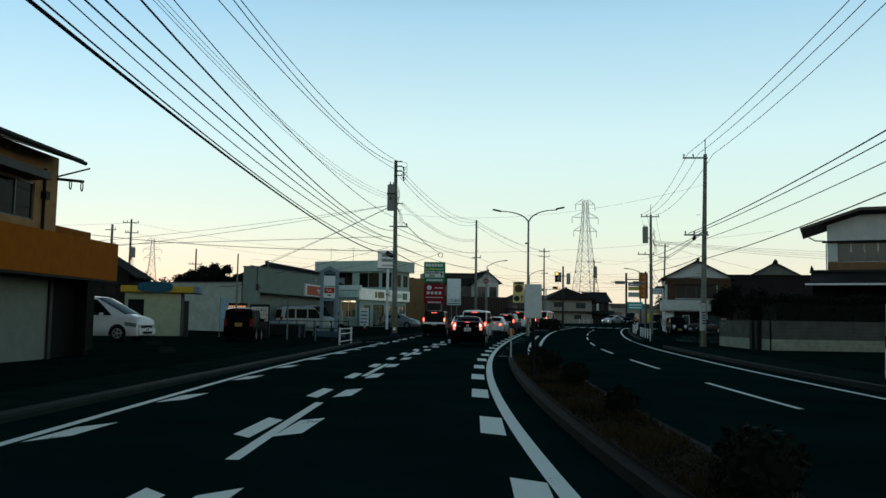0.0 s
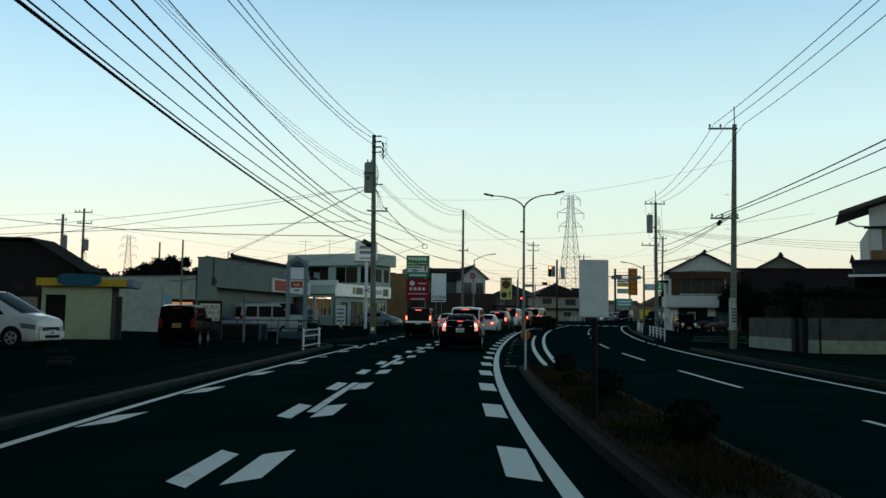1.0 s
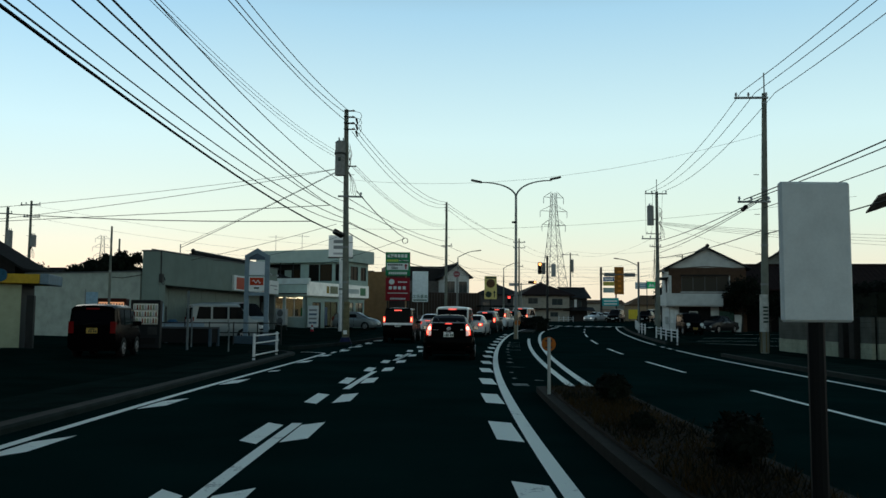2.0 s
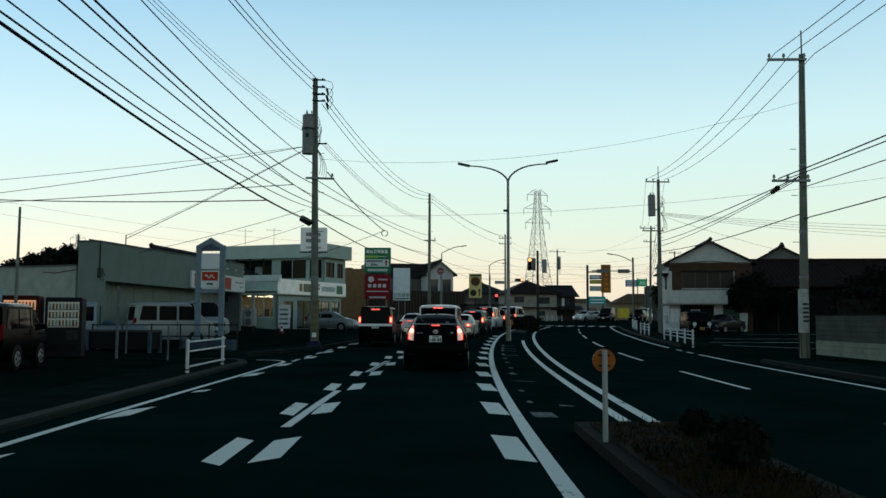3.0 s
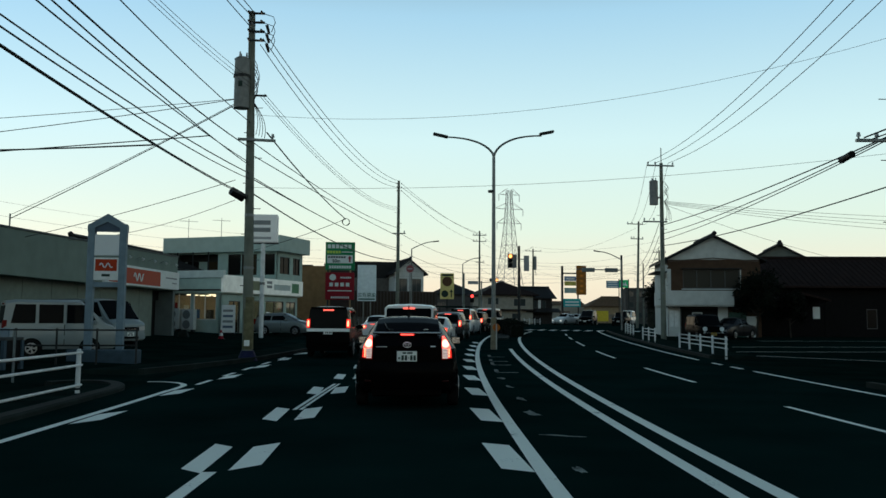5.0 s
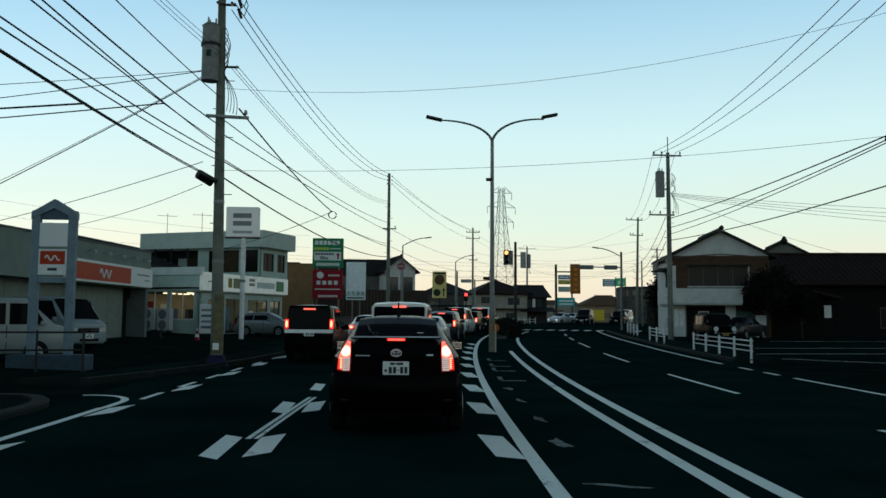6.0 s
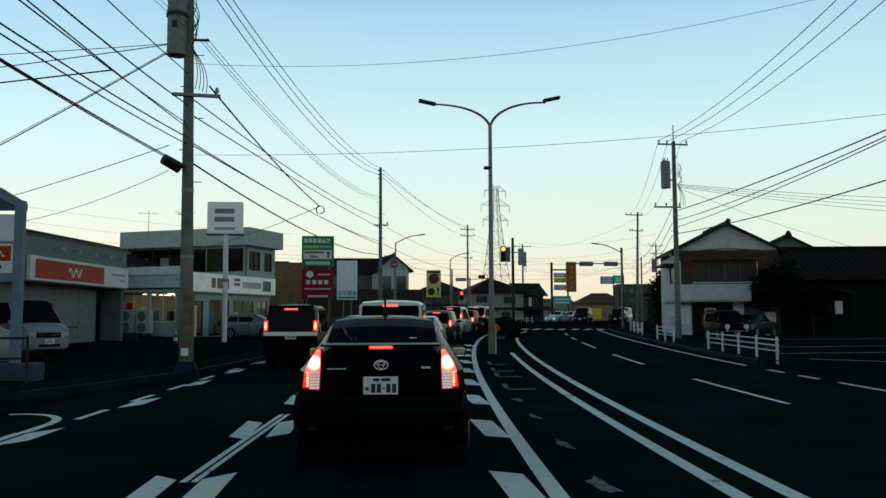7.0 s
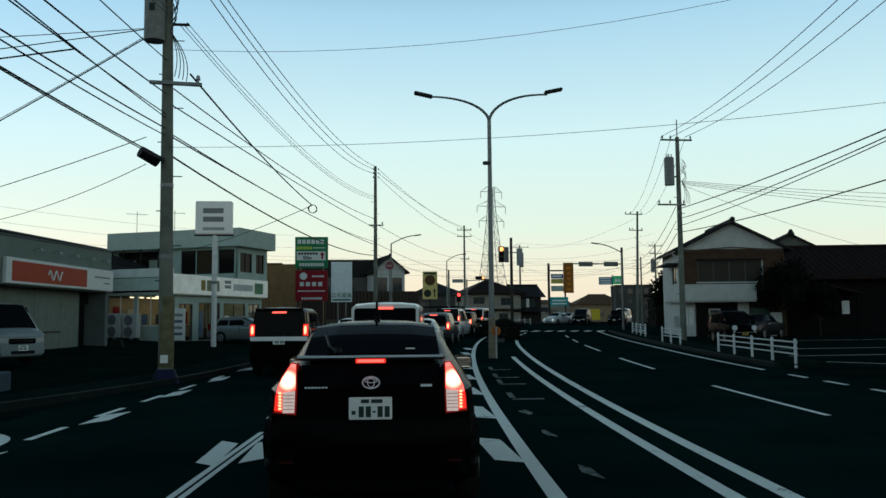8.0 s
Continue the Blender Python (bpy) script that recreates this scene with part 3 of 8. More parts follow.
for x1, z1, z2, sag, r in ((-3.4, 11.29, 12.47, 1.23, 0.016), (-3.31, 11.52, 12.76, 1.09, 0.016), (-3.22, 11.7, 13.0, 0.96, 0.016), (-3.3, 9.46, 10.7, 0.97, 0.01), (-3.36, 9.4, 10.55, 0.95, 0.01),
                           (-3.2, 9.5, 10.8, 0.93, 0.01), (-3.27, 7.7, 9.09, 0.4, 0.018), (-3.4, 7.26, 8.41, 0.11, 0.018), (-3.4, 6.42, 7.18, 0.21, 0.02), (-3.42, 6.5, 7.4, 0.35, 0.016), (-3.39, 5.91, 6.4, 0.61, 0.026)):
    wire((x1 - (0.14 if z1 < 7.5 else 0.24 if z1 < 8 else 0), LP.y + 0.1, z1), (LP2.x - 0.05, LP2.y, z2), sag, "black overhead wire above the shop fronts", r)
for z2, z3, dx in ((12.8, 12.9, 0.2), (12.5, 12.9, 0.8), (12.2, 12.1, -0.6), (8.6, 9.3, 0.2), (7.2, 7.8, 0), (6.4, 7.0, 0)):
    wire((LP2.x + 0.2, LP2.y, z2), (LP3.x + dx, LP3.y, z3), 0.6, "black overhead wire towards the crossing", 0.016)
for dx, z in ((-1.05, 11.75), (-0.4, 11.75), (0.5, 11.75)):
    wire((RP0.x + dx * 0.6 + 0.2, RP0.y, 12.7), (RP.x + dx + 0.2, RP.y - 0.1, z), 0.75, "bare high-voltage wire above the opposite pavement", 0.016)
    wire((RP.x + dx + 0.2, RP.y - 0.1, z), (RP2.x + dx * 0.9, RP2.y - 0.1, 11.75), 0.75, "bare high-voltage wire above the opposite pavement", 0.015)
    wire((RP2.x + dx * 0.9, RP2.y - 0.1, 11.75), (RP3.x + dx, RP3.y, 12.1), 1.4, "bare wire sagging to the far pole", 0.012)
for z0, z1, dx, r in ((7.6, 6.85, -0.9, 0.024), (7.3, 6.8, -0.7, 0.02), (6.9, 6.5, 0.0, 0.018), (6.2, 5.3, 0.0, 0.022)):
    wire((RP0.x + dx * 0.5, RP0.y, z0), (RP.x + dx + 0.1, RP.y, z1), 0.45, "black cable beside the opposite lanes", r)
for z1, z2, sag, r in ((6.94, 7.66, 0.19, 0.024), (6.92, 7.1, 0.28, 0.02), (6.85, 6.7, 0.23, 0.018), (5.48, 6.36, 0.23, 0.022)):
    wire((RP.x, RP.y, z1), (RP2.x - 0.1, RP2.y, z2), sag, "black cable between poles beside the opposite lanes", r)
for z2, z3 in ((7.8, 7.4), (7.0, 6.6), (6.3, 6.0)):
    wire((RP2.x - 0.2, RP2.y, z2), (RP3.x - 0.3, RP3.y, z3), 0.9, "slack black cable to the far pole", 0.018)
for k, (y1, z1) in enumerate(((76, 8.4), (79, 8.2), (82, 8.1), (85, 7.9))):
    wire((RP2.x + 0.3, RP2.y, 9.25 - 0.06 * k), (58, y1, z1), 0.7, "thin service wire to the houses behind", 0.012)
wire((RP2.x + 0.3, RP2.y, 9.0), (45, 96, 5.8), 0.4, "thin service wire to a tiled house", 0.011)
# wires that cross the road
wire((-3.48, 57.24, 8.67), (15.86, 50.6, 9.84), 0.97, "thin wire across the road", 0.006)
wire((-3.55, 57.2, 6.08), (20.0, 50.7, 7.05), 0.54, "thin wire across the road", 0.006)
# service wires to the shops
COIL = Vector((-1.3, 79.9, 7.75))
for a, b, sag, r in (((-3.95, 57.4, 9.3), (-28.9, 49.0, 5.04), 0.32, 0.011), ((-3.95, 57.4, 9.3), (-32.0, 54.1, 4.88), 0.46, 0.014),
                     ((-3.95, 57.4, 9.2), (-13.5, 61.5, 5.35), 0.06, 0.018), ((-3.95, 57.4, 9.25), (-13.5, 61.5, 5.5), 0.1, 0.01),
                     ((-3.58, 50.28, 6.37), (-42.1, 66.7, 6.5), 0.02, 0.016), ((-3.62, 45.44, 5.1), (-32.8, 58.4, 7.93), 0.47, 0.018),
                     ((-4.05, 57.0, 6.3), (-13.2, 61.7, 4.6), 0.1, 0.012), ((-4.05, 57.0, 5.6), (-12.6, 65.0, 4.85), 0.3, 0.01),
                     ((-3.09, 57.5, 8.1), (COIL.x, COIL.y, COIL.z), 0.2, 0.028), ((COIL.x, COIL.y, COIL.z), (-9.0, 88.5, 6.2), 0.15, 0.018),
                     ((-35.6, 89.4, 11.4), (-6, 124, 10.7), 0.8, 0.009), ((-35.6, 89.4, 10.3), (-6, 124, 9.4), 0.8, 0.009), ((-70, 84, 10.9), (-35.6, 89.4, 11.4), 0.6, 0.009)):
    wire(a, b, sag, "black service wire to the shops", r)
# far spans between the poles beyond the crossing
FAR_A, FAR_B = Vector((26.6, 169.0, 0)), Vector((38.9, 140.0, 0))
for p, z0, q, z1, sag in ((LP3, 12.9, FAR_A, 14.0, 1.2), (LP3, 12.1, FAR_A, 14.2, 1.5), (LP3, 9.3, FAR_A, 11.2, 0.9), (LP3, 8.4, FAR_A, 9.6, 1.3), (LP3, 7.4, FAR_A, 8.2, 0.8),
                         (FAR_A, 14.1, FAR_B, 12.6, 0.8), (FAR_A, 11.0, FAR_B, 10.2, 0.9), (FAR_A, 9.4, FAR_B, 8.9, 0.7), (LP3, 10.2, FAR_B, 11.6, 1.6), (LP3, 6.9, FAR_B, 9.0, 1.2),
                         (RP3, 9.8, FAR_B, 11.8, 0.9), (RP3, 8.6, FAR_B, 10.4, 0.8), (RP3, 7.2, FAR_A, 10.4, 1.4), (RP3, 11.6, FAR_A, 13.6, 1.3)):
    wire((p.x, p.y - 0.05, z0), (q.x, q.y - 0.05, z1), sag, "faint far wire beyond the crossing", 0.011)
for z in (9.0, 8.6, 8.0, 7.4):
    wire((-30, 118, z + 0.6), (40, 135, z), 1.1, "far wire above the crossing", 0.009)
bm = B()
for k in range(3):
    ring = [(0.22 * math.cos(a) + 0.02 * k, 0.05 * k, 0.22 * math.sin(a)) for a in steps(0, 6.1, 14)]
    pipe(bm, ring, 0.014, 5)
solid("cable_coil", bm, WIRE, "small coil of spare black cable hanging on the wires", "cable coil").matrix_world = pose(COIL.x, COIL.y, COIL.z - 0.18)
bm = cyl(B(), (-0.3, -0.45, 0.0), (0.3, 0.45, 0.0), 0.11, 0.11, 10)
solid("splice_box", bm, BLACK, "long black splice closure on a cable", "splice box").matrix_world = pose(16.0, 53.6, 6.85, 0, 0, 20)

# the double street lamp on the island
lamp_at = Vector((6.27, 66.9, road_z(67)))
ob = thing("street_lamp", lamp_at, 0, "tall grey twin-arm street lamp with unlit heads", "street lamp", "street lamps")
part("pole", cyl(B(), (0, 0, -0.2), (0, 0, 9.1), 0.11, 0.075, 14), STEEL, ob, "", True)
part("base_sleeve", cyl(B(), (0, 0, 0), (0, 0, 1.5), 0.14, 0.125, 14), mat("weathered_yellow", (0.22, 0.185, 0.125), 0.6, var=0.35, scale=0.5), ob, "weathered yellowish foot", True)
for s in (-1, 1):
    pts = [(s * 2.3 * t ** 1.6, 0, 9.1 + (1.0 + 0.08 * s) * (1 - (1 - t) ** 2.0)) for t in steps(0, 1, 12)]
    arm = part("arm", pipe(B(), pts, [0.06 - 0.025 * k / 12 for k in range(13)], 8), STEEL, ob, "", True)
    bm = B()
    box(bm, -0.36, 0.36, -0.13, 0.13, -0.05, 0.07, 0.03, pose(s * 2.55, 0, 10.2 + 0.12 * s, 0, -s * 12, 0))
    part("lamp_head", bm, DARKSTEEL, arm, "dark unlit lamp head")
part("bracket_ring", cyl(B(), (-0.12, 0, 7.4), (-0.12, 0, 7.5), 0.16, None, 10), DARKSTEEL, ob)


def arm_lamp(at, h, reach, label):
    o = thing("street_lamp", at, 0, label, "street lamp", "street lamps")
    part("pole", cyl(B(), (0, 0, -0.2), (0, 0, h - 0.8), 0.09, 0.06, 10), STEEL, o, "", True)
    pts = [(reach * 0.85 * t, 0, h - 0.8 + 0.75 * math.sin(t * 1.5)) for t in steps(0, 1, 8)]
    arm = part("arm", pipe(B(), pts, 0.045, 7), STEEL, o, "", True)
    s = 1 if reach > 0 else -1
    bm = box(B(), -0.3, 0.3, -0.1, 0.1, -0.05, 0.05, 0.02, pose(reach * 0.85 + s * 0.25, 0, h - 0.02, 0, -s * 8, 0))
    part("lamp_head", bm, DARKSTEEL, arm)
    return o


arm_lamp((3.8, 109, road_z(109)), 8.5, 2.5, "single-arm grey street lamp behind the queue")
arm_lamp((10.9, 131, road_z(131)), 8.3, 2.0, "small single-arm street lamp near the crossing")
arm_lamp((23.8, 106.3, road_z(106)), 7.55, -2.5, "single-arm street lamp with road signs")


# ---- traffic lights and signs ----
def signal_head(parent, x, y, z, upright, lit, label):
    bm = B()
    if upright:
        box(bm, x - 0.2, x + 0.2, y - 0.1, y + 0.14, z - 0.6, z + 0.6, 0.04)
    else:
        box(bm, x - 0.6, x + 0.6, y - 0.1, y + 0.14, z - 0.2, z + 0.2, 0.04)
    head = part("signal_head", bm, mat("signal_grey", (0.06, 0.065, 0.065), 0.5, var=0.15), parent, label)
    for k in range(3):
        c = (x, y - 0.12, z + 0.38 - 0.38 * k) if upright else (x + 0.38 - 0.38 * k, y - 0.12, z)
        col = lit if k == 0 else BLACK
        part("lens", disc(B(), c, 0.15, "y", 16, 0.05), col, head)
        bm = B()
        for a in steps(-0.3, math.pi + 0.3, 8)[:-1]:
            a2 = a + (math.pi + 0.6) / 8
            q = [bm.verts.new((c[0] + 0.17 * math.cos(t), c[1] - d, c[2] + 0.17 * math.sin(t))) for t, d in ((a, 0), (a2, 0), (a2, 0.2), (a, 0.2))]
            bm.faces.new(q)
        bmesh.ops.remove_doubles(bm, verts=bm.verts, dist=0.001)
        bmesh.ops.solidify(bm, geom=bm.faces, thickness=0.012)
        part("visor", bm, BLACK, head)
    return head


sig = thing("traffic_light", (12.4, 97, road_z(97) + 0.1), 0, "dark pole with an upright traffic light showing amber", "traffic light")
part("pole", cyl(B(), (0, 0, -0.2), (0, 0, 7.1), 0.13, 0.1, 12), DARKSTEEL, sig, "", True)
part("arm", box(B(), -0.7, 0.6, -0.04, 0.04, 5.95, 6.02), STEEL, sig)
signal_head(sig, -0.75, 0, 5.85, True, AMBER_ON, "upright signal head with lit amber lens")
part("backboard", box(B(), -0.53, -0.18, 0.02, 0.06, 5.25, 6.4, 0.02), mat("signal_back", (0.16, 0.17, 0.17), 0.5, var=0.15), sig, "grey board beside the lamps")
part("side_sign", box(B(), 0.4, 0.85, -0.05, 0.0, 5.0, 6.3, 0.02), mat("sign_back_grey", (0.3, 0.31, 0.31), 0.5, var=0.15), sig, "back of a pale signal board")
sig2 = thing("traffic_light", (14.1, 140.3, road_z(140)), 0, "traffic light on a long arm with a lit amber lens", "traffic light")
part("arm", cyl(B(), (0, 0, 5.6), (3.4, 0, 5.75), 0.05, None, 8), STEEL, sig2)
part("pole", cyl(B(), (0.25, 0, 0), (0.25, 0, 5.8), 0.1, 0.09, 10), STEEL, sig2)
signal_head(sig2, 1.95, 0, 5.95, False, AMBER_ON, "level signal head with lit amber lens")
part("name_board", box(B(), -1.6, -0.2, -0.04, 0.0, 5.35, 5.8, 0.01), mat("name_board_grey", (0.42, 0.42, 0.42), 0.5, var=0.1), sig2, "blank pale street name board")
sig3 = thing("pedestrian_light", (9.2, 104, road_z(104)), 0, "small pedestrian light glowing red on a slim post", "pedestrian light")
part("post", cyl(B(), (0, 0, 0), (0, 0, 3.4), 0.05, None, 8), DARKSTEEL, sig3)
part("signal_head", box(B(), -0.18, 0.18, -0.12, 0.1, 2.5, 3.3, 0.02), BLACK, sig3)
part("lens", box(B(), -0.12, 0.12, -0.14, -0.12, 2.95, 3.2), RED_ON, sig3)
sig4 = thing("traffic_light", (23.95, 106.7, road_z(106)), 0, "steel gantry arm with backs of traffic lights over the opposite lanes", "traffic light")
part("pole", cyl(B(), (0, 0, 0), (0, 0, 7.2), 0.12, 0.1, 12), DARKSTEEL, sig4, "", True)
part("arm", cyl(B(), (0, 0, 5.75), (-4.4, 0, 5.8), 0.05, None, 8), STEEL, sig4)
for x in (-1.0, -3.25):
    part("signal_head", box(B(), x - 0.62, x + 0.62, -0.1, 0.1, 5.55, 5.95, 0.04), mat("signal_back", (0.16, 0.17, 0.17), 0.5, var=0.15), sig4, "grey back of a signal head")
BLUE = mat("sign_blue", (0.04, 0.14, 0.36), 0.5, var=0.15, scale=1)
GREENS = mat("sign_green", (0.018, 0.21, 0.085), 0.5, var=0.15, scale=1)
bsg = thing("road_sign", (34.3, 147, road_z(135)), 0, "pale blue road sign with print bars on a post", "road sign")
part("panel", box(B(), -0.95, 0.9, -0.05, 0.0, 5.3, 6.35, 0.02), mat("sign_pale_blue", (0.16, 0.3, 0.42), 0.5, var=0.15, scale=1), bsg)
for k in range(3):
    part("print_bar", box(B(), -0.75, 0.7, -0.056, -0.05, 5.42 + 0.32 * k, 5.58 + 0.32 * k), PAPER, bsg)
part("post", cyl(B(), (0.95, 0.05, 0), (0.95, 0.05, 6.6), 0.07, None, 8), DARKSTEEL, bsg)
sign = thing("green_sign", (35.8, 147, road_z(135)), 0, "small green hanging sign with a white mark on a post", "sign")
part("panel", box(B(), -0.5, 0.85, -0.05, 0.05, 5.35, 6.5, 0.02), mat("sign_green_lit", (0.02, 0.3, 0.12), 0.5, var=0.15, emit=0.35), sign)
part("white_mark", prism(B(), ((-0.3, 5.6), (-0.05, 6.25), (0.17, 5.85), (0.4, 6.25), (0.65, 5.6), (0.17, 5.7)), "y", -0.06, -0.05), PAPER, sign)
part("post", cyl(B(), (0.85, 0, 0), (0.85, 0, 6.6), 0.08, None, 8), DARKSTEEL, sign)


def pylon(at, h, label):
    ob = thing("transmission_tower", at, 15, label, "transmission tower")
    def half(z):
        return 0.10 * h * max(0, 1 - z / h) ** 1.5 + 0.018 * h
    lv = [h * k / 12 for k in range(13)]
    r = 0.0017 * h
    for sx in (-1, 1):
        for sy in (-1, 1):
            part("leg", pipe(B(), [(sx * half(z), sy * half(z), z) for z in lv], r * 1.3, 4), STEEL, ob)
    br = B()
    for a, b in zip(lv, lv[1:]):
        for i in range(4):
            c = [(-1, -1), (1, -1), (1, 1), (-1, 1)]
            p, q = c[i], c[(i + 1) % 4]
            cyl(br, (p[0] * half(a), p[1] * half(a), a), (q[0] * half(b), q[1] * half(b), b), r * 0.7, None, 4, False)
            cyl(br, (q[0] * half(a), q[1] * half(a), a), (p[0] * half(b), p[1] * half(b), b), r * 0.7, None, 4, False)
            cyl(br, (p[0] * half(b), p[1] * half(b), b), (q[0] * half(b), q[1] * half(b), b), r * 0.7, None, 4, False)
    part("lattice", br, STEEL, ob)
    for z, reach in ((0.97, 0.085), (0.86, 0.115), (0.75, 0.10)):
        for s in (-1, 1):
            bm = B()
            tip = (s * reach * h, 0, z * h)
            for sy in (-1, 1):
                cyl(bm, (s * half(z * h), sy * half(z * h), z * h), tip, r * 0.8, None, 4)
                cyl(bm, (s * half(z * h), sy * half(z * h), z * h + 0.045 * h), tip, r * 0.8, None, 4)
            arm = part("crossarm", bm, STEEL, ob)
            part("insulator_string", cyl(B(), tip, (tip[0], 0, tip[2] - 0.05 * h), r * 1.4, None, 5), PORC, arm)
    return ob


pylon((46.85, 330, 1.0), 48.2, "tall steel lattice transmission tower far off")
pylon((-211, 548, 1.0), 51, "distant steel lattice transmission tower")
# signs on the far corner
fs = thing("sign_stand", (41.6, 215, 0.9), 0, "tall dark frame with several shop signs", "sign stand")
fs.matrix_world = pose(41.6, 215, 0.9) @ Matrix.Scale(1.98, 4)
z0 = road_z(120)
part("post", box(B(), -0.12, 0.12, -0.1, 0.1, 0, 6.6), DARKSTEEL, fs)
part("post", box(B(), 1.75, 1.9, -0.1, 0.1, 0, 6.0), DARKSTEEL, fs)
part("beam", box(B(), 0.12, 2.0, -0.06, 0.06, 5.7, 5.85), DARKSTEEL, fs)
YEL = mat("sign_orange", (0.62, 0.21, 0.025), 0.5, var=0.2, scale=1)
part("orange_banner", box(B(), 1.6, 2.75, -0.25, -0.12, 3.3, 6.65, 0.02), mat("banner_ochre", (0.30, 0.115, 0.02), 0.5, var=0.25, scale=1), fs, "tall brownish orange banner sign")
for k in range(5):
    part("print_bar", box(B(), 1.97 + 0.06 * (k % 2), 2.4, -0.256, -0.25, 3.6 + 0.58 * k, 3.86 + 0.58 * k), YEL, fs, "lighter orange mark")
part("blue_panel", box(B(), 0.25, 1.6, -0.1, 0.0, 4.9, 5.4), BLUE, fs)
part("print_bar", box(B(), 0.4, 1.45, -0.106, -0.1, 5.05, 5.25), PAPER, fs)
part("yellow_panel", box(B(), 0.25, 1.6, -0.1, 0.0, 4.35, 4.85), mat("sign_yellow", (0.5, 0.42, 0.1), 0.5, var=0.2), fs)
part("pale_panel", box(B(), 0.25, 1.6, -0.1, 0.0, 3.5, 4.1), mat("sign_pale", (0.35, 0.45, 0.42), 0.5, var=0.2), fs)
part("teal_panel", box(B(), 0.1, 2.1, -0.2, -0.1, 1.9, 2.85), mat("sign_teal", (0.03, 0.38, 0.38), 0.5, var=0.2), fs, "teal sign panel with pale bars")
for k in range(2):
    part("print_bar", box(B(), 0.3, 1.9, -0.206, -0.2, 2.05 + 0.35 * k, 2.2 + 0.35 * k), PAPER, fs)


# ---- shop signs on the left ----
def words(body, size, at, material, parent, name="lettering", align="CENTER", depth=0.004):
    cu = bpy.data.curves.new(name, "FONT")
    cu.body, cu.size, cu.extrude, cu.align_x, cu.offset = body, size, depth, align, size * 0.03 if body.isascii() else 0.0
    tmp = bpy.data.objects.new(name, cu)
    scene.collection.objects.link(tmp)
    bpy.context.view_layer.update()
    me = bpy.data.meshes.new_from_object(tmp.evaluated_get(bpy.context.evaluated_depsgraph_get()))
    bpy.data.objects.remove(tmp)
    me.materials.clear()
    me.materials.append(material)
    ob = new(name, me)
    ob.parent = parent
    ob.matrix_basis = pose(*at, 90, 0, 0)
    return ob


RED = mat("sign_red", (0.27, 0.012, 0.022), 0.45, var=0.15, scale=1)
ORANGE = mat("sign_orange_red", (0.40, 0.040, 0.011), 0.45, var=0.12, scale=1)
WHITE = mat("sign_white", (0.7, 0.72, 0.7), 0.45, var=0.1, scale=1)
def print_row(parent, x0, x1, y, z0, z1, n, material):
    """A line of lettering as n plain marks, each as wide as one character."""
    w = (x1 - x0) / n
    for k in range(n):
        part("print_bar", box(B(), x0 + w * k, x0 + w * (k + 0.78), y - 0.006, y, z0, z1), material, parent)


gs = thing("roadside_sign", (-2.9, 105, gz(-3, 105)), 0, "stacked green clinic board and red shop board on posts", "sign")
zb = gz(-3, 105)
for x in (-1.1, 1.1):
    part("post", cyl(B(), (x, 0.1, -0.2), (x, 0.1, 8.5 - zb), 0.08, None, 8), DARKSTEEL, gs)
green = part("green_board", box(B(), -1.35, 1.35, -0.12, 0.1, 6.02 - zb, 8.6 - zb, 0.02), GREENS, gs, "green board with white print")
print_row(green, -1.15, 1.1, -0.12, 8.02 - zb, 8.38 - zb, 6, WHITE)
print_row(green, -1.2, 0.1, -0.12, 7.56 - zb, 7.8 - zb, 5, mat("sign_lime", (0.45, 0.6, 0.1), 0.5, var=0.1))
print_row(green, 0.15, 1.15, -0.12, 7.64 - zb, 7.73 - zb, 7, WHITE)
panel = part("white_panel", box(B(), -1.2, 1.15, -0.126, -0.12, 6.65 - zb, 7.4 - zb), WHITE, green)
words("50m", 0.42, (-0.35, -0.13, 6.72 - zb), INK, green)
print_row(green, -1.1, 0.55, -0.126, 7.12 - zb, 7.3 - zb, 7, INK)
part("arrow", prism(B(), ((0.8, 6.75 - zb), (0.95, 6.75 - zb), (0.95, 7.1 - zb), (1.07, 7.1 - zb), (0.875, 7.35 - zb), (0.68, 7.1 - zb), (0.8, 7.1 - zb)), "y", -0.132, -0.126), RED, green, "red arrow")
print_row(green, -1.0, 1.05, -0.12, 6.17 - zb, 6.43 - zb, 9, WHITE)
red = part("red_board", box(B(), -1.32, 1.32, -0.12, 0.1, 3.3 - zb, 5.8 - zb, 0.02), RED, gs, "red shop board with white print")
part("emblem", cyl(B(), (-0.65, -0.12, 5.35 - zb), (-0.65, -0.126, 5.35 - zb), 0.3, None, 20), WHITE, red)
print_row(red, 0.05, 1.05, -0.12, 5.26 - zb, 5.4 - zb, 6, WHITE)
for k in range(4):
    part("print_bar", box(B(), -0.95 + 0.5 * k, -0.62 + 0.5 * k, -0.126, -0.12, 4.52 - zb, 4.86 - zb), WHITE, red)
part("print_bar", box(B(), -1.1, 1.1, -0.126, -0.12, 4.08 - zb, 4.16 - zb), WHITE, red)
print_row(red, -0.8, 0.9, -0.12, 3.42 - zb, 3.6 - zb, 10, WHITE)
ad = thing("advert_board", (-0.43, 105, gz(0, 105)), 0, "pale blank advertising board with green print at the foot", "advert board")
part("panel", box(B(), -0.86, 0.86, -0.06, 0.06, 3.2 - zb, 6.52 - zb, 0.02), mat("pale_blue_board", (0.82, 0.88, 0.88), 0.5, var=0.12, scale=2), ad)
for x in (-0.3, 0.35):
    part("post", cyl(B(), (x, 0.05, -0.2), (x, 0.05, 3.2 - zb), 0.05, None, 8), STEEL, ad)
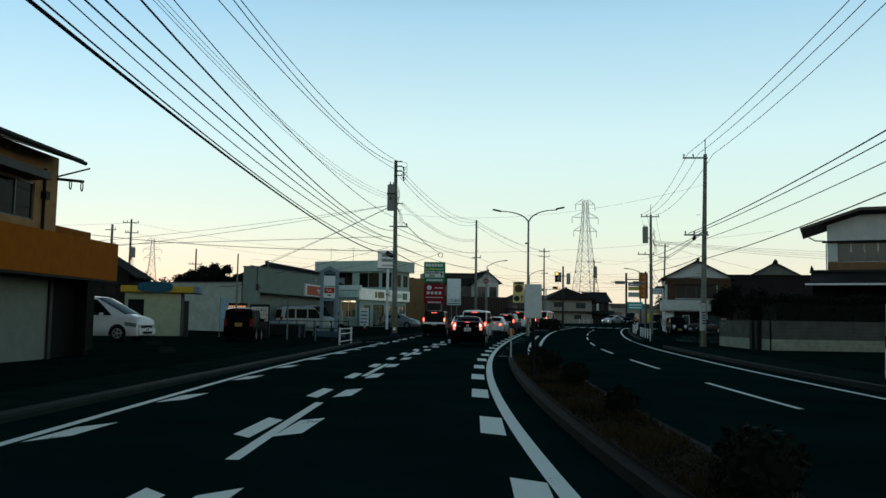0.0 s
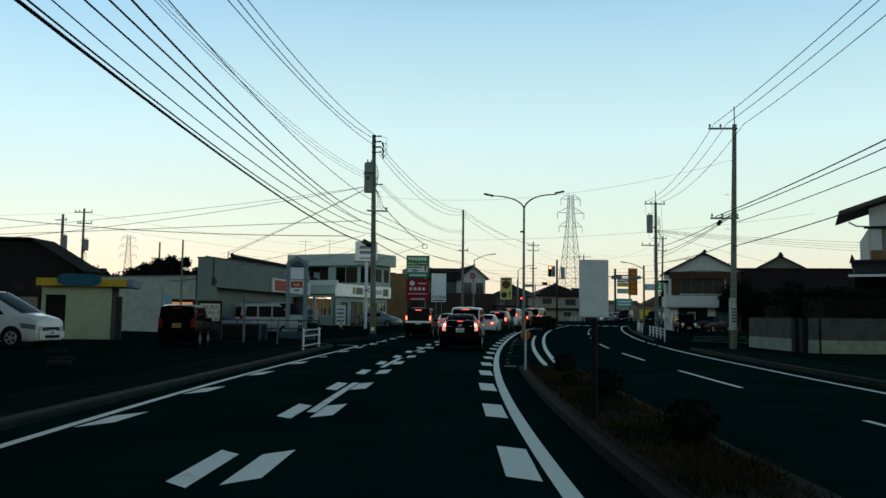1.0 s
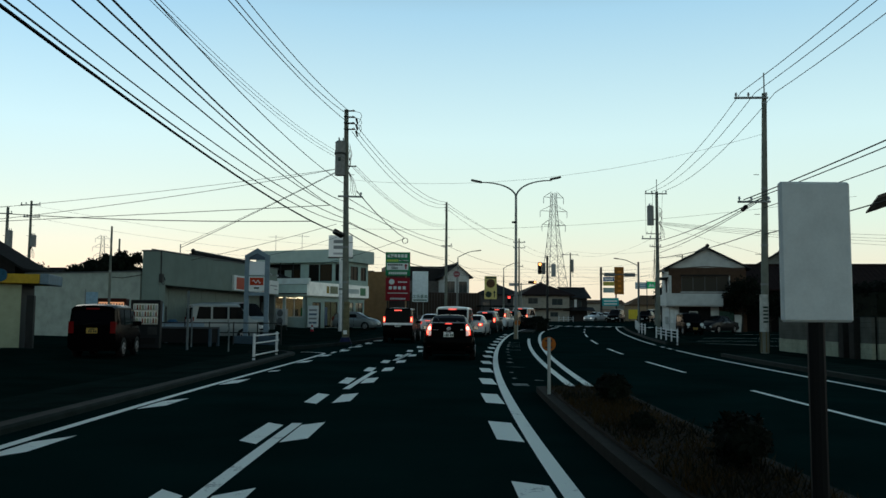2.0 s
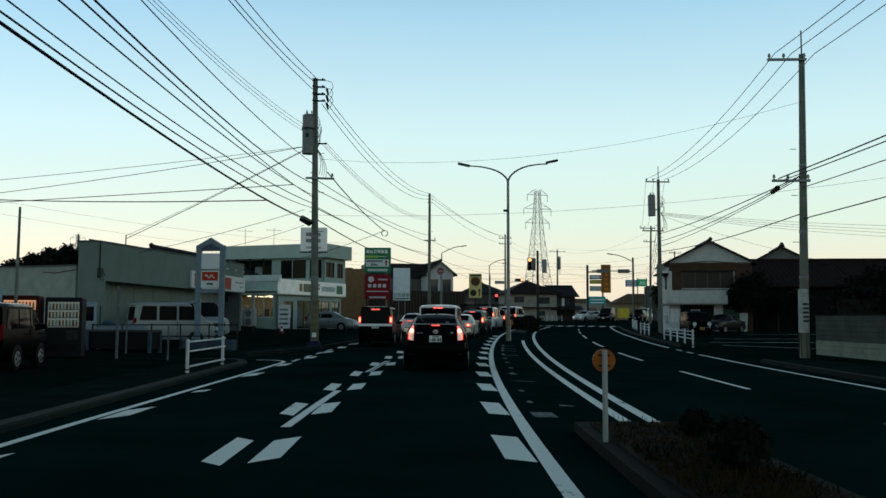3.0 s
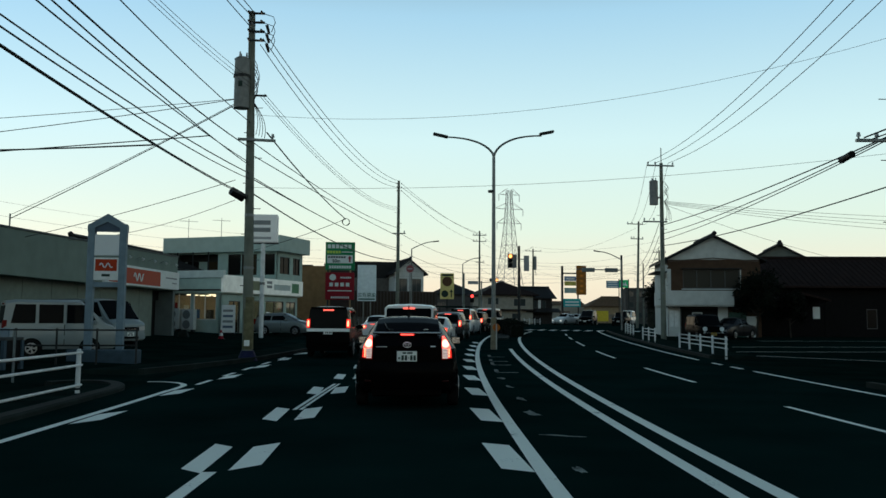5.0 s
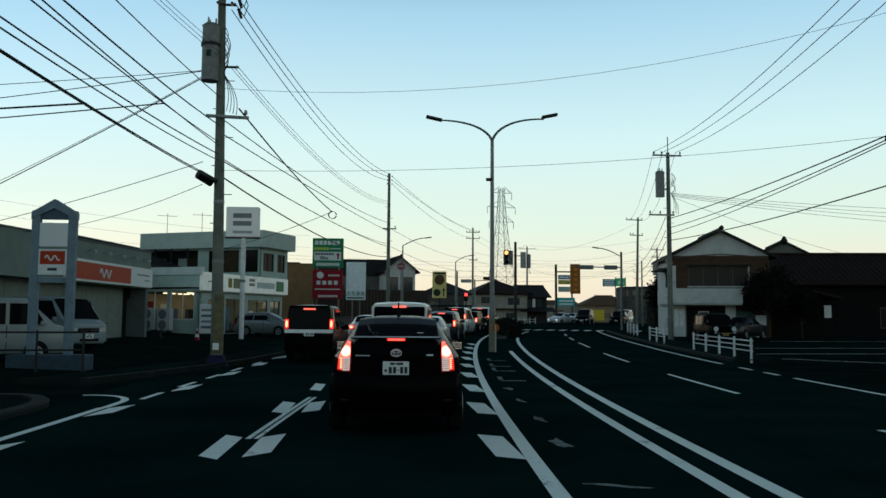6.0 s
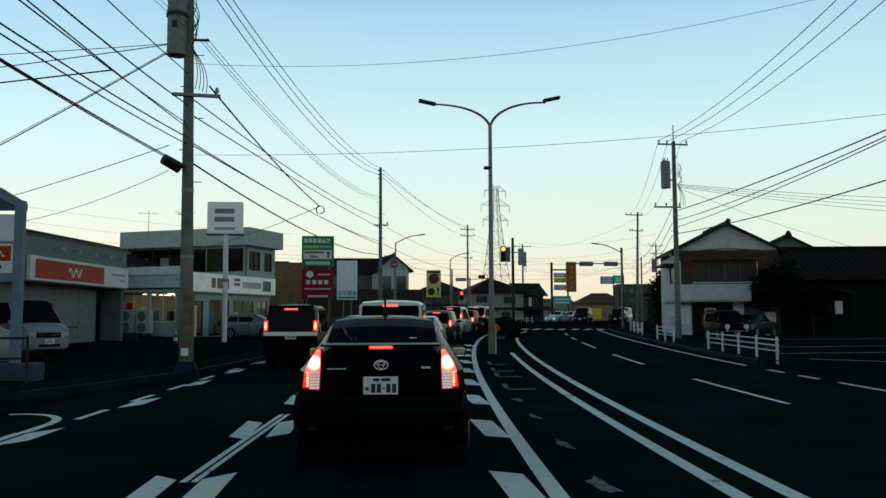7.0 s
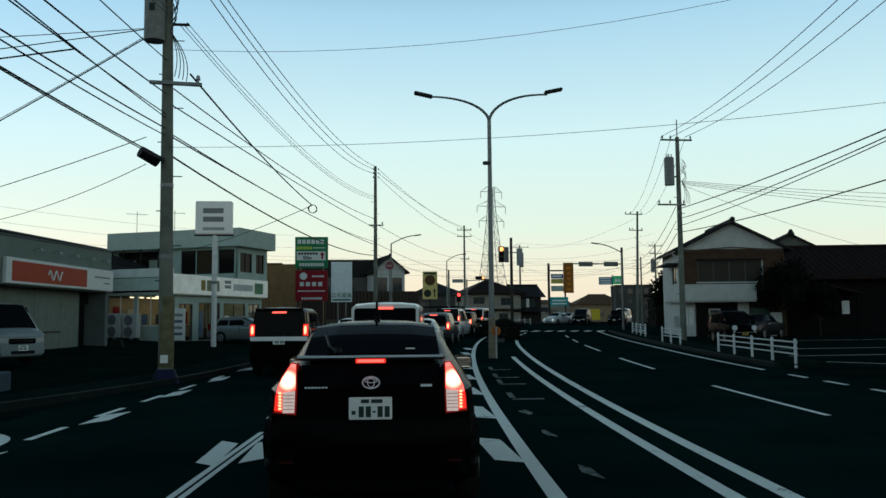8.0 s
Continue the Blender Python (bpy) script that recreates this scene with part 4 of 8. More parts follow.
words("広告募集", 0.42, (0, -0.07, 3.6 - zb), mat("print_green", (0.005, 0.12, 0.07), 0.5, var=0.1), ad)
part("print_bar", box(B(), -0.75, 0.75, -0.066, -0.06, 3.32 - zb, 3.44 - zb), mat("print_green", (0, 0, 0)), ad)
ys_ = thing("ramen_sign", (10.0, 144.6, 0), 0, "tall yellow restaurant sign with a round bowl picture", "sign")
ys_.matrix_world = pose(10.0, 144.6, 0.0) @ Matrix.Scale(1.645, 4)
# weak emission is added to brighten the panel
part("panel", box(B(), -0.58, 0.58, -0.1, 0.1, 2.7, 4.9, 0.02), mat("sign_pale_yellow", (0.50, 0.44, 0.14), 0.5, var=0.25, scale=1, emit=0.05, emit_color=(0.9, 0.85, 0.4)), ys_)
part("post", cyl(B(), (0, 0, 0), (0, 0, 2.7), 0.08, None, 8), DARKSTEEL, ys_)
part("bowl_picture", cyl(B(), (0, -0.1, 4.2), (0, -0.108, 4.2), 0.42, None, 20), mat("bowl_brown", (0.12, 0.06, 0.03), 0.5, var=0.4, scale=0.3), ys_, "dark round bowl picture")
part("print_bar", box(B(), -0.45, 0.5, -0.106, -0.1, 4.66, 4.82), INK, ys_)
bm = cyl(B(), (-0.2, -0.1, 3.15), (-0.2, -0.108, 3.15), 0.3, None, 18)
part("round_mark", bm, INK, ys_)
part("arrow", prism(B(), ((0.3, 2.85), (0.4, 2.85), (0.4, 3.3), (0.5, 3.3), (0.35, 3.55), (0.2, 3.3), (0.3, 3.3)), "y", -0.106, -0.1), INK, ys_)
ne = thing("no_entry_sign", (3.75, 108.8, road_z(109)), 0, "round red no-entry type sign with a white band", "road sign")
part("rim", disc(B(), (-0.1, -0.096, 5.75), 0.42, "y", 24, 0.016), mat("faded_white", (0.42, 0.36, 0.36), 0.5, var=0.1), ne, "pale rim")
part("disc", disc(B(), (-0.1, -0.112, 5.75), 0.35, "y", 24, 0.012), mat("faded_red", (0.28, 0.07, 0.075), 0.5, var=0.15), ne)
part("white_band", box(B(), -0.34, 0.14, -0.124, -0.119, 5.69, 5.81), mat("faded_white", (0, 0, 0)), ne)
part("post", cyl(B(), (-0.1, -0.05, -0.1), (-0.1, -0.05, 5.95), 0.045, None, 8), STEEL, ne)
# phone-shop sign tower
tw = thing("sign_tower", (-7.85, 55.7, gz(-7.85, 55.7)), 0, "blue-grey gabled sign tower with a white and orange panel", "sign tower")
zb = gz(-7.85, 55.7)
TOWER = mat("tower_blue_grey", (0.17, 0.23, 0.27), 0.6, var=0.2, scale=1.5)
for x in (-0.5, 0.5):
    part("post", box(B(), x - 0.11, x + 0.11, -0.1, 0.1, 0, 4.55 - zb, 0.01), TOWER, tw)
part("gable", prism(B(), ((-0.62, 4.3 - zb), (-0.62, 4.5 - zb), (0, 4.88 - zb), (0.62, 4.5 - zb), (0.62, 4.3 - zb), (0, 4.62 - zb)), "y", -0.12, 0.12), TOWER, tw)
part("gable_infill", prism(B(), ((-0.4, 4.3 - zb), (0.4, 4.3 - zb), (0.4, 4.46 - zb), (0, 4.7 - zb), (-0.4, 4.46 - zb)), "y", -0.05, 0.05), mat("tower_dark_blue", (0.08, 0.11, 0.15), 0.6, var=0.2), tw)
part("blank_panel", box(B(), -0.39, 0.39, -0.09, 0.05, 3.52 - zb, 4.2 - zb, 0.01), mat("lit_white_panel", (0.7, 0.72, 0.72), 0.4, var=0.08), tw, "blank white panel")
pn = part("orange_panel", box(B(), -0.39, 0.39, -0.09, 0.05, 2.72 - zb, 3.45 - zb, 0.01), WHITE, tw, "white panel with an orange field")
part("orange_field", box(B(), -0.34, 0.34, -0.096, -0.09, 3.02 - zb, 3.4 - zb), ORANGE, pn)
part("white_mark", pipe(B(), [(-0.2 + 0.4 * t, -0.1, 3.2 - zb + 0.07 * math.sin(t * 12)) for t in steps(0, 1, 16)], 0.022, 5), WHITE, pn)
part("print_bar", box(B(), -0.13, 0.13, -0.096, -0.09, 2.84 - zb, 2.92 - zb), INK, pn)
part("crossbar", box(B(), -0.5, 0.5, -0.06, 0.06, 2.5 - zb, 2.66 - zb), TOWER, tw)
part("plinth", box(B(), -1.05, 1.1, -0.35, 0.35, -0.15, 0.42 - 0.05, 0.03), mat("plinth_blue_grey", (0.05, 0.078, 0.1), 0.7, var=0.25, scale=1.5), tw, "low blue-grey plinth")
# illuminated square sign on a white post
sq = thing("square_sign", (-6.4, 80, gz(-6.4, 80)), 0, "square pale lightbox sign on a white post", "sign")
zb = gz(-6.4, 80)
LIGHTBOX = mat("lightbox_white", (0.72, 0.74, 0.71), 0.4, var=0.06, emit=0.06, emit_color=(0.95, 1.0, 1.0))
bx = part("lightbox", box(B(), -0.95, 0.95, -0.2, 0.2, 6.2 - zb, 7.95 - zb, 0.06), LIGHTBOX, sq)
GREY = mat("print_grey", (0.24, 0.25, 0.25), 0.5, var=0.1)
for z in (7.3, 6.85):
    part("grey_bar", box(B(), -0.55, 0.5, -0.206, -0.2, z - zb, z + 0.27 - zb), GREY, bx)
part("print_bar", box(B(), -0.55, 0.55, -0.206, -0.2, 6.4 - zb, 6.56 - zb), mat("print_pale_grey", (0.4, 0.4, 0.4), 0.5, var=0.1), bx)
part("frame", box(B(), -1.0, 1.0, -0.1, 0.1, 6.12 - zb, 6.2 - zb), DARKSTEEL, sq)
part("post", cyl(B(), (0.05, 0, 0), (0.05, 0, 6.15 - zb), 0.14, None, 14), WHITESTEEL, sq, "", True)
part("collar", cyl(B(), (0.05, 0, 3.6 - zb), (0.05, 0, 3.75 - zb), 0.16, None, 14), STEEL, sq)


# ---- guard rails ----
def pipe_rail(a, b, n, bars, h, label):
    a, b = Vector(a), Vector(b)
    ob = thing("guard_rail", a, math.degrees(math.atan2(b.y - a.y, b.x - a.x)), label, "guard rail", "guard rails")
    L = (b.xy - a.xy).length
    for k in range(n):
        x = L * k / (n - 1)
        z = (b.z - a.z) * k / (n - 1)
        bm = cyl(B(), (x, 0, z - 0.1), (x, 0, z + h), 0.045, None, 12)
        cyl(bm, (x, 0, z + h), (x, 0, z + h + 0.03), 0.045, 0.025, 12)
        post = part("post", bm, WHITESTEEL, ob, "", True)
        part("foot_band", cyl(B(), (x, 0, z + 0.02), (x, 0, z + 0.06), 0.05, None, 12), KERB, post)
    for z in bars:
        part("bar", cyl(B(), (0, -0.06, z), (L, -0.06, b.z - a.z + z), 0.024, None, 10), WHITESTEEL, ob, "", True)
    return ob


def gp(x, y, d=0.1):
    return (x, y, road_z(y) + d)


pipe_rail(gp(14.5, 59.9, 0.05), gp(15.35, 67.4, 0.05), 5, (0.34, 0.52, 0.70), 0.78, "white tubular guard rail at a car park entrance")
pipe_rail(gp(16.2, 73.6), gp(16.65, 77.2), 3, (0.34, 0.52, 0.70), 0.78, "short white tubular guard rail beside a power pole")
pipe_rail(gp(18.5, 85.2), gp(20.1, 92.5), 4, (0.2, 0.35, 0.5, 0.66), 0.78, "white guard rail along the bend")
pipe_rail((-4.78, 40.95, 0.1), (-4.75, 44.7, 0.1), 2, (0.12, 0.5, 0.74), 0.78, "white tubular guard rail on the near kerb")
# posts and low pipe fence by the sign tower
for x, y, h in ((-8.82, 47.4, 2.35), (-7.24, 47.7, 1.15), (-9.4, 50.0, 1.6)):
    pb = solid("thin_post", cyl(B(), (0, 0, -0.1), (0, 0, h), 0.03 if h < 2 else 0.05, None, 8), mat("dull_grey_paint", (0.13, 0.15, 0.15), 0.6, var=0.3, scale=1), "dull grey steel post in the parking lot", "post")
    pb.matrix_world = pose(x, y, gz(x, y))
fence = thing("pipe_fence", (-11.6, 52.6, gz(-11.6, 52.6)), 8, "low dark pipe fence before parked vans", "fence")
for k in range(6):
    part("post", cyl(B(), (1.1 * k, 0, -0.1), (1.1 * k, 0, 0.95), 0.03, None, 8), DARKSTEEL, fence)
for z in (0.45, 0.9):
    part("bar", cyl(B(), (0, 0, z), (5.5, 0, z), 0.025, None, 8), DARKSTEEL, fence)
# median furniture
mb = thing("median_board", (3.03, 18.2, 0.1), 0, "blank pale back of a board on a dark post", "road sign")
part("board", box(B(), -0.19, 0.19, -0.02, 0.02, 1.35, 2.1, 0.012), mat("sign_back_pale", (0.62, 0.64, 0.62), 0.5, var=0.12, scale=1), mb, "pale board with rounded corners")
part("post", cyl(B(), (0.01, 0.04, -0.1), (0.01, 0.04, 1.5), 0.045, None, 10), BLACK, mb)


def delineator(at, r, h, label):
    ob = thing("delineator", at, 0, label, "delineator", "delineators")
    part("post", cyl(B(), (0, 0, -0.05), (0, 0, h), 0.03, None, 10), mat("delineator_pale", (0.4, 0.4, 0.36), 0.5, var=0.2), ob)
    part("reflector", disc(B(), (0, 0.04, h - r * 0.9), r, "y", 20, 0.02), mat("reflector_orange", (0.42, 0.115, 0.014), 0.35, var=0.15, scale=0.3), ob, "round orange reflector")
    for z in (h - r * 0.45, h - r * 1.35):
        part("fixing_bar", box(B(), -r * 0.5, r * 0.5, 0.018, 0.03, z - 0.012, z + 0.012), DARKSTEEL, ob)
    return ob


delineator((3.07, 28.75, 0.12), 0.128, 1.0, "pale post with a round orange reflector on the median nose")
delineator((6.26, 65.8, road_z(65.8) + 0.1), 0.17, 1.1, "post with an orange disc before the lamp island")


# ---- buildings ----
def wall_with_holes(bm, x0, x1, z0, z1, y0, y1, holes):
    """A wall in the x-z plane, y0 to y1 thick, with real openings (x0, x1, z0, z1)."""
    xs = sorted({x0, x1, *[h[0] for h in holes], *[h[1] for h in holes]})
    zs = sorted({z0, z1, *[h[2] for h in holes], *[h[3] for h in holes]})
    for a, b in zip(xs, xs[1:]):
        for c, d in zip(zs, zs[1:]):
            if not any(h[0] <= a and b <= h[1] and h[2] <= c and d <= h[3] for h in holes):
                box(bm, a, b, y0, y1, c, d)
    bmesh.ops.remove_doubles(bm, verts=bm.verts, dist=0.0005)
    return bm


def placed(ob, m):
    ob.matrix_basis = m
    return ob


def window(parent, x0, x1, z0, z1, y, m=Matrix(), panes=2, frame_mat=None, pane_mat=None, label=""):
    """A framed window whose outer face is at local y; it looks towards -y."""
    fm, pm = frame_mat or mat("window_frame", (0.1, 0.1, 0.1), 0.4, 0.4, var=0.1), pane_mat or WINDOW
    bm = B()
    t = 0.05
    box(bm, x0, x1, y - 0.03, y + 0.06, z0, z0 + t), box(bm, x0, x1, y - 0.03, y + 0.06, z1 - t, z1)
    box(bm, x0, x0 + t, y - 0.03, y + 0.06, z0 + t, z1 - t), box(bm, x1 - t, x1, y - 0.03, y + 0.06, z0 + t, z1 - t)
    for k in range(1, panes):
        x = x0 + (x1 - x0) * k / panes
        box(bm, x - 0.025, x + 0.025, y - 0.025, y + 0.05, z0 + t, z1 - t)
    w = placed(part("window", bm, fm, parent, label), m)
    for k in range(panes):
        a, b = x0 + (x1 - x0) * k / panes, x0 + (x1 - x0) * (k + 1) / panes
        part("pane", box(B(), a + 0.03, b - 0.03, y + 0.01, y + 0.02, z0 + t, z1 - t), pm, w)
    return w


def gable_roof(parent, x0, x1, y0, y1, z_eave, z_ridge, over=0.5, along="y", material=None, thick=0.14):
    """Two roof slabs that meet at a ridge running along y or x."""
    m = material or ROOF
    if along == "y":
        c, hw = (x0 + x1) / 2, (x1 - x0) / 2
    else:
        c, hw = (y0 + y1) / 2, (y1 - y0) / 2
    slope = (z_ridge - z_eave) / hw
    for s in (-1, 1):
        e = hw + over
        pts = [(c, z_ridge), (c + s * e, z_ridge - slope * e), (c + s * e, z_ridge - slope * e + thick), (c, z_ridge + thick)]
        if along == "y":
            bm = prism(B(), pts, "y", y0 - over, y1 + over)
        else:
            bm = prism(B(), pts, "x", x0 - over, x1 + over)
        sl = part("roof_slope", bm, m, parent)
        n = int(((y1 - y0) if along == "y" else (x1 - x0)) / 0.42)
        rb = B()
        for k in range(n + 1):
            t = (y0 if along == "y" else x0) + 0.42 * k
            p0, p1 = (c + s * 0.1, z_ridge + thick - slope * 0.1 + 0.01), (c + s * e, z_ridge - slope * e + thick + 0.01)
            a, b = ((p0[0], t, p0[1]), (p1[0], t, p1[1])) if along == "y" else ((t, p0[0], p0[1]), (t, p1[0], p1[1]))
            cyl(rb, a, b, 0.05, None, 5)
        tagged(part("tile_relief", rb, m, sl), kind="stuff")
    if along == "y":
        bm = cyl(B(), (c, y0 - over, z_ridge + thick + 0.06), (c, y1 + over, z_ridge + thick + 0.06), 0.13, None, 8)
        ball(bm, (c, y0 - over, z_ridge + thick + 0.1), 0.2, 1)
    else:
        bm = cyl(B(), (x0 - over, c, z_ridge + thick + 0.06), (x1 + over, c, z_ridge + thick + 0.06), 0.13, None, 8)
        ball(bm, (x0 - over, c, z_ridge + thick + 0.1), 0.2, 1)
    part("ridge", bm, m, parent)


ROOF = mat("dark_roof_tile", (0.022, 0.021, 0.021), 0.6, var=0.35, scale=3, bump=0.2)
BROWNROOF = mat("brown_roof_tile", (0.024, 0.013, 0.011), 0.8, var=0.35, scale=3, bump=0.2)
PLASTER = mat("white_plaster", (0.55, 0.55, 0.52), 0.85, var=0.15, scale=3, bump=0.1)
GREYWALL = mat("grey_panel_wall", (0.18, 0.225, 0.195), 0.8, var=0.14, scale=5, bump=0.08)
PALEWALL = mat("pale_green_wall", (0.37, 0.46, 0.41), 0.8, var=0.14, scale=4, bump=0.08)
BROWN = mat("brown_board", (0.075, 0.043, 0.027), 0.8, var=0.25, scale=2, bump=0.15)
SHUTTER = mat("grey_shutter", (0.17, 0.205, 0.175), 0.6, 0.1, var=0.15, scale=2)
BEIGE = mat("beige_wall", (0.32, 0.29, 0.24), 0.85, var=0.2, scale=3, bump=0.1)
LITSIGN = mat("lit_sign_white", (0.75, 0.78, 0.72), 0.4, var=0.2, scale=3, emit=0.1, emit_color=(0.92, 1.0, 0.93))


def antenna(at, label):
    ob = thing("roof_antenna", at, 20, label, "antenna", "roof antennas")
    part("mast", cyl(B(), (0, 0, -0.2), (0, 0, 1.9), 0.02, None, 6), STEEL, ob)
    part("boom", cyl(B(), (-0.7, 0, 1.7), (0.7, 0, 1.7), 0.014, None, 5), STEEL, ob)
    for k in range(7):
        x = -0.66 + 0.22 * k
        part("element", cyl(B(), (x, -0.35, 1.7), (x, 0.35, 1.7), 0.009, None, 4), STEEL, ob)
    return ob


# grey phone shop: a tall panel front over a shuttered recess, with a lower flat-roofed body behind it
zb = 0.25
sh = thing("grey_shop", (-13.35, 57.6, zb), math.degrees(math.atan2(20.5, 2.35)), "long grey panel-clad phone shop with closed shutters", "shop")
L = 20.55
part("upper_wall", prism(B(), ((0, 2.85), (L, 2.85), (L, 4.83), (0, 4.58)), "y", 0, 0.95), GREYWALL, sh, "grey upper wall band")
part("coping", prism(B(), ((-0.04, 4.585), (L + 0.04, 4.835), (L + 0.04, 4.91), (-0.04, 4.66)), "y", -0.05, 1.0), mat("coping_grey", (0.09, 0.1, 0.1), 0.6, var=0.2), sh)
part("end_wall", box(B(), 0, 0.75, 0.0, 0.95, -0.3, 2.846), GREYWALL, sh, "plain grey end wall")
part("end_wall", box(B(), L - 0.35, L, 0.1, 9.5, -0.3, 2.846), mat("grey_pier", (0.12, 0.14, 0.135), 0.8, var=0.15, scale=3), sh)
part("back_wall", box(B(), 5.0, L - 0.35, 9.3, 9.5, -0.3, 2.85), GREYWALL, sh)
part("inner_end", box(B(), 5.0, 5.2, 0.955, 9.3, -0.3, 2.85), GREYWALL, sh)
part("flat_roof", box(B(), 5.0, L, 0.955, 9.5, 2.86, 3.2), DARKSTEEL, sh)
x = 0.75
while x < L - 2.4:
    w = 2.35
    p = part("shutter_panel", box(B(), x + 0.015, min(x + w, L - 1.5) - 0.015, 0.85, 0.95, -0.3, 2.84, 0.01), SHUTTER, sh)
    x += w
part("rail", box(B(), L - 6.0, L - 3.4, 0.8, 0.85, 0.95, 1.02), DARKSTEEL, sh, "dark rail on a shutter")
# black doorway sheet and soffit carry the recess's shade in their colour
part("door", box(B(), L - 1.45, L - 0.4, 1.1, 1.16, -0.3, 2.3), BLACK, sh, "black sheet for the shade of the recessed doorway")
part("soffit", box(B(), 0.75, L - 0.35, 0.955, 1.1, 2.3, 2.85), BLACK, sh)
board = part("sign_board", box(B(), L - 9.8, L - 0.1, -0.16, -0.005, 2.9, 3.9, 0.015), WHITE, sh, "white board with an orange field")
part("orange_field", box(B(), L - 9.4, L - 3.0, -0.168, -0.16, 3.0, 3.78), ORANGE, board)
part("white_mark", pipe(B(), [(L - 6.6 + 1.2 * t, -0.172, 3.36 + 0.19 * math.sin(t * 14)) for t in steps(0, 1, 20)], 0.045, 6), WHITE, board)
part("print_bar", box(B(), L - 2.2, L - 0.5, -0.166, -0.16, 3.48, 3.56), GREY, board)
part("print_bar", box(B(), L - 1.2, L - 0.5, -0.166, -0.16, 3.22, 3.28), GREY, board)
for k in range(5):
    xx = L - 7.6 + 1.6 * k
    ln = part("sign_lamp", pipe(B(), [(xx, 0, 4.3), (xx, -0.22, 4.4), (xx, -0.33, 4.34)], 0.014, 5), STEEL, sh)
    part("lamp_cap", cyl(B(), (xx, -0.33, 4.36), (xx, -0.42, 4.26), 0.04, 0.075, 8), mat("lamp_cap_pale", (0.5, 0.52, 0.5), 0.5, var=0.1), ln)
part("conduit", pipe(B(), [(0.05, 0.5, 4.7), (0.0, -0.06, 4.62), (0.03, -0.06, 4.2), (0.03, -0.06, 2.95)], 0.035, 6), DARKSTEEL, sh, "dark conduit at the corner")
part("meter_box", box(B(), -0.16, 0.12, -0.2, -0.03, 2.95, 3.4, 0.02), DARKSTEEL, sh, "dark meter box with looped cable")
part("meter_cable", pipe(B(), [(0.0 + 0.22 * math.cos(a), -0.2, 3.05 + 0.2 * math.sin(a)) for a in steps(0, 5.6, 12)], 0.02, 5), WIRE, sh)
# low rendered wall that goes on behind the booth
lw = thing("low_shed", (-21.9, 61.0, 0.2), math.degrees(math.atan2(-3.25, 7.7)), "low pale rendered shed with a flat roof", "shed")
part("wall", box(B(), 0, 8.1, 0, 1.2, -0.3, 3.55), mat("pale_render", (0.33, 0.36, 0.31), 0.85, var=0.25, scale=3, bump=0.1), lw)
part("roof", box(B(), -0.1, 8.15, -0.06, 1.3, 3.554, 3.62), mat("coping_grey", (0, 0, 0)), lw)
part("cable", pipe(B(), [(8.2, -0.03, 3.4), (6.9, -0.03, 3.25), (6.2, -0.03, 3.3)], 0.02, 5), WIRE, lw)
# vending machines against its end
VM_LIT = [mat("vending_lit_orange", (0.8, 0.5, 0.3), 0.4, var=0.4, scale=0.4, fine=14, emit=0.5, emit_color=(1.0, 0.42, 0.2)), mat("vending_lit_warm", (0.2, 0.24, 0.23), 0.4, var=0.6, scale=0.3, fine=14, emit=0.10, emit_color=(0.8, 0.9, 0.75))]
VM_DRINKS = [mat("drink_red", (0.13, 0.03, 0.025), 0.4, var=0.2), mat("drink_amber", (0.2, 0.13, 0.07), 0.4, var=0.2), mat("drink_green", (0.1, 0.16, 0.1), 0.4, var=0.2), mat("drink_blue", (0.2, 0.24, 0.27), 0.4, var=0.2)]
for k, (x, y, c) in enumerate(((-11.45, 46.4, (0.2, 0.04, 0.02)), (-10.3, 46.9, (0.04, 0.045, 0.05)))):
    vm = thing("vending_machine", (x, y, gz(x, y)), 12, "lit drinks vending machine standing in the lot", "vending machine", "vending machines")
    body = part("body", box(B(), -0.55, 0.55, -0.4, 0.4, 0, 1.9, 0.03), mat("vending_%s" % ("orange", "grey")[k], tuple(0.25 * q for q in c), 0.45, var=0.15, scale=1), vm)
    disp = part("display", box(B(), -0.46, 0.46, -0.41, -0.4, 0.95, 1.75), VM_LIT[k], vm, "lit display window")
    for r_ in range(3):
        part("shelf_strip", box(B(), -0.45, 0.45, -0.425, -0.41, 0.97 + 0.26 * r_, 1.0 + 0.26 * r_), GREY, disp)
        for q_ in range(9):
            part("bottle", cyl(B(), (-0.4 + 0.1 * q_, -0.43, 1.0 + 0.26 * r_), (-0.4 + 0.1 * q_, -0.43, 1.18 + 0.26 * r_), 0.032, 0.024, 7), VM_DRINKS[(q_ * 5 + r_ * 3 + k) % 4], disp)
    part("header", box(B(), -0.5, 0.5, -0.412, -0.4, 1.77, 1.87), mat("vending_%s" % ("orange", "grey")[k], c), vm)
    part("coin_panel", box(B(), 0.1, 0.44, -0.412, -0.4, 0.55, 0.85), DARKSTEEL, vm)
    part("delivery_flap", box(B(), -0.4, 0.4, -0.412, -0.4, 0.18, 0.42), BLACK, vm)

# corner phone shop with a lit front and a flat-roofed upper storey
zb = 0.42
sb = thing("corner_shop", (-9.7, 84.7, zb), math.degrees(math.atan2(10.0, 4.3)), "two-storey pale green shop with a lit white sign band", "shop")


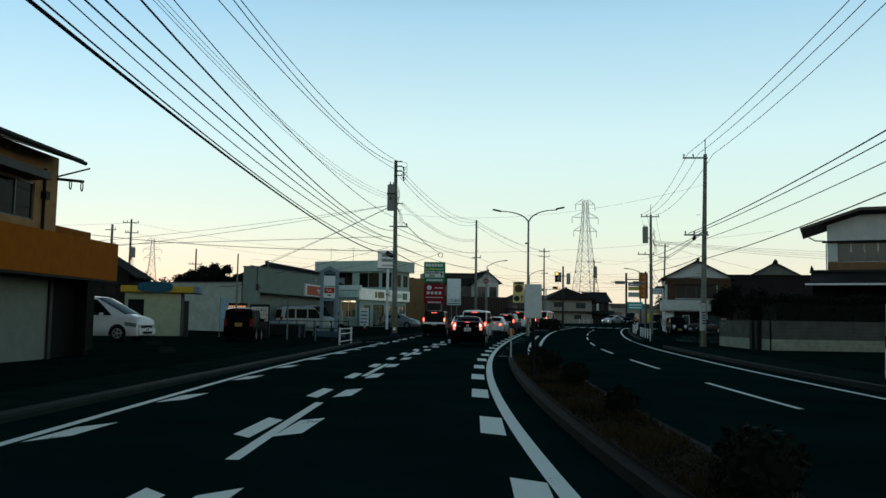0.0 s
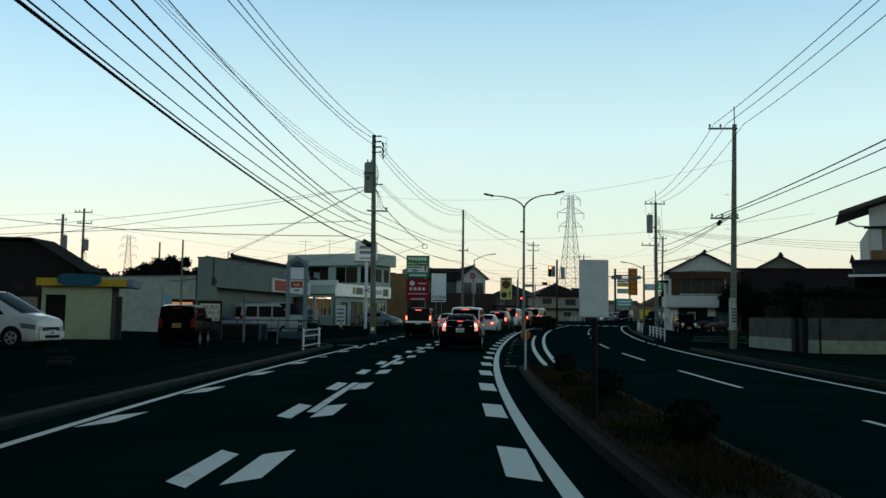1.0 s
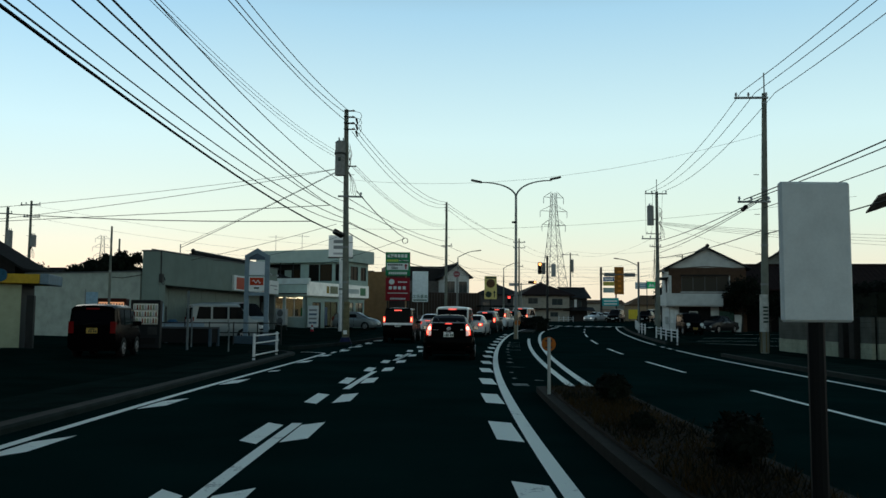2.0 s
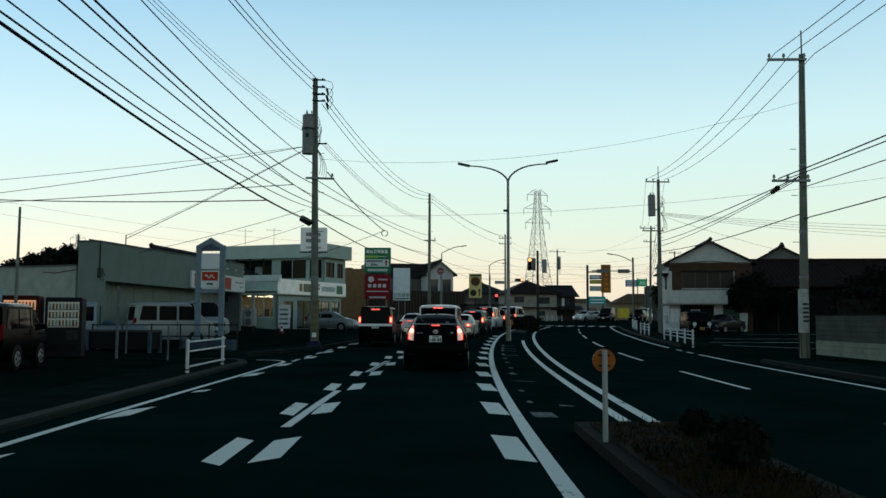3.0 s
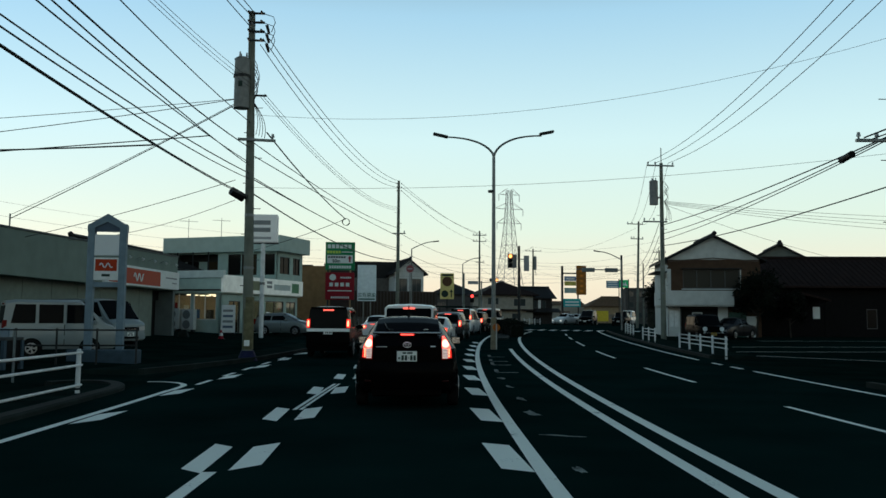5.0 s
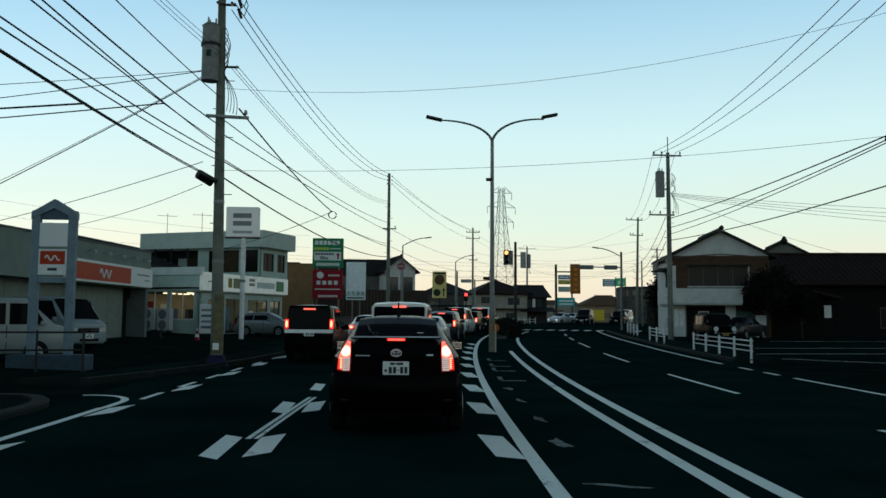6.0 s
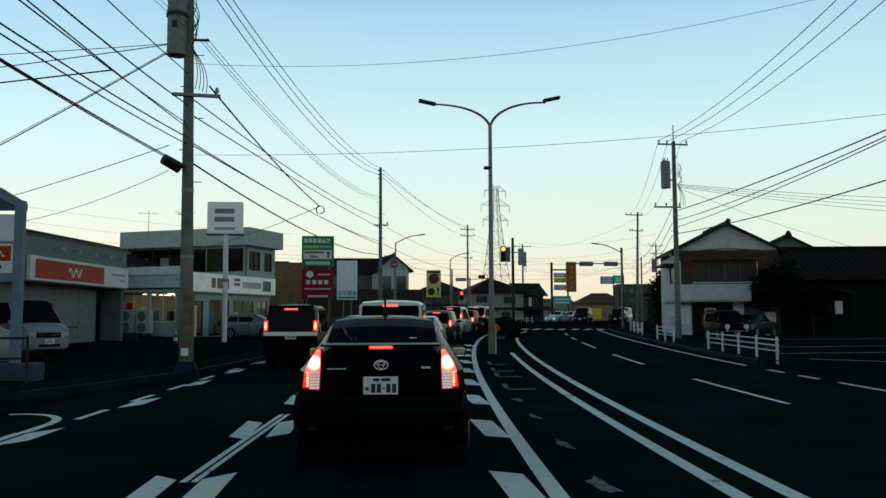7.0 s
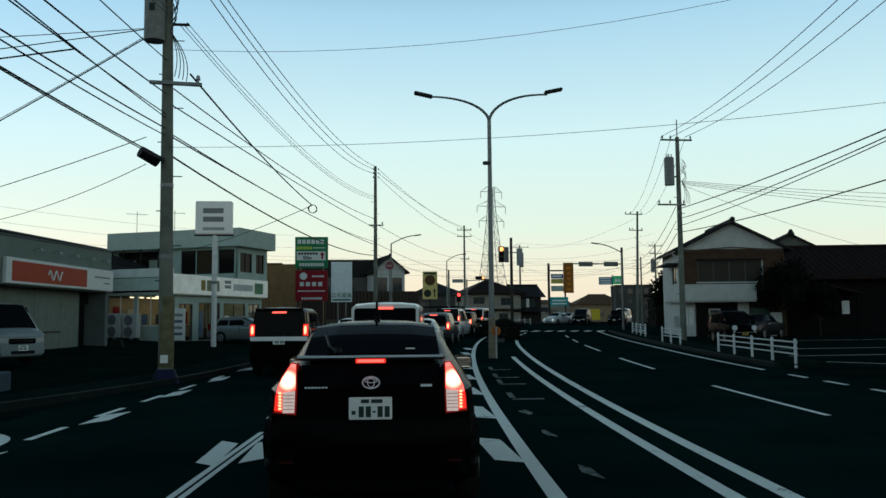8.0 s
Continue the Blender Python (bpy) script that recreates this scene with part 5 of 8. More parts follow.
def thin_glass():
    m = bpy.data.materials.new("shop_pane")
    m.use_nodes = True
    n, l = m.node_tree.nodes, m.node_tree.links
    n.clear()
    o, mix, t, g = n.new("ShaderNodeOutputMaterial"), n.new("ShaderNodeMixShader"), n.new("ShaderNodeBsdfTransparent"), n.new("ShaderNodeBsdfGlossy")
    t.inputs[0].default_value = (0.9, 0.93, 0.92, 1)
    g.inputs["Roughness"].default_value = 0.03
    mix.inputs[0].default_value = 0.08
    l.new(t.outputs[0], mix.inputs[1]), l.new(g.outputs[0], mix.inputs[2]), l.new(mix.outputs[0], o.inputs[0])
    return m


WARM = thin_glass()
TUBE = mat("shop_tube_light", (0.9, 0.85, 0.75), 0.4, var=0.02, emit=2.6, emit_color=(1.0, 0.78, 0.5))
INWALL = mat("shop_inner_wall", (0.5, 0.42, 0.30), 0.8, var=0.2, scale=1.5)
holes = [(0.9, 2.3, 0.1, 2.3), (2.9, 5.2, 0.1, 2.4), (5.6, 8.2, 0.1, 2.4), (8.6, 10.0, 0.4, 2.4)]
part("front_wall", wall_with_holes(B(), 0, 10.3, -0.4, 2.75, 0, 0.2, holes), PALEWALL, sb)
for a, b, c, d in holes:
    window(sb, a, b, c, d, 0.06, panes=2, pane_mat=WARM, label="lit shop window with a warm interior")
for k, (a, w, h, col) in enumerate(((1.0, 0.5, 1.4, WHITE), (3.0, 0.45, 1.6, mat("poster_blue", (0.10, 0.14, 0.19), 0.6, var=0.3)), (5.8, 0.5, 1.3, WHITE), (9.4, 0.8, 0.8, mat("poster_grey", (0.3, 0.35, 0.4), 0.6, var=0.3)))):
    part("poster", box(B(), a, a + w, 0.03, 0.045, 0.3, 0.3 + h), col, sb, "pale poster in the window")
side = pose(0, 0, 0, 0, 0, -90)   # the face towards the lot
sholes = [(-4.4, -2.4, 1.0, 2.85), (-2.2, -0.4, 1.0, 2.85)]
placed(part("side_wall", wall_with_holes(B(), -9.5, 0.0, -0.4, 2.95, 0, 0.2, sholes), PALEWALL, sb), side)
for a, b, c, d in sholes:
    w = window(sb, a, b, c, d, 0.06, side, 2, WHITESTEEL, WARM, "lit shop window with a warm interior")
part("back_wall", box(B(), 0.2, 10.3, 9.3, 9.5, -0.4, 2.75), PALEWALL, sb)
part("end_wall", box(B(), 10.1, 10.3, 0.2, 9.3, -0.4, 2.75), PALEWALL, sb)
part("sign_band", box(B(), -0.46, 10.35, -0.45, -0.25, 2.85, 4.0, 0.02), LITSIGN, sb, "lit white sign band")
for a, b, c, m_ in ((2.45, 2.9, 0.62, mat("print_mustard", (0.30, 0.22, 0.05), 0.5, var=0.5, scale=0.2)), (3.05, 4.4, 0.66, mat("print_olive", (0.22, 0.23, 0.14), 0.5, var=0.3, scale=0.3)), (5.0, 5.7, 0.2, GREY), (6.0, 8.4, 0.42, mat("print_soft_grey", (0.5, 0.55, 0.52), 0.5, var=0.1)), (8.6, 9.7, 0.72, mat("print_leaf_green", (0.10, 0.25, 0.13), 0.5, var=0.6, scale=0.3))):
    part("sign_print", box(B(), a, b, -0.456, -0.45, 3.42 - c / 2, 3.42 + c / 2), m_, sb)
part("grey_bar", box(B(), 5.0, 5.7, -0.456, -0.45, 3.62, 3.82), GREY, sb)
placed(part("side_band", box(B(), -9.5, 0.44, -0.45, -0.2, 3.05, 3.75), mat("pale_band", (0.46, 0.58, 0.52), 0.7, var=0.12, scale=3), sb, "pale side fascia"), side)
placed(part("side_parapet", box(B(), -9.5, 0.44, -0.5, -0.2, 3.8, 4.3), mat("parapet_white", (0.66, 0.72, 0.68), 0.7, var=0.15, scale=3), sb, "white balcony parapet"), side)
part("canopy_roof", box(B(), -0.2, 10.3, -0.25, 9.5, 2.78, 2.95), PALEWALL, sb)
part("upper_slab", box(B(), 0.0, 10.3, -0.2, 9.5, 3.75, 3.9), PALEWALL, sb)
u0 = 7.1
uholes = [(-9.5, -5.2, 4.3, 6.05), (-4.3, -3.15, 4.4, 6.0), (-3.1, -1.75, 4.4, 6.0), (-1.4, -0.15, 4.4, 6.0)]
BLIND = mat("brown_blind", (0.045, 0.028, 0.014), 0.6, var=0.3, scale=1)
NIGHT_PANE = glass_mat("unlit_pane", (0.012, 0.011, 0.010), 0.1, 0.06)
um = pose(u0, 0, 0, 0, 0, -90)
placed(part("upper_wall", wall_with_holes(B(), -9.8, 0.0, 3.9, 6.15, 0, 0.2, uholes), PALEWALL, sb, "pale upper storey wall"), um)
for k, (a, b, c, d) in enumerate(uholes[1:]):
    window(sb, a, b, c, d, 0.08, um, 1, DARKSTEEL, BLIND if k == 1 else NIGHT_PANE, "upper window with a brown blind" if k == 1 else "dark upper window")
# the veranda recess, with sliding panels at its back
# RECESS puts the veranda's shade into the wall colour
RECESS = mat("veranda_shade", (0.03, 0.03, 0.028), 0.8, var=0.3, scale=1)
placed(part("recess_wall", box(B(), -9.6, -5.1, 1.1, 1.2, 3.9, 6.14), RECESS, sb, "veranda back wall coloured dark for shade"), um)
for a in (-9.5, -5.2):
    placed(part("recess_cheek", box(B(), a - 0.08, a + 0.08, 0.21, 1.09, 3.9, 6.14), RECESS, sb), um)
for a, b, m_ in ((-9.35, -8.75, PALEWALL), (-8.7, -7.7, NIGHT_PANE), (-7.65, -6.9, PALEWALL), (-6.85, -5.4, BLIND)):
    placed(part("sliding_panel", box(B(), a, b, 1.04, 1.095, 4.3, 5.55, 0.01), m_, sb), um)
part("upper_front", wall_with_holes(B(), u0, 11.0, 3.9, 6.15, 0, 0.2, [(7.5, 9.0, 4.5, 5.8), (9.5, 10.6, 4.5, 5.8)]), PALEWALL, sb)
window(sb, 7.5, 9.0, 4.5, 5.8, 0.08, Matrix(), 2, DARKSTEEL, NIGHT_PANE, "dark upper window")
window(sb, 9.5, 10.6, 4.5, 5.8, 0.08, Matrix(), 2, DARKSTEEL, NIGHT_PANE, "dark upper window")
part("upper_back", box(B(), u0, 11.0, 9.6, 9.8, 3.9, 6.15), PALEWALL, sb)
part("upper_end", box(B(), 10.8, 11.0, 0.2, 9.6, 3.9, 6.15), PALEWALL, sb)
part("roof_fascia", box(B(), u0 - 0.5, 11.3, -0.5, 9.95, 6.15, 7.35, 0.02), mat("pale_roof_fascia", (0.42, 0.50, 0.45), 0.7, var=0.1, scale=4), sb, "deep pale roof fascia")
placed(part("veranda_rail", box(B(), -9.7, -5.4, -0.9, -0.86, 3.9, 4.6), mat("veranda_dark", (0.08, 0.08, 0.08), 0.6, var=0.3), sb), um)
for k in range(4):
    placed(part("veranda_post", box(B(), -9.7 + 1.4 * k, -9.63 + 1.4 * k, -0.9, -0.83, 3.9, 6.15), DARKSTEEL, sb), um)
# the shop's lit interior
part("inner_wall", box(B(), 0.25, 10.0, 4.4, 4.5, -0.05, 2.7), INWALL, sb, "warm inner wall")
part("shop_floor", box(B(), 0.2, 10.1, 0.2, 9.3, -0.3, -0.05), mat("shop_floor_tile", (0.3, 0.27, 0.22), 0.4, var=0.15), sb)
for k in range(6):
    part("tube_light", box(B(), 0.8 + 1.55 * k, 1.9 + 1.55 * k, 1.4, 1.55, 2.68, 2.74), TUBE, sb, "glowing ceiling tube light")
    part("tube_light", box(B(), 0.8 + 1.55 * k, 1.9 + 1.55 * k, 3.2, 3.35, 2.68, 2.74), TUBE, sb, "glowing ceiling tube light")
rq = random.Random(8)
for k in range(7):
    x0_ = 0.6 + 1.35 * k
    part("counter", box(B(), x0_, x0_ + 0.9, 2.2 + 0.8 * (k % 2), 2.8 + 0.8 * (k % 2), -0.05, 0.85, 0.02), (WHITE, BROWN, DARKSTEEL)[k % 3], sb)
    part("wall_poster", box(B(), x0_, x0_ + rq.uniform(0.5, 0.9), 4.37, 4.395, 1.1, rq.uniform(1.6, 2.2)), (RED, WHITE, BLUE, DARKSTEEL, GREENS)[k % 5], sb)
    part("wall_shelf", box(B(), x0_ - 0.1, x0_ + 1.0, 4.1, 4.39, 0.9, 0.96), BROWN, sb)
antenna((-12.0, 96, 7.7), "thin aluminium television antenna on a flat roof")
antenna((-14.6, 96, 7.6), "thin aluminium television antenna on a flat roof")
for k in range(3):
    d = Vector((0.395, 0.918))
    n = Vector((-0.918, 0.395))
    p = Vector((-9.7, 84.7)) - d * 0.7 + n * (2.0 + 1.15 * k)
    ac = thing("air_conditioner", (p.x, p.y, gz(p.x, p.y) + 0.05), math.degrees(math.atan2(d.y, d.x)) - 90, "pale outdoor air-conditioner unit by the shop wall", "air conditioner", "outdoor units")
    part("casing", box(B(), -0.48, 0.48, -0.18, 0.18, 0.08, 1.45, 0.02), mat("ac_casing", (0.5, 0.52, 0.5), 0.6, var=0.12, scale=1), ac)
    for z in (0.42, 1.08):
        part("fan_grille", disc(B(), (-0.08, -0.19, z), 0.29, "y", 20, 0.02), mat("ac_grille", (0.16, 0.17, 0.17), 0.6, var=0.2), ac)
    for x in (-0.35, 0.35):
        part("foot", box(B(), x - 0.05, x + 0.05, -0.2, 0.2, -0.05, 0.08), DARKSTEEL, ac)
fr = thing("display_stand", (-9.0, 83.6, gz(-9, 83.6)), 0, "white standing poster display at the shop corner", "display stand")
part("panel", box(B(), -0.45, 0.45, -0.03, 0.03, 0.1, 1.9, 0.02), WHITE, fr)
for k in range(4):
    part("print_bar", box(B(), -0.35, 0.3, -0.036, -0.03, 0.4 + 0.35 * k, 0.55 + 0.35 * k), GREY if k % 2 else mat("poster_blue", (0, 0, 0)), fr)
part("base", box(B(), -0.45, 0.45, -0.25, 0.25, 0, 0.1), DARKSTEEL, fr)

# brown block and the houses behind the sign boards
bb = thing("brown_building", (-8.6, 112, road_z(112)), 0, "plain brown windowless two-storey building", "building")
part("wall", box(B(), 0, 6.2, 0, 8, -0.3, 6.1), mat("ochre_wall", (0.26, 0.15, 0.07), 0.8, var=0.2, scale=3, bump=0.1), bb)
part("dark_bay", box(B(), 4.4, 6.3, -0.1, 0, -0.3, 6.2), mat("dark_bay_brown", (0.06, 0.04, 0.035), 0.8, var=0.2), bb)
part("coping", box(B(), -0.1, 2.6, -0.08, 8.1, 6.1, 6.2), DARKSTEEL, bb)


def house(name, at, rz, w, d, eave, ridge, along, wall_m, roof_m, label, windows=(), over=0.6, gable_m=None, side_windows=(), side_m=None, pane_m=None):
    """A house whose front looks to local -y; windows: (x0, x1, z0, z1, panes) on the front."""
    ob = thing(name, at, rz, label, "house", "houses")
    hs = [w_[:4] for w_ in windows]
    part("front_wall", wall_with_holes(B(), 0, w, -0.4, eave, 0, 0.2, hs), wall_m, ob)
    for w_ in windows:
        window(ob, *w_[:4], 0.07, panes=w_[4], pane_mat=pane_m)
    sm = pose(0, 0, 0, 0, 0, -90)
    placed(part("side_wall", wall_with_holes(B(), -d, -0.2, -0.4, eave, 0, 0.2, [s[:4] for s in side_windows]), side_m or wall_m, ob), sm)
    for s in side_windows:
        window(ob, *s[:4], 0.07, sm, s[4])
    part("side_wall", box(B(), w - 0.2, w, 0.2, d, -0.4, eave), wall_m, ob)
    part("back_wall", box(B(), 0.2, w - 0.2, d - 0.2, d, -0.4, eave), wall_m, ob)
    if along == "y":
        for y in (0.02, d - 0.2):
            part("gable", prism(B(), ((0, eave), (w, eave), (w / 2, ridge)), "y", y, y + 0.16), gable_m or wall_m, ob)
    elif along == "x":
        for x in (0.02, w - 0.18):
            part("gable", prism(B(), ((0, eave), (d, eave), (d / 2, ridge)), "x", x, x + 0.16), gable_m or wall_m, ob)
    if along == "hip":
        bm = B()
        o = over
        k = min(w, d) / 2 + o
        lo = [bm.verts.new(p) for p in ((-o, -o, eave), (w + o, -o, eave), (w + o, d + o, eave), (-o, d + o, eave))]
        if w >= d:
            hi = [bm.verts.new((-o + k * 0.95, d / 2, ridge)), bm.verts.new((w + o - k * 0.95, d / 2, ridge))]
            fs = ((lo[0], lo[1], hi[1], hi[0]), (lo[1], lo[2], hi[1]), (lo[2], lo[3], hi[0], hi[1]), (lo[3], lo[0], hi[0]))
        else:
            hi = [bm.verts.new((w / 2, -o + k * 0.95, ridge)), bm.verts.new((w / 2, d + o - k * 0.95, ridge))]
            fs = ((lo[0], lo[1], hi[0]), (lo[1], lo[2], hi[1], hi[0]), (lo[2], lo[3], hi[1]), (lo[3], lo[0], hi[0], hi[1]))
        for f in fs:
            bm.faces.new(f)
        bm.faces.new(lo[::-1])
        part("roof", bm, roof_m, ob)
        part("eaves", box(B(), -o, w + o, -o, d + o, eave - 0.14, eave - 0.004), roof_m, ob)
        part("ridge", cyl(B(), hi_co(w, d, o, k, ridge)[0], hi_co(w, d, o, k, ridge)[1], 0.13, None, 8), roof_m, ob)
    elif along in ("x", "y"):
        gable_roof(ob, 0, w, 0, d, eave, ridge, over, along, roof_m)
    return ob


def hi_co(w, d, o, k, ridge):
    return (((-o + k * 0.95, d / 2, ridge + 0.05), (w + o - k * 0.95, d / 2, ridge + 0.05)) if w >= d else
            ((w / 2, -o + k * 0.95, ridge + 0.05), (w / 2, d + o - k * 0.95, ridge + 0.05)))


h = house("gable_house", (2.5, 132.0, 0.75), 12, 3.7, 10, 6.75, 8.25, "y", PLASTER, ROOF, "white two-storey house with a dark gable roof", ((0.25, 1.6, 4.3, 5.9, 2), (2.2, 3.4, 4.3, 5.9, 2)), 0.5)
part("shed_roof", prism(B(), ((1.8, 8.2), (1.8, 7.6), (-0.4, 6.05), (-7.6, 6.05), (-7.6, 8.1)), "y", 3.4, 9.0), ROOF, h)
part("fence", box(B(), -8.4, 4.6, -3.2, -3.1, 1.1, 4.2), mat("dark_balcony", (0.07, 0.055, 0.05), 0.7, var=0.2), h, "dark slatted balcony screen")
for k in range(32):
    part("slat", box(B(), -8.35 + 0.4 * k, -8.12 + 0.4 * k, -3.24, -3.2, 1.1, 4.15), mat("dark_slat", (0.05, 0.034, 0.024), 0.8, var=0.3, scale=1), h)
part("ground_floor", box(B(), -8.4, 4.6, -3.0, -0.1, -0.3, 1.1), mat("dim_render", (0.12, 0.11, 0.1), 0.85, var=0.25, scale=2), h)
part("annex_wall", box(B(), -7.6, -0.02, 3.4, 9.0, -0.3, 6.04), mat("dim_render", (0, 0, 0)), h, "dim rendered annex wall")
for k in range(2):
    window(h, -6.0 + 2.8 * k, -4.4 + 2.8 * k, 3.6, 5.0, 3.36, panes=2, label="dark annex window")
part("awning", box(B(), 4.0, 9.0, -6, -3.3, 2.3, 2.45), PAVE, h)
for x in (4.1, 8.8):
    part("awning_post", box(B(), x, x + 0.1, -5.9, -5.8, -0.2, 2.3), DARKSTEEL, h)
hh = house("hip_house", (16.6, 156.6, 0.9), 8, 8.0, 8, 4.65, 6.85, "hip", BEIGE, BROWNROOF, "beige two-storey house with a brown hipped roof",
      ((0.7, 2.4, 3.1, 4.1, 2), (4.9, 6.8, 2.9, 4.0, 2), (4.6, 6.0, 0.9, 1.7, 2)), 0.8)
part("lower_eave", box(B(), -0.3, 8.3, -0.9, -0.01, 2.2, 2.36), BROWNROOF, hh, "narrow brown roof between the storeys")
dh = house("dark_house", (24.3, 159, 0.9), 4, 3.6, 8, 4.3, 5.9, "x", mat("dark_wood_wall", (0.03, 0.026, 0.024), 0.8, var=0.3, scale=2), ROOF, "dark timber house beyond the crossing", ((0.6, 1.1, 2.6, 3.8, 1), (2, 2.6, 2.4, 3.8, 1)), 0.6)
part("lower_roof", prism(B(), ((-1.6, 1.9), (-1.6, 2.02), (-0.01, 2.6), (-0.01, 2.45)), "x", -1.0, 4.6), ROOF, dh)
part("pale_shutter", box(B(), 1.3, 1.75, -0.06, -0.01, 2.5, 3.9), WHITESTEEL, dh)
# shaded_wall has the shade mixed into its colour
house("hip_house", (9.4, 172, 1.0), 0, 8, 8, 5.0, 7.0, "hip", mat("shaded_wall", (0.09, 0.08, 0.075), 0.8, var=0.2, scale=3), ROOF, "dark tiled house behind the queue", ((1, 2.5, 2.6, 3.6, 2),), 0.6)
house("far_house", (57.0, 250, 1.0), 0, 12.5, 8, 4.6, 7.2, "hip", mat("tan_far_wall", (0.26, 0.19, 0.12), 0.85, var=0.2, scale=3), mat("tan_roof_tile", (0.12, 0.075, 0.045), 0.8, var=0.3, scale=3), "far tan house with a hipped roof", ((1, 3, 1.2, 2.4, 2), (5, 7, 1.2, 2.4, 2)), 0.8)
house("far_house", (46, 262, 1.0), 0, 12, 9, 5.0, 5.9, "x", BEIGE, mat("tan_roof_tile", (0, 0, 0)), "far low tan building beyond the crossing", ((1, 3, 2.2, 3.4, 2), (5, 8, 2.2, 3.4, 2)), 0.4)
house("far_house", (33.5, 240, 1.0), 0, 9, 9, 3.0, 5.2, "hip", mat("shaded_wall", (0, 0, 0)), ROOF, "far dark roofed house beyond the crossing", ((1, 3, 1.2, 2.2, 2),), 0.6)
house("far_house", (76, 250, 1.0), 0, 10, 9, 5, 7.4, "x", GREYWALL, ROOF, "far grey house beyond the bend", ((1, 3, 2.2, 3.4, 2),), 0.6)
mr = thing("far_building", (49.5, 192, 1.0), -10, "dark three-storey building beyond the bend", "building")
part("wall", wall_with_holes(B(), 0, 7, -0.3, 7.0, 0, 0.25, [(0.6 + 1.6 * (k % 4), 1.6 + 1.6 * (k % 4), 1.2 + 2.1 * (k // 4), 2.3 + 2.1 * (k // 4)) for k in range(12)]), mat("dark_concrete", (0.07, 0.068, 0.064), 0.85, var=0.3, scale=3), mr)
part("core", box(B(), 0, 7, 0.3, 8, -0.3, 7.0), mat("dark_concrete", (0, 0, 0)), mr)
part("coping", box(B(), -0.1, 7.1, -0.1, 8.1, 7.004, 7.2), DARKSTEEL, mr)
for k in range(12):
    window(mr, 0.6 + 1.6 * (k % 4), 1.6 + 1.6 * (k % 4), 1.2 + 2.1 * (k // 4), 2.3 + 2.1 * (k // 4), 0.08, panes=1)
lot_house = house("tiled_house", (-47.6, 75.0, 0.7), 0, 18, 3, 3.85, 6.7, "bare", mat("black_timber", (0.016, 0.014, 0.013), 0.85, var=0.3, scale=2), ROOF, "dark tiled house beside the parking lot", ((12, 15, 0.6, 2.0, 2),), 0.6)
part("gable", prism(B(), ((0, 3.854), (18, 3.854), (18, 4.5), (14.4, 6.6), (0, 6.75)), "y", 0.02, 2.8), mat("black_timber", (0, 0, 0)), lot_house)
part("roof_slope", prism(B(), ((14.4, 6.62), (18.9, 3.95), (18.9, 4.12), (14.4, 6.8)), "y", -0.6, 3.6), mat("black_tile", (0.014, 0.014, 0.014), 0.85, var=0.3, scale=2, bump=0.2, spec=0.05), lot_house)
part("roof_slope", prism(B(), ((0, 6.78), (14.396, 6.62), (14.396, 6.8), (0, 6.98)), "y", -0.6, 3.6), mat("black_tile", (0.014, 0.014, 0.014), 0.85, var=0.3, scale=2, bump=0.2, spec=0.05), lot_house)
for k in range(3):
    part("dim_window", box(B(), 13.0 + 1.5 * k, 13.9 + 1.5 * k, -0.03, -0.004, 2.4, 3.2), NIGHT_PANE, lot_house)
yb = thing("yellow_board", (37.0, 163, 1.0), 0, "bright yellow board standing by a far forecourt", "board")
part("panel", box(B(), -1.0, 1.0, -0.05, 0.05, 0.5, 2.2, 0.02), mat("board_yellow", (0.7, 0.52, 0.05), 0.6, var=0.2, scale=1), yb)
for x in (-0.8, 0.8):
    part("post", box(B(), x - 0.05, x + 0.05, 0.05, 0.13, -0.2, 2.0), DARKSTEEL, yb)
pipe_rail((19.2, 134.5, road_z(134)), (21.3, 134.7, road_z(134)), 4, (0.34, 0.6), 0.8, "short white guard rail beyond the crossing")
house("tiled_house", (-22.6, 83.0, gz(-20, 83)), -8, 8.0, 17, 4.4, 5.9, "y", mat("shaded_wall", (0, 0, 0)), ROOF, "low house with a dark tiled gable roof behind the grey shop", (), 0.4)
# walls and gable carry shade in their grey, the gable less
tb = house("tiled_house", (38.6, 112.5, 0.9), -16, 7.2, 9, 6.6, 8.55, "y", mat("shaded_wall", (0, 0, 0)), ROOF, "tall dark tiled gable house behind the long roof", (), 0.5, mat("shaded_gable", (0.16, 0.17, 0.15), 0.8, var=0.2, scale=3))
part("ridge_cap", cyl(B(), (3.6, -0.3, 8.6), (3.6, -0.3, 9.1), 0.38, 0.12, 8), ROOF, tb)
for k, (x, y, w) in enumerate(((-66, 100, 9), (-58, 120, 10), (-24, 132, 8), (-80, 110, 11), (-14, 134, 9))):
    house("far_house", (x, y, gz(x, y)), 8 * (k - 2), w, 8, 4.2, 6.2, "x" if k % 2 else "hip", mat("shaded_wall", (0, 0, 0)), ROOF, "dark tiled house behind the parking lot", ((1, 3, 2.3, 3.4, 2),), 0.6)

# gabled house with a white balcony by the opposite pavement
gh = house("balcony_house", (22.3, 88.9, road_z(88)), -10, 6.7, 6.5, 5.7, 7.4, "y", BROWN, ROOF, "two-storey brown and white house with a white balcony",
           ((1.1, 5.2, 3.55, 4.95, 4), (0.9, 3.6, -0.1, 2.1, 2)), 0.42, PLASTER, ((-3.0, -1.4, 3.5, 4.8, 2),), PLASTER, glass_mat("curtained_pane", (0.055, 0.047, 0.037), 0.25, 0.06))
part("balcony", box(B(), -0.35, 4.5, -1.2, -1.08, 2.3, 3.35), PLASTER, gh, "white balcony front")
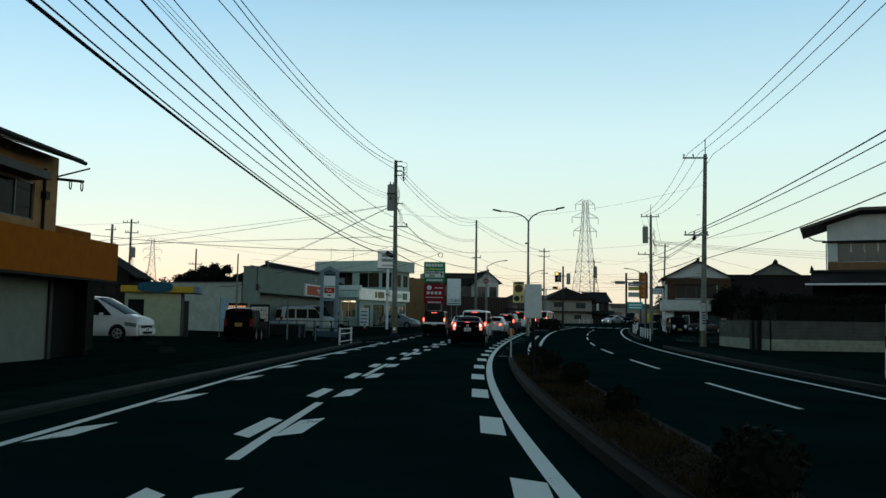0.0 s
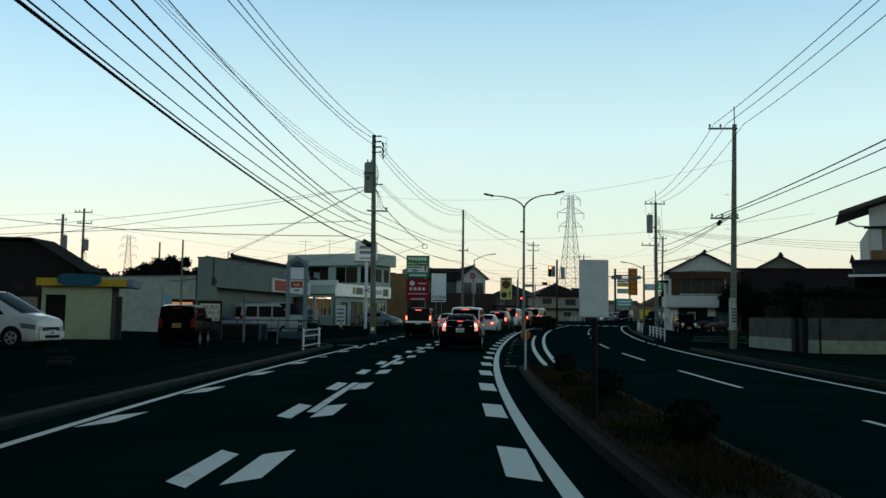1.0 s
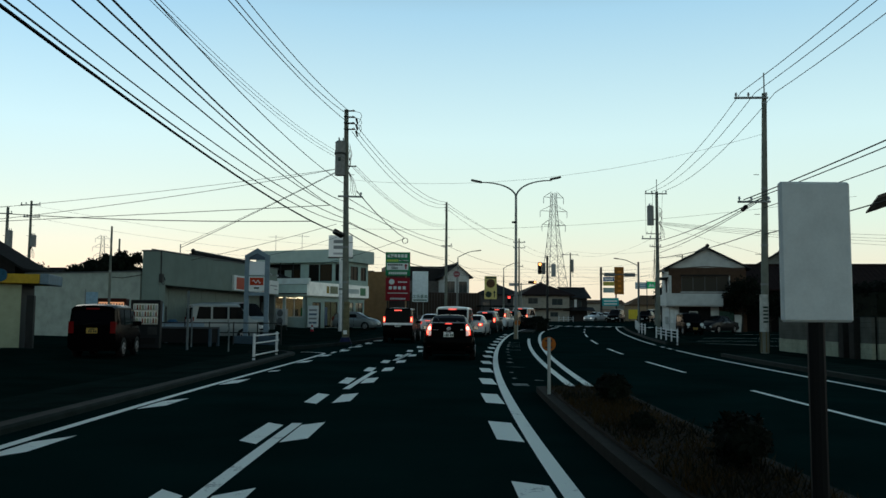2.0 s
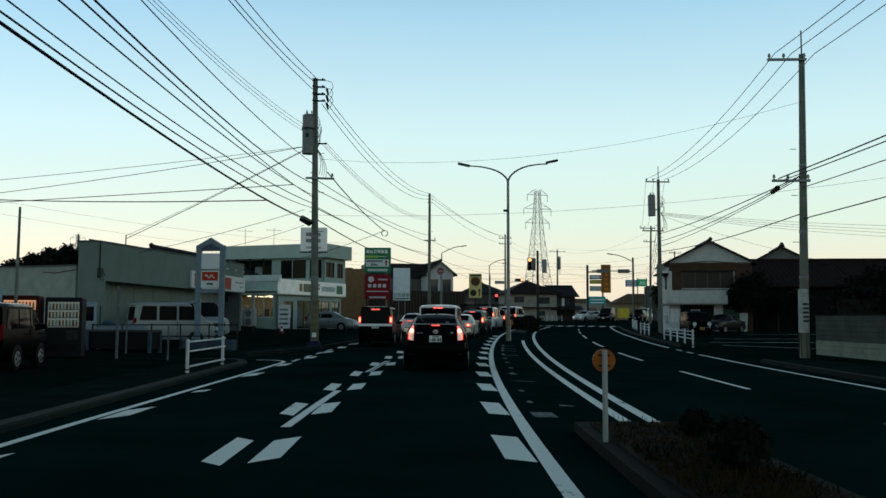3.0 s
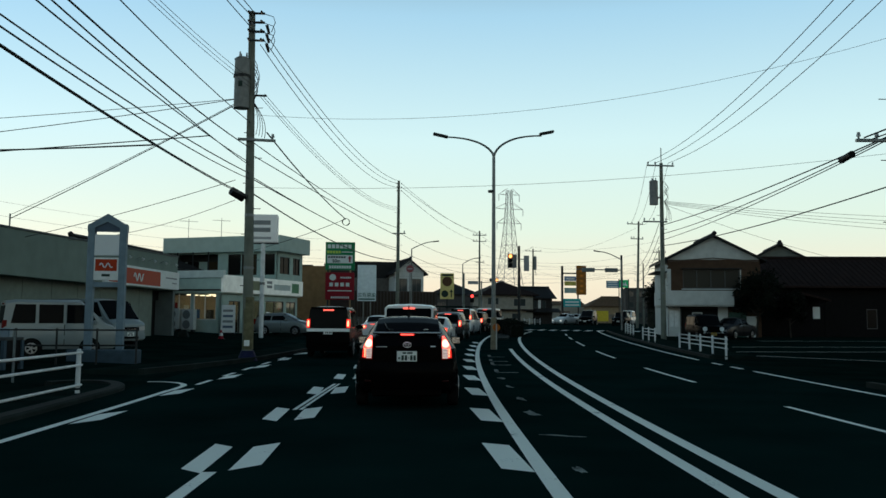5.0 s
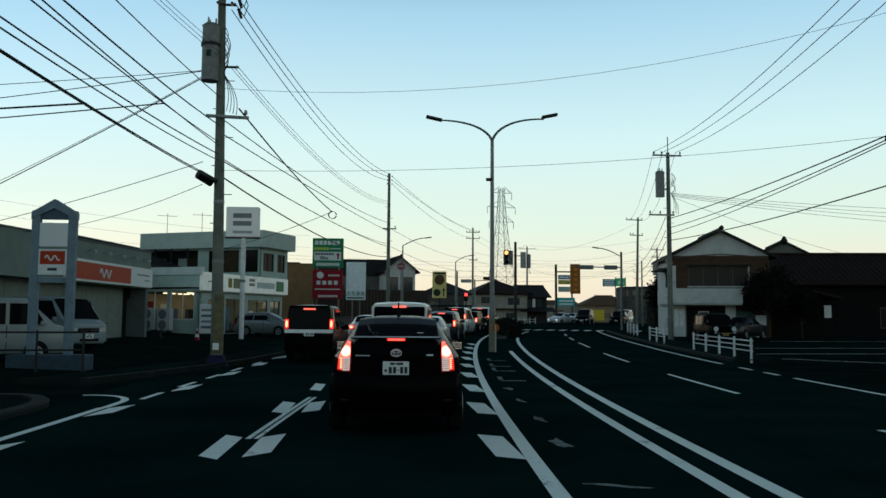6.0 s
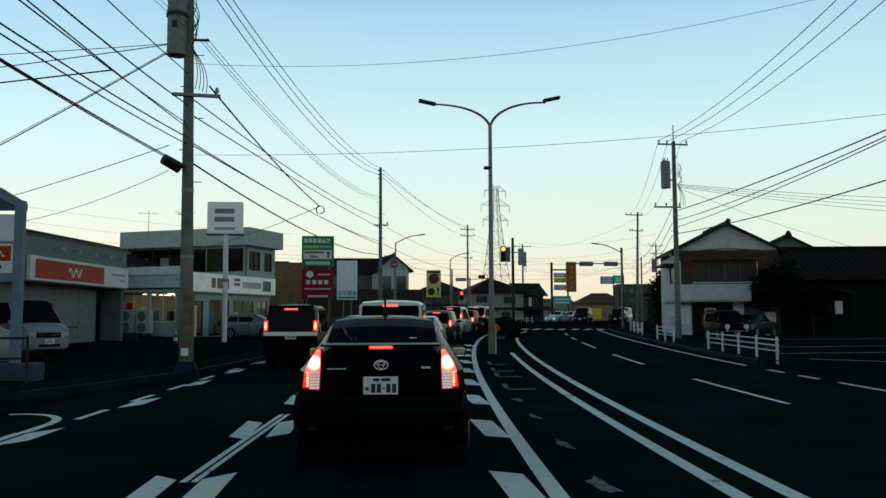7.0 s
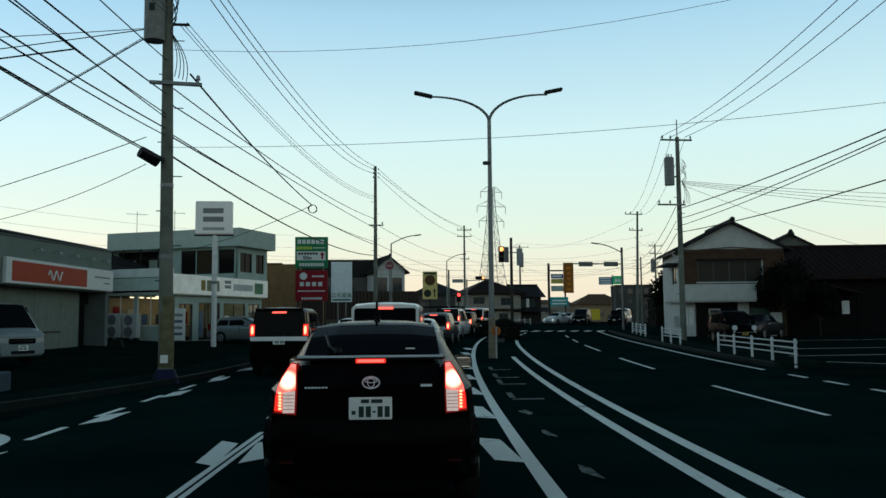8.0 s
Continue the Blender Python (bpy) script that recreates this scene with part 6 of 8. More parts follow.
part("balcony_floor", box(B(), -0.35, 4.5, -1.08, 0, 2.2, 2.32), PLASTER, gh)
part("balcony_side", box(B(), -0.35, -0.23, -1.08, 4.5, 2.3, 3.35), PLASTER, gh)
part("balcony_side", box(B(), 4.38, 4.5, -1.08, 0, 2.3, 3.35), PLASTER, gh)
part("side_floor", box(B(), -0.23, 0, 0.0, 4.5, 2.2, 2.32), PLASTER, gh)
part("white_pier", box(B(), 0.0, 0.85, -0.04, -0.004, -0.3, 2.2), PLASTER, gh)
part("white_pier", box(B(), 3.6, 4.3, -0.04, -0.004, -0.3, 2.2), PLASTER, gh, "white ground-floor wall")
part("corner_trim", box(B(), -0.03, 0.22, -0.05, -0.004, 3.3, 5.0), PLASTER, gh)
part("eave_shelf", box(B(), -0.9, 0.0, 0.3, 4.0, 4.75, 4.85), ROOF, gh)
CURTAIN = mat("drawn_curtain", (0.035, 0.03, 0.024), 0.8, var=0.3, scale=0.6)
for k in range(4):
    part("curtain", box(B(), 1.16 + 1.0 * k, 2.1 + 1.0 * k, 0.12, 0.14, 3.62, 4.9), CURTAIN, gh, "brown drawn curtain")
part("window_trim", box(B(), 1.0, 5.3, -0.05, -0.004, 3.46, 3.54), PLASTER, gh, "pale trim below the upper window")
part("window_trim", box(B(), 5.22, 5.3, -0.05, -0.004, 3.54, 5.0), PLASTER, gh)
part("window_hood", box(B(), 1.0, 5.35, -0.3, -0.004, 4.98, 5.06), ROOF, gh, "thin dark hood over the window")
part("gable_foot", prism(B(), ((0.1, 5.62), (3.3, 5.86), (6.6, 5.62), (6.6, 5.54), (3.3, 5.78), (0.1, 5.54)), "y", -0.03, 0.015), mat("barge_brown", (0.11, 0.085, 0.07), 0.7, var=0.25, scale=1), gh, "brown band under the gable")
part("gutter_elbow", pipe(B(), [(-0.55, -0.2, 5.4), (-0.3, -0.15, 5.22), (0.0, -0.08, 5.2)], 0.045, 6), WHITESTEEL, gh, "white gutter elbow")
for x in (0.1, 0.45):
    part("shutter_leaf", box(B(), x, x + 0.28, -0.07, -0.042, 0.7, 1.9), WHITESTEEL, gh, "white louvred shutter")
# near-black sheet over the panes stands in for the recess's shade
part("door_leaf", box(B(), 0.94, 3.56, -0.03, -0.004, -0.08, 2.08), mat("doorway_shade_black", (0.008, 0.007, 0.006), 0.7, var=0.3, scale=1), gh, "near-black sheet for the shade of the door recess")
part("notice_frame", box(B(), 1.72, 2.46, -0.05, -0.032, 0.55, 1.78), PLASTER, gh, "white framed notice on the door")
part("side_hedge_wall", box(B(), 5.6, 6.3, -0.3, -0.15, -0.3, 1.5), PLASTER, gh, "low white garden wall")
part("green_fence", box(B(), 4.34, 5.55, -0.14, -0.08, -0.3, 1.8), mat("green_net", (0.05, 0.09, 0.07), 0.8, var=0.3, scale=1), gh, "dull green netting fence")
part("small_awning", prism(B(), ((-0.7, 2.0), (-0.7, 2.06), (0, 2.35), (0, 2.28)), "x", 4.55, 6.1), ROOF, gh)
part("pot_plant_stand", box(B(), 1.6, 1.75, -0.35, -0.2, -0.2, 0.9), WHITE, gh)
part("poster", box(B(), 1.8, 2.38, -0.058, -0.052, 0.63, 1.7), mat("poster_dark", (0.05, 0.05, 0.05), 0.6, var=0.6, scale=0.3), gh, "dark faded poster")
part("gas_meter", box(B(), -0.3, -0.02, 1.2, 1.6, 0.6, 1.3), PLASTER, gh)
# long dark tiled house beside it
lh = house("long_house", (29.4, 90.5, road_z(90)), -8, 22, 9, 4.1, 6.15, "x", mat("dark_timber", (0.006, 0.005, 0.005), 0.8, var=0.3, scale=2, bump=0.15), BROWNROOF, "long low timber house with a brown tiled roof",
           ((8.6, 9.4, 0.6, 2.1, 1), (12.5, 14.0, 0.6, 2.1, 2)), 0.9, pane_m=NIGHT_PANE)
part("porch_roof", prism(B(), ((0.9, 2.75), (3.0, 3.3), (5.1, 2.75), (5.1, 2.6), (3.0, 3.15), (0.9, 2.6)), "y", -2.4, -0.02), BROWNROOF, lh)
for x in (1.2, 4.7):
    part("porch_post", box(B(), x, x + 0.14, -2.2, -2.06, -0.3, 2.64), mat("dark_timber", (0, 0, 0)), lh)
part("white_notice", box(B(), 4.6, 5.1, -0.07, -0.02, 1.35, 2.25), PAPER, lh, "white notice board")
# house with window band behind the garden wall
EAVES = mat("brown_eaves", (0.05, 0.04, 0.034), 0.7, var=0.25, scale=2)
nh = house("garden_house", (25.1, 55.2, 0.05), -23, 7.4, 10, 6.85, 9.0, "bare", PLASTER, EAVES, "white house with wide brown eaves and a window band",
           ((0.62, 3.75, 5.5, 6.72, 4), (4.6, 6.8, 5.5, 6.72, 3)), 1.25, PLASTER)
part("upper_gable", prism(B(), ((0, 6.854), (7.4, 6.854), (7.4, 7.9), (5.4, 8.55), (2.0, 8.55), (0, 7.9)), "y", 0.02, 0.2), PLASTER, nh, "white plaster under the eaves")
for pts in (((-1.6, 7.6), (1.95, 8.8), (1.95, 8.92), (-1.6, 7.7)), ((1.95, 8.8), (5.6, 8.8), (5.6, 8.92), (1.95, 8.92)), ((5.6, 8.8), (9.0, 7.6), (9.0, 7.7), (5.6, 8.92))):
    part("roof_slope", prism(B(), pts, "y", -1.0, 6.0), EAVES, nh)
part("barge_board", prism(B(), ((-1.6, 7.52), (1.95, 8.72), (5.6, 8.72), (9.0, 7.52), (9.0, 7.68), (5.6, 8.88), (1.95, 8.88), (-1.6, 7.68)), "y", -1.06, -1.004), mat("barge_brown", (0.11, 0.085, 0.07), 0.7, var=0.25, scale=1), nh, "brown barge boards")
part("eave_beam", box(B(), -0.3, 4.1, -0.35, -0.01, 6.74, 6.85), BLACK, nh)
part("eave_gutter", pipe(B(), [(-1.1, -0.5, 7.1), (-0.7, -0.45, 6.86), (-0.1, -0.2, 6.84)], 0.05, 6), WHITESTEEL, nh, "white gutter elbow under the eaves")
part("brown_band", box(B(), 0.02, 4.2, -0.05, -0.004, 4.78, 5.46), mat("tan_board", (0.2, 0.11, 0.055), 0.8, var=0.25, scale=2, bump=0.15), nh, "brown boarded band")
part("shutter_box", box(B(), 0.02, 0.58, -0.14, -0.004, 5.5, 6.72), PLASTER, nh, "white shutter box beside the windows")
part("side_bay", box(B(), 3.95, 7.5, -0.6, -0.06, 4.7, 6.95), PLASTER, nh, "white projecting bay")
part("bay_hood", box(B(), 3.8, 7.6, -0.9, -0.55, 6.96, 7.1), BLACK, nh)
part("lower_roof", prism(B(), ((-3.4, 3.92), (-3.4, 4.05), (0, 4.82), (0, 4.6)), "x", -1.0, 9), ROOF, nh, "lower tiled lean-to roof")
part("lower_ridge", box(B(), -0.95, 9, -0.3, -0.06, 4.8, 4.95), ROOF, nh)
part("ridge_end_tile", prism(B(), ((-1.1, 4.75), (-0.8, 4.75), (-0.85, 5.05), (-0.98, 5.28), (-1.05, 5.0)), "y", -0.34, -0.1), ROOF, nh, "ornamental ridge-end tile")
part("gutter", box(B(), -1.3, 3.8, -3.5, -3.38, 3.82, 3.94), WHITESTEEL, nh, "white gutter")
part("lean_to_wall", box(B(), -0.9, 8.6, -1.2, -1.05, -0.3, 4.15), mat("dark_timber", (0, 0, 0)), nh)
part("downpipe", cyl(B(), (-0.06, -0.12, 4.9), (-0.06, -0.12, 6.8), 0.04, None, 6), PLASTER, nh)

# orange-fronted shop at the near lot
oz = 0.05
os_ = thing("orange_shop", (-10.62, 6.0, oz), 89, "two-storey shop with an orange fascia and grey shutters", "shop")
ORF = mat("orange_fascia", (0.29, 0.085, 0.004), 0.7, var=0.18, scale=2, bump=0.05, spec=0.04)
TAN = mat("tan_render", (0.30, 0.17, 0.075), 0.85, var=0.3, scale=2.5, bump=0.12)
Lo = 21.4
part("fascia", box(B(), -6, Lo, 0, 0.25, 2.45, 3.68, 0.01), ORF, os_, "orange fascia boards")
part("fascia_return", box(B(), Lo - 0.25, Lo, 0.25, 2.0, 2.45, 3.68), ORF, os_)
part("fascia_trim", box(B(), -6, Lo + 0.02, -0.02, 0.27, 2.38, 2.446), BLACK, os_)
part("canopy_slab", box(B(), -6, Lo - 0.25, 0.25, 8, 2.5, 2.62), TAN, os_)
part("roof_slab", box(B(), -6, Lo - 0.25, 0.25, 8, 3.3, 3.42), TAN, os_)
part("rear_block", box(B(), Lo - 0.59, 23.4, 1.95, 8, 2.66, 4.27), mat("faded_orange_board", (0.22, 0.075, 0.012), 0.8, var=0.25, scale=2, spec=0.04), os_, "low faded orange rear block")
# shade under the canopy is put into this near-black wall colour
part("rear_wall", box(B(), Lo - 0.015, 23.95, 1.95, 8, -0.3, 2.655), mat("bay_shade_black", (0.005, 0.005, 0.005), 0.8, var=0.3), os_)
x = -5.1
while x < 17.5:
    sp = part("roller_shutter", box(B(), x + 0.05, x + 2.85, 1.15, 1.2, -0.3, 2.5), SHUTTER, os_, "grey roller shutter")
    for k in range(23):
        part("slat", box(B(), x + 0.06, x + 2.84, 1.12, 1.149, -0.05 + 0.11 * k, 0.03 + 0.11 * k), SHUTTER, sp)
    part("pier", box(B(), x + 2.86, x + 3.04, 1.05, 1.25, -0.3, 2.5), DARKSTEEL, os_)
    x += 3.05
# bay and end wall carry the canopy's shade in their colour
part("dark_bay", box(B(), 19.3, Lo - 0.2, 1.3, 1.5, -0.3, 2.5), mat("bay_shade_black", (0.005, 0.005, 0.005), 0.8, var=0.3), os_, "bay under the canopy coloured black for shade")
part("end_wall", box(B(), Lo - 0.2, Lo - 0.02, 0.9, 8, -0.3, 2.5), mat("bay_shade_black", (0, 0, 0)), os_)
ux = Lo - 0.6
uw = [(ux - 5.4, ux - 1.4, 4.25, 5.45), (ux - 11, ux - 7, 4.25, 5.45)]
part("upper_wall", wall_with_holes(B(), -6, ux, 3.42, 6.5, 1.9, 2.1, uw), TAN, os_, "tan rendered upper wall")
for a, b, c, d in uw:
    window(os_, a, b, c, d, 1.96, panes=4, pane_mat=GLASS, label="upper window with dark frames")
part("upper_end", box(B(), ux - 0.2, ux - 0.005, 2.1, 8, 3.42, 6.35), TAN, os_)
part("window_hood", box(B(), ux - 14, ux - 1.6, 1.25, 1.9, 5.5, 5.75), DARKSTEEL, os_, "dark window hood")
part("downpipe", cyl(B(), (ux - 0.9, 1.85, 3.5), (ux - 0.9, 1.85, 6.0), 0.05, None, 8), BLACK, os_)
part("pipe_head", box(B(), ux - 1.02, ux - 0.78, 1.72, 1.9, 5.0, 5.25), BLACK, os_)
part("eave_roof", prism(B(), ((0.95, 6.27), (0.95, 6.42), (6.0, 8.05), (6.0, 7.87)), "x", -7, ux - 0.2), ROOF, os_, "dark sloping roof with deep eaves")
part("gutter", cyl(B(), (-7, 0.9, 6.3), (ux - 0.18, 0.9, 6.3), 0.07, None, 8), BLACK, os_)
bm = B()
cyl(bm, (ux - 0.1, 1.95, 5.85), (ux + 0.75, 1.2, 6.3), 0.03, None, 6)
cyl(bm, (ux - 0.1, 1.95, 5.8), (ux + 0.95, 1.5, 5.88), 0.05, None, 6)
for k in range(2):
    pipe(bm, [(ux + 0.45 + 0.4 * k + 0.08 * math.sin(a), 1.7 - 0.2 * k, 5.7 + 0.17 * math.cos(a)) for a in steps(0, 6.0, 10)], 0.02, 5)
part("cable_bracket", bm, BLACK, os_, "black cable bracket at the eave")

# yellow-roofed booth in the lot
bt = thing("booth", (-16.16, 43.5, gz(-14.5, 43.5)), 14, "small cream booth with a yellow and blue roof band", "booth")
CREAM = mat("cream_panel", (0.36, 0.38, 0.25), 0.7, var=0.15, scale=2)
part("wall", wall_with_holes(B(), -0.5, 2.35, -0.1, 2.3, 0, 0.08, [(-0.34, 0.48, 0.05, 1.95)]), CREAM, bt)
part("wall", box(B(), -0.5, -0.42, 0.08, 2.2, -0.1, 2.3), CREAM, bt)
part("wall", box(B(), 2.27, 2.35, 0.08, 2.2, -0.1, 2.3), mat("booth_dark_side", (0.06, 0.06, 0.06), 0.7, var=0.2), bt)
part("wall", box(B(), -0.42, 2.27, 2.12, 2.2, -0.1, 2.3), CREAM, bt)
# black sheet behind the opening stands in for the booth's shaded inside
part("doorway", box(B(), -0.34, 0.48, 0.09, 0.12, 0.05, 1.95), BLACK, bt, "black sheet for the dark inside of the doorway")
part("roof_band", box(B(), -0.68, 3.0, -0.35, 2.5, 2.32, 2.66, 0.02), mat("booth_yellow", (0.52, 0.32, 0.03), 0.6, var=0.2, scale=1), bt, "yellow roof band")
part("blue_oval", prism(B(), [(1.05 + 0.9 * math.copysign(abs(math.cos(a)) ** 0.6, math.cos(a)), 2.6 + 0.27 * math.copysign(abs(math.sin(a)) ** 0.6, math.sin(a))) for a in steps(0, 6.0, 23)], "y", -0.39, -0.352), mat("booth_blue", (0.02, 0.09, 0.14), 0.5, var=0.5, scale=0.4), bt, "blue and green oval sign")
part("step", box(B(), -0.1, 2.6, -0.4, -0.02, -0.15, 0.02), PAVE, bt)
part("band_end", box(B(), 3.004, 3.3, -0.3, 2.4, 2.3, 2.68, 0.02), mat("tower_blue_grey", (0.17, 0.23, 0.27), 0.6, var=0.2, scale=1.5), bt, "blue-grey end of the roof band")
part("side_rack", box(B(), 2.5, 2.75, 0.2, 0.5, -0.1, 1.9), DARKSTEEL, bt)
bn = thing("banner", (-12.2, 45.6, gz(-12, 45.6)), 10, "pale blue upright banner on a thin pole", "banner")
part("pole", cyl(B(), (0, 0, -0.1), (0, 0, 2.2), 0.02, None, 6), STEEL, bn)
part("cloth", box(B(), 0.02, 0.45, -0.006, 0.006, 0.5, 2.1), mat("banner_cloth", (0.3, 0.45, 0.55), 0.8, var=0.25, scale=0.6), bn)

# garden wall on the opposite side, with a gateway
LIGHTBLOCK = mat("pale_block", (0.24, 0.26, 0.195), 0.9, var=0.3, scale=2, bump=0.25)


def block_wall(a, b, label):
    a, b = Vector(a), Vector(b)
    ob = thing("garden_wall", (a.x, a.y, 0.0), math.degrees(math.atan2(b.y - a.y, b.x - a.x)), label, "garden wall", "garden walls", "structure")
    run = (b - a).length
    n = max(1, int(round(run / 0.4)))
    w_ = run / n
    for row in range(8):
        me = mesh_of(box(B(), 0.004, w_ - 0.004, -0.075, 0.075 - 0.012 * (row > 2), 0.004, 0.196), "block", LIGHTBLOCK if row < 3 else BLOCK)
        for k in range(n):
            o = new("block", me)
            o.parent = ob
            o.location = (w_ * k, 0.0, 0.2 * row)
    part("footing", box(B(), 0, run, -0.06, 0.06, -0.2, 0.002), KERB, ob)
    part("coping", box(B(), -0.02, run + 0.02, -0.1, 0.1, 1.6, 1.64), KERB, ob)
    return ob


block_wall((17.5, 47.6), (17.6, 53.6), "grey block garden wall with a paler foot")
block_wall((17.7, 45.35), (17.7, 46.2), "short return of grey blocks at the gateway")
block_wall((17.85, 45.3), (29.0, 45.7), "long grey block garden wall with a paler foot")
for y in (47.3, 46.45):
    # post colour is darkened to pass for the shade of the gap
    gpst = solid("gate_post", box(B(), -0.2, 0.2, -0.2, 0.2, -0.2, 1.6, 0.02), mat("gate_post_gap_shade", (0.018, 0.018, 0.016), 0.8, var=0.3, scale=1), "gate post coloured dark as the gateway's shade", "gate post")
    gpst.matrix_world = pose(17.6, y, 0.0)


# ---- plants ----
def leaf_cloud(bm, c, rad, n, size, rnd, flat=1.0):
    """Many small leaves strewn through an uneven ball."""
    for k in range(n):
        v = Vector((rnd.gauss(0, 1), rnd.gauss(0, 1), rnd.gauss(0, 1))).normalized()
        r = rad * (0.55 + 0.5 * rnd.random() ** 0.5) * (0.8 + 0.35 * noise.noise(v * 2.2 + Vector(c)))
        p = Vector(c) + Vector((v.x * r, v.y * r, v.z * r * flat))
        a = Vector((rnd.gauss(0, 1), rnd.gauss(0, 1), rnd.gauss(0, 1))).normalized()
        b = v.cross(a).normalized() if v.cross(a).length > 0.01 else Vector((1, 0, 0))
        s = size * rnd.uniform(0.6, 1.3)
        bm.faces.new([bm.verts.new(q) for q in (p - a * s, p + b * s * 0.5, p + a * s, p - b * s * 0.5)])
    return bm


def leaf_mesh(bm, name, material, parent, label=""):
    me = bpy.data.meshes.new(name)
    bm.to_mesh(me)
    bm.free()
    me.materials.append(material)
    ob = new(name, me)
    ob.parent = parent
    return tagged(ob, label) if label else ob


def bush(at, r, label, seed, n=900, leaf=0.05):
    rnd = random.Random(seed)
    ob = thing("shrub", at, 0, label, "shrub", "median shrubs")
    st = B()
    for k in range(5):
        a = 1.26 * k
        pipe(st, [(0, 0, -0.05), (0.3 * r * math.cos(a), 0.3 * r * math.sin(a), r * 0.5), (0.6 * r * math.cos(a), 0.6 * r * math.sin(a), r)], [0.03, 0.02, 0.008], 5)
    part("stems", st, BARK, ob)
    core = ball(B(), (0, 0, r * 0.85), r * 0.72, 2, 0.85, 0.12, rnd)
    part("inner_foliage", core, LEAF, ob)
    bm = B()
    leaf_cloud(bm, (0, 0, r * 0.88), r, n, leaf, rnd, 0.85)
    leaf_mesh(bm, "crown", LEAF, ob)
    return ob


for k, (x, y, r) in enumerate(((3.65, 5.6, 0.36), (3.7, 11.1, 0.25), (3.7, 16.2, 0.3), (3.75, 21.3, 0.31), (3.8, 26.8, 0.3), (4.15, 29.0, 0.2), (3.5, 23.8, 0.14))):
    bush((x, y, 0.12), r, "small round dark shrub planted in the median", 10 + k)
# rough dry grass on the median
rnd = random.Random(77)
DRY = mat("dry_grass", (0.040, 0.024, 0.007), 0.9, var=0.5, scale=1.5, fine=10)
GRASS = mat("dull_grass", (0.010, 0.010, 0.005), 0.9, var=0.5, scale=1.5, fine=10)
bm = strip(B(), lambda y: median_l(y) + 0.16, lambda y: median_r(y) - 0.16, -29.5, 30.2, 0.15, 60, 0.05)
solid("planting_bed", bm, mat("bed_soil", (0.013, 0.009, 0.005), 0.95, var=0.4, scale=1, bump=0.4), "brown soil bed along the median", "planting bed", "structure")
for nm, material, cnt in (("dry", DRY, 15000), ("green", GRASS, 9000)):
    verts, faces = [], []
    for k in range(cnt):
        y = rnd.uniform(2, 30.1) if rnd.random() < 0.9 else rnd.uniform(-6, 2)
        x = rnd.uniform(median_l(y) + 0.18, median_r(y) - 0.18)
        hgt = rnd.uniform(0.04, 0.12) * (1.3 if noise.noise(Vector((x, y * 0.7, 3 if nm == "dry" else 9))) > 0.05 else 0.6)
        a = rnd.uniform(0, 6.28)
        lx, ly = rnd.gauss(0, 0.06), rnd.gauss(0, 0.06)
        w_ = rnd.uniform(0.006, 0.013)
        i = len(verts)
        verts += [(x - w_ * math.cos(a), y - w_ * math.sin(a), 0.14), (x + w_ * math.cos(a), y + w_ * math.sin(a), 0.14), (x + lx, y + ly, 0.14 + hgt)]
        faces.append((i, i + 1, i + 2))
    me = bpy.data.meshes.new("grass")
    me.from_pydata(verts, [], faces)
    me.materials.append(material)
    tagged(new("grass", me), "%s rough grass growing along the median" % ("dry brown" if nm == "dry" else "dull green"), "grass", "", "stuff")


def hedge(x0, x1, y0, y1, z0, z1, n, size, label, seed):
    rnd = random.Random(seed)
    ob = thing("hedge", (0, 0, 0), 0, label, "hedge")
    core = B()
    xs_ = steps(x0 + 0.25, x1 - 0.25, max(2, int((x1 - x0) / 0.7)))
    box(core, x0 + 0.3, x1 - 0.3, y0 + 0.3, y1 - 0.3, z0, z1 - 0.4)
    part("inner_foliage", core, LEAF, ob)
    bm = B()
    for k in range(n):
        p = Vector((rnd.uniform(x0, x1), rnd.uniform(y0, y1), rnd.uniform(z0, z1)))
        top = z1 + 0.35 * noise.noise(Vector((p.x * 0.6, p.y * 0.6, seed)))
        p.z = min(p.z, top) if rnd.random() < 0.7 else top - rnd.random() * 0.3
        a = Vector((rnd.gauss(0, 1), rnd.gauss(0, 1), rnd.gauss(0, 1))).normalized()
        b = a.orthogonal().normalized()
        s = size * rnd.uniform(0.6, 1.4)
        bm.faces.new([bm.verts.new(q) for q in (p - a * s, p + b * s * 0.5, p + a * s, p - b * s * 0.5)])
    leaf_mesh(bm, "leaves", LEAF, ob)
    return ob


